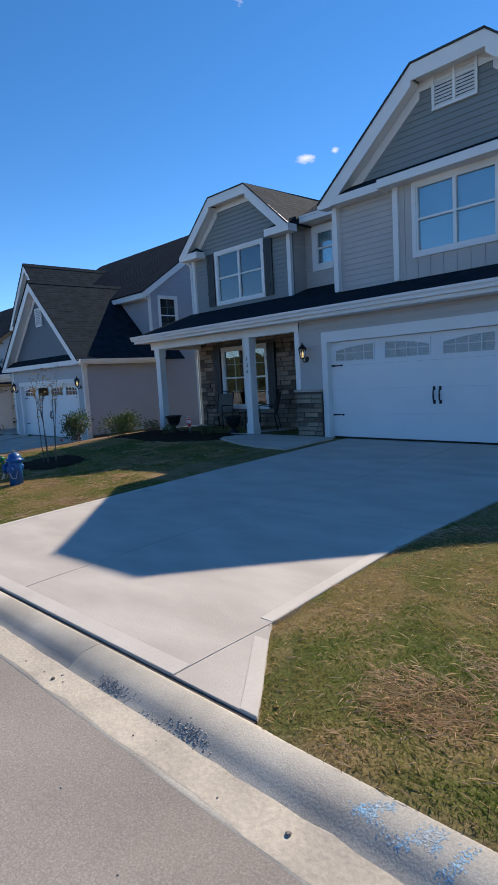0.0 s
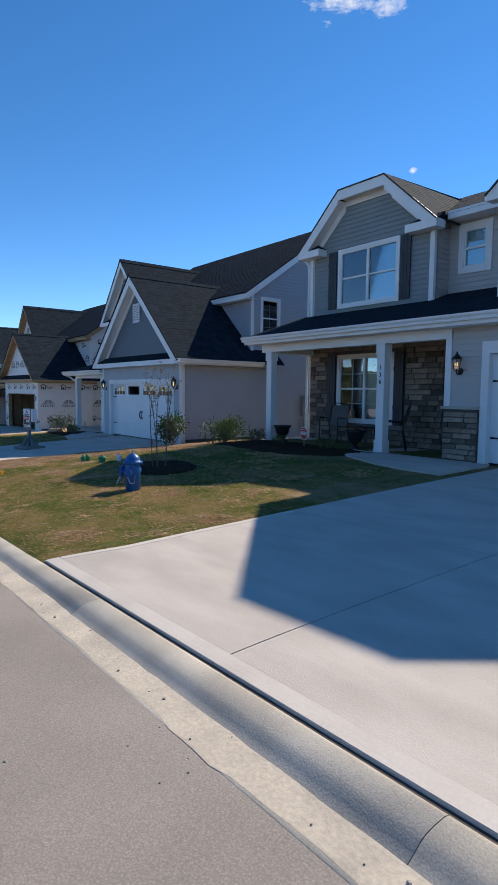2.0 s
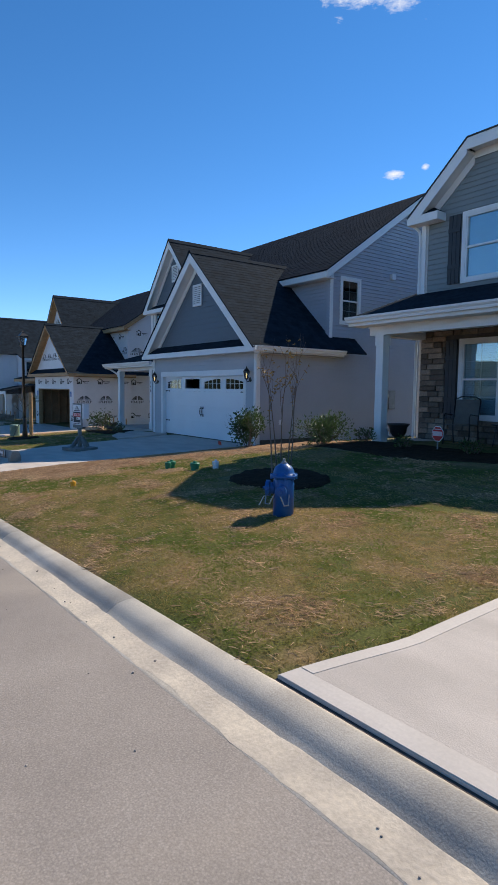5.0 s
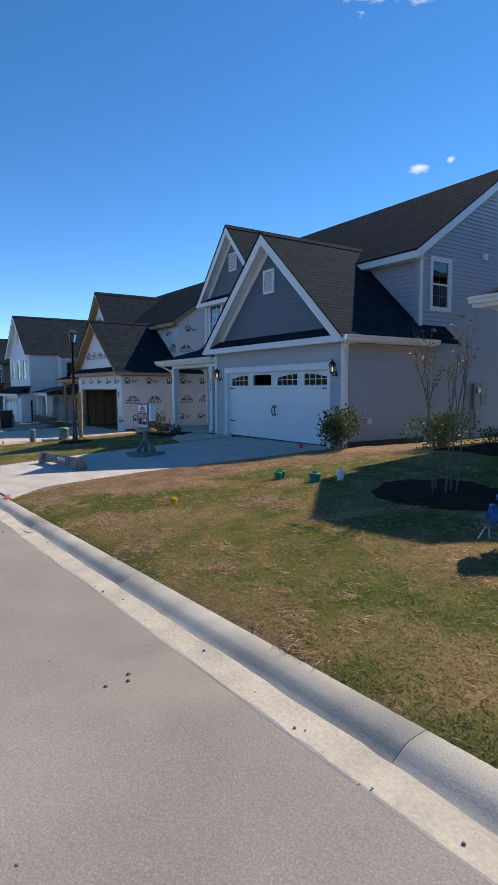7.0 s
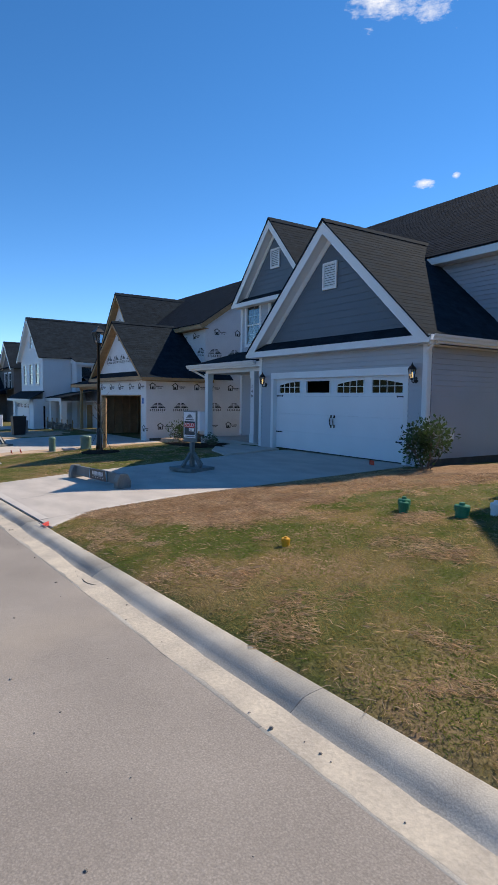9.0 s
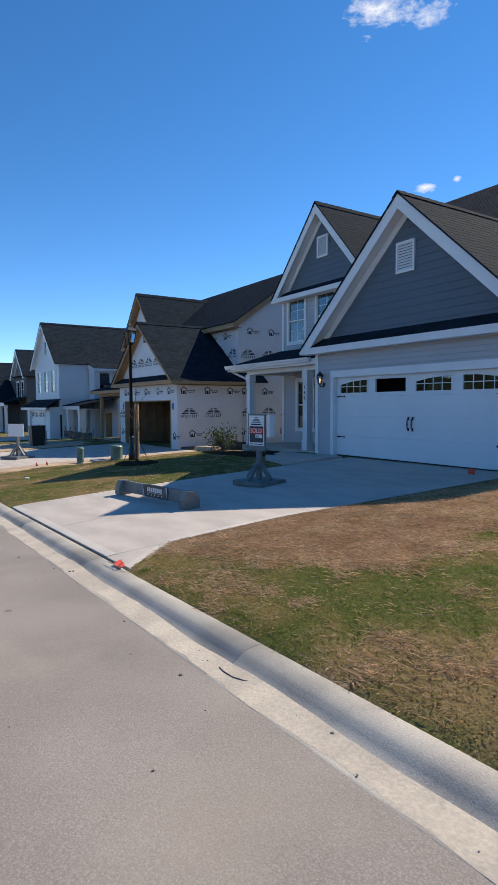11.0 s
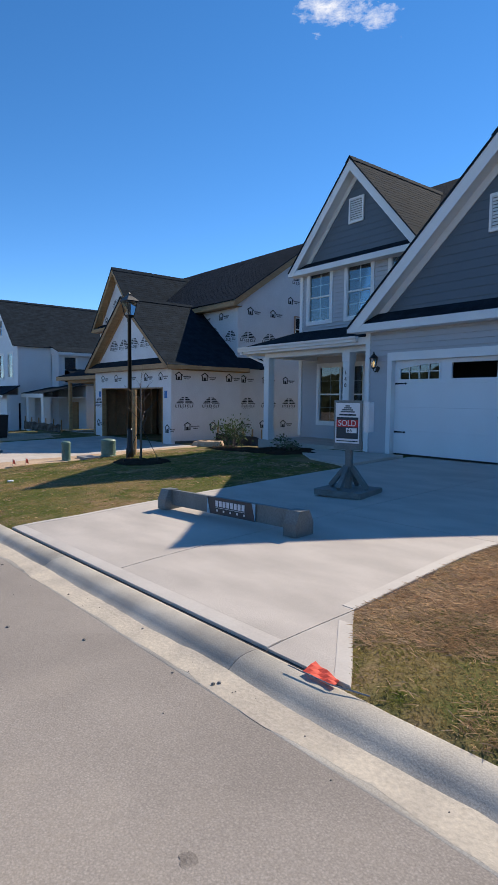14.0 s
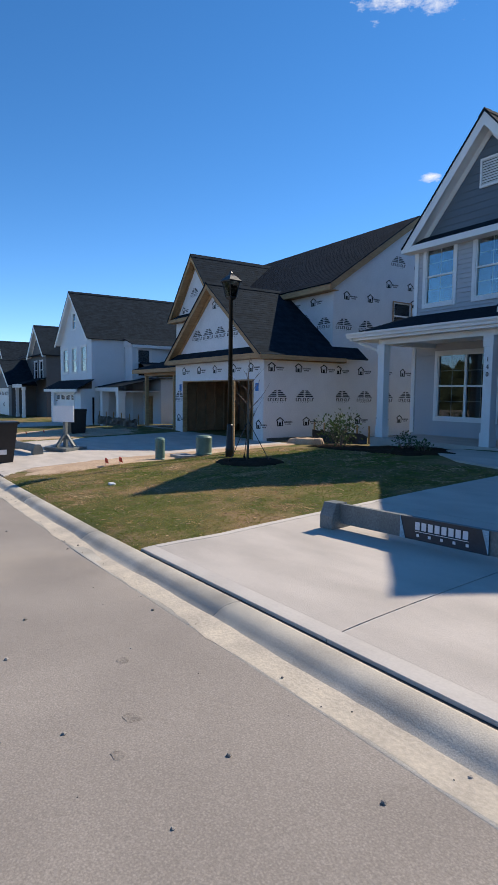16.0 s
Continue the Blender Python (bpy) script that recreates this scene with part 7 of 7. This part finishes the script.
# ---- grass ----
def straw_share(x, y):
    """How much of the turf is dry straw at a place."""
    n = noise.noise((x * 1.2, y * 1.2, 8)) + 0.6 * noise.noise((x * 4, y * 4, 3))
    share = min(max((n - 0.22) * 1.6, 0.03), 0.6)
    if -18.8 < x < -13:
        edge = float(np.interp(y, (1.9, 2.6, 3.3, 4.6, 5.8, 7.2, 8.4), (-18.0, -15.9, -15.2, -15.7, -15.9, -14.8, -13.9)))
        share = max(share, min(max((edge - x) / 0.8 + 0.9 * n, 0), 0.93))
    d = math.hypot((x + 1.3) / 1.3, y - 2.15)
    return max(share, min(max((0.34 - d) * 5 + 0.6 * n, 0), 0.85))


def grass(turf, straw, x0, x1, y0, y1, per_m2, seed, h):
    """Short matted blades, with flat dry stalks where the turf has died."""
    g = np.random.default_rng(seed)
    n = int((x1 - x0) * (y1 - y0) * per_m2)
    px, py, az = g.uniform(x0, x1, n), g.uniform(y0, y1, n), g.uniform(0, math.tau, n)
    ln, tl, wd, pick = g.uniform(0.4, 1.3, n) * h, g.uniform(0.35, 1.25, n), g.uniform(0.001, 0.0021, n), g.uniform(0, 1, n)
    for x, y, a, L, t, w, p in zip(px.tolist(), py.tolist(), az.tolist(), ln.tolist(), tl.tolist(), wd.tolist(), pick.tolist()):
        if in_paving(x, y, 0.0) or (-14.6 < x < -9.9 and y > 8.1) or (-11 < x < -7.3 and y > 7.9) or (-25.8 < x < -23 and y > 7.5) or (-13.0 < x < -11.2 and 4.7 < y < 6.0):
            continue
        dry = p < straw_share(x, y)
        if dry and in_paving(x, y, 0.035):
            continue
        z = lawn_z(x, y) - 0.002
        c, s = math.cos(a), math.sin(a)
        if dry:
            m, L, t, rise = straw, L * 2.3, 1.0, 0.22
            z += 0.004 + 0.012 * ((x * 53 + y * 29) % 1)
        else:
            m, rise = turf, max(1 - 0.6 * t, 0.25)
        k = len(m.v)
        m.v += [(x - s * w, y + c * w, z), (x + s * w, y - c * w, z), (x + c * L * t * 0.45 + s * w * 0.7, y + s * L * t * 0.45 - c * w * 0.7, z + L * 0.62 * rise), (x + c * L * t, y + s * L * t, z + L * rise * (0.95 if p > 0.3 else 0.55))]
        m.f += [(k, k + 1, k + 2), (k, k + 2, k + 3)]


turf, straw = Mesh(), Mesh()
for args in ((-18.6, -7.2, 1.62, 5.2, 8200, 1, 0.028), (-18.4, -8.2, 5.2, 8.9, 3000, 2, 0.032), (-2.9, 1.6, 1.62, 5.0, 8500, 3, 0.028), (-2.7, 1.6, 5.0, 9.4, 2000, 4, 0.032), (-30.0, -23.2, 1.62, 8.4, 2200, 5, 0.034)):
    grass(turf, straw, *args)
solid("grass", turf, BLADES, "short patchy dormant grass blades over the lawns", "grass", kind="stuff")
solid("dry_straw", straw, THATCH, "flat dry straw stalks among the turf", "straw", kind="stuff")

# ---- stone veneer pieces, last ----
def lay_stones(parent, x0, x1, y, z0, z1, holes, seed, step=0.105):
    """Ledge stones in courses, each its own piece on a few shared meshes."""
    r = random.Random(seed)
    shared = {}
    z = z0
    while z < z1 - 0.04:
        hgt = min(step, z1 - z)
        x = x0 - r.random() * 0.2
        while x < x1:
            w = r.choice((0.22, 0.3, 0.38, 0.46))
            a, b = max(x, x0), min(x + w, x1)
            x += w
            cut = [q for q in holes if q[2] < z + hgt / 2 < q[3] and q[0] < b and q[1] > a]
            for q in cut:
                if a < q[0]:
                    b = q[0]
                else:
                    a = q[1]
            if b - a < 0.05:
                continue
            key = (round(b - a, 2), round(hgt, 3), r.randrange(3))
            if key not in shared:
                ww, hh, v = key
                rr = random.Random(hash(key) % 9973)
                d = 0.03 + 0.012 * v
                k = 0.006
                back = [(k, 0, k), (ww - k, 0, k), (ww - k, 0, hh - k), (k, 0, hh - k)]
                mid = [(k, -d * 0.7, k), (ww - k, -d * 0.7, k), (ww - k, -d * 0.7, hh - k), (k, -d * 0.7, hh - k)]
                top = [(k + 0.012, -d - rr.uniform(-.006, .006), k + 0.01), (ww - k - 0.012, -d - rr.uniform(-.006, .006), k + 0.01), (ww - k - 0.012, -d - rr.uniform(-.006, .006), hh - k - 0.01), (k + 0.012, -d - rr.uniform(-.006, .006), hh - k - 0.01)]
                shared[key] = Mesh().rings([back, mid, top]).data("stone", STONES)
            o = new("stone", shared[key])
            base = parent["base"]
            o.parent = parent
            o.location = (a - base[0], y - base[1], z - base[2])
        z += hgt


lay_stones(STONE_WALL, -14.13, -8.95, 11.328, 0.1, 2.6, [(-13.45, -10.86, 0.56, 2.42), (-9.8, -8.75, 0.0, 2.25)], 31, 0.125)
pier = part("stone_pier", Mesh().box(-8.60, -7.90, 9.57, 9.615, 0.02, 1.10), MORTAR, HOUSE_A, "ledge-stone wainscot beside the garage door")
lay_stones(pier, -8.60, -7.90, 9.568, 0.05, 1.08, [], 32, 0.1)
part("stone_cap", Mesh().box(-8.64, -7.88, 9.50, 9.618, 1.10, 1.15), KERB, HOUSE_A)
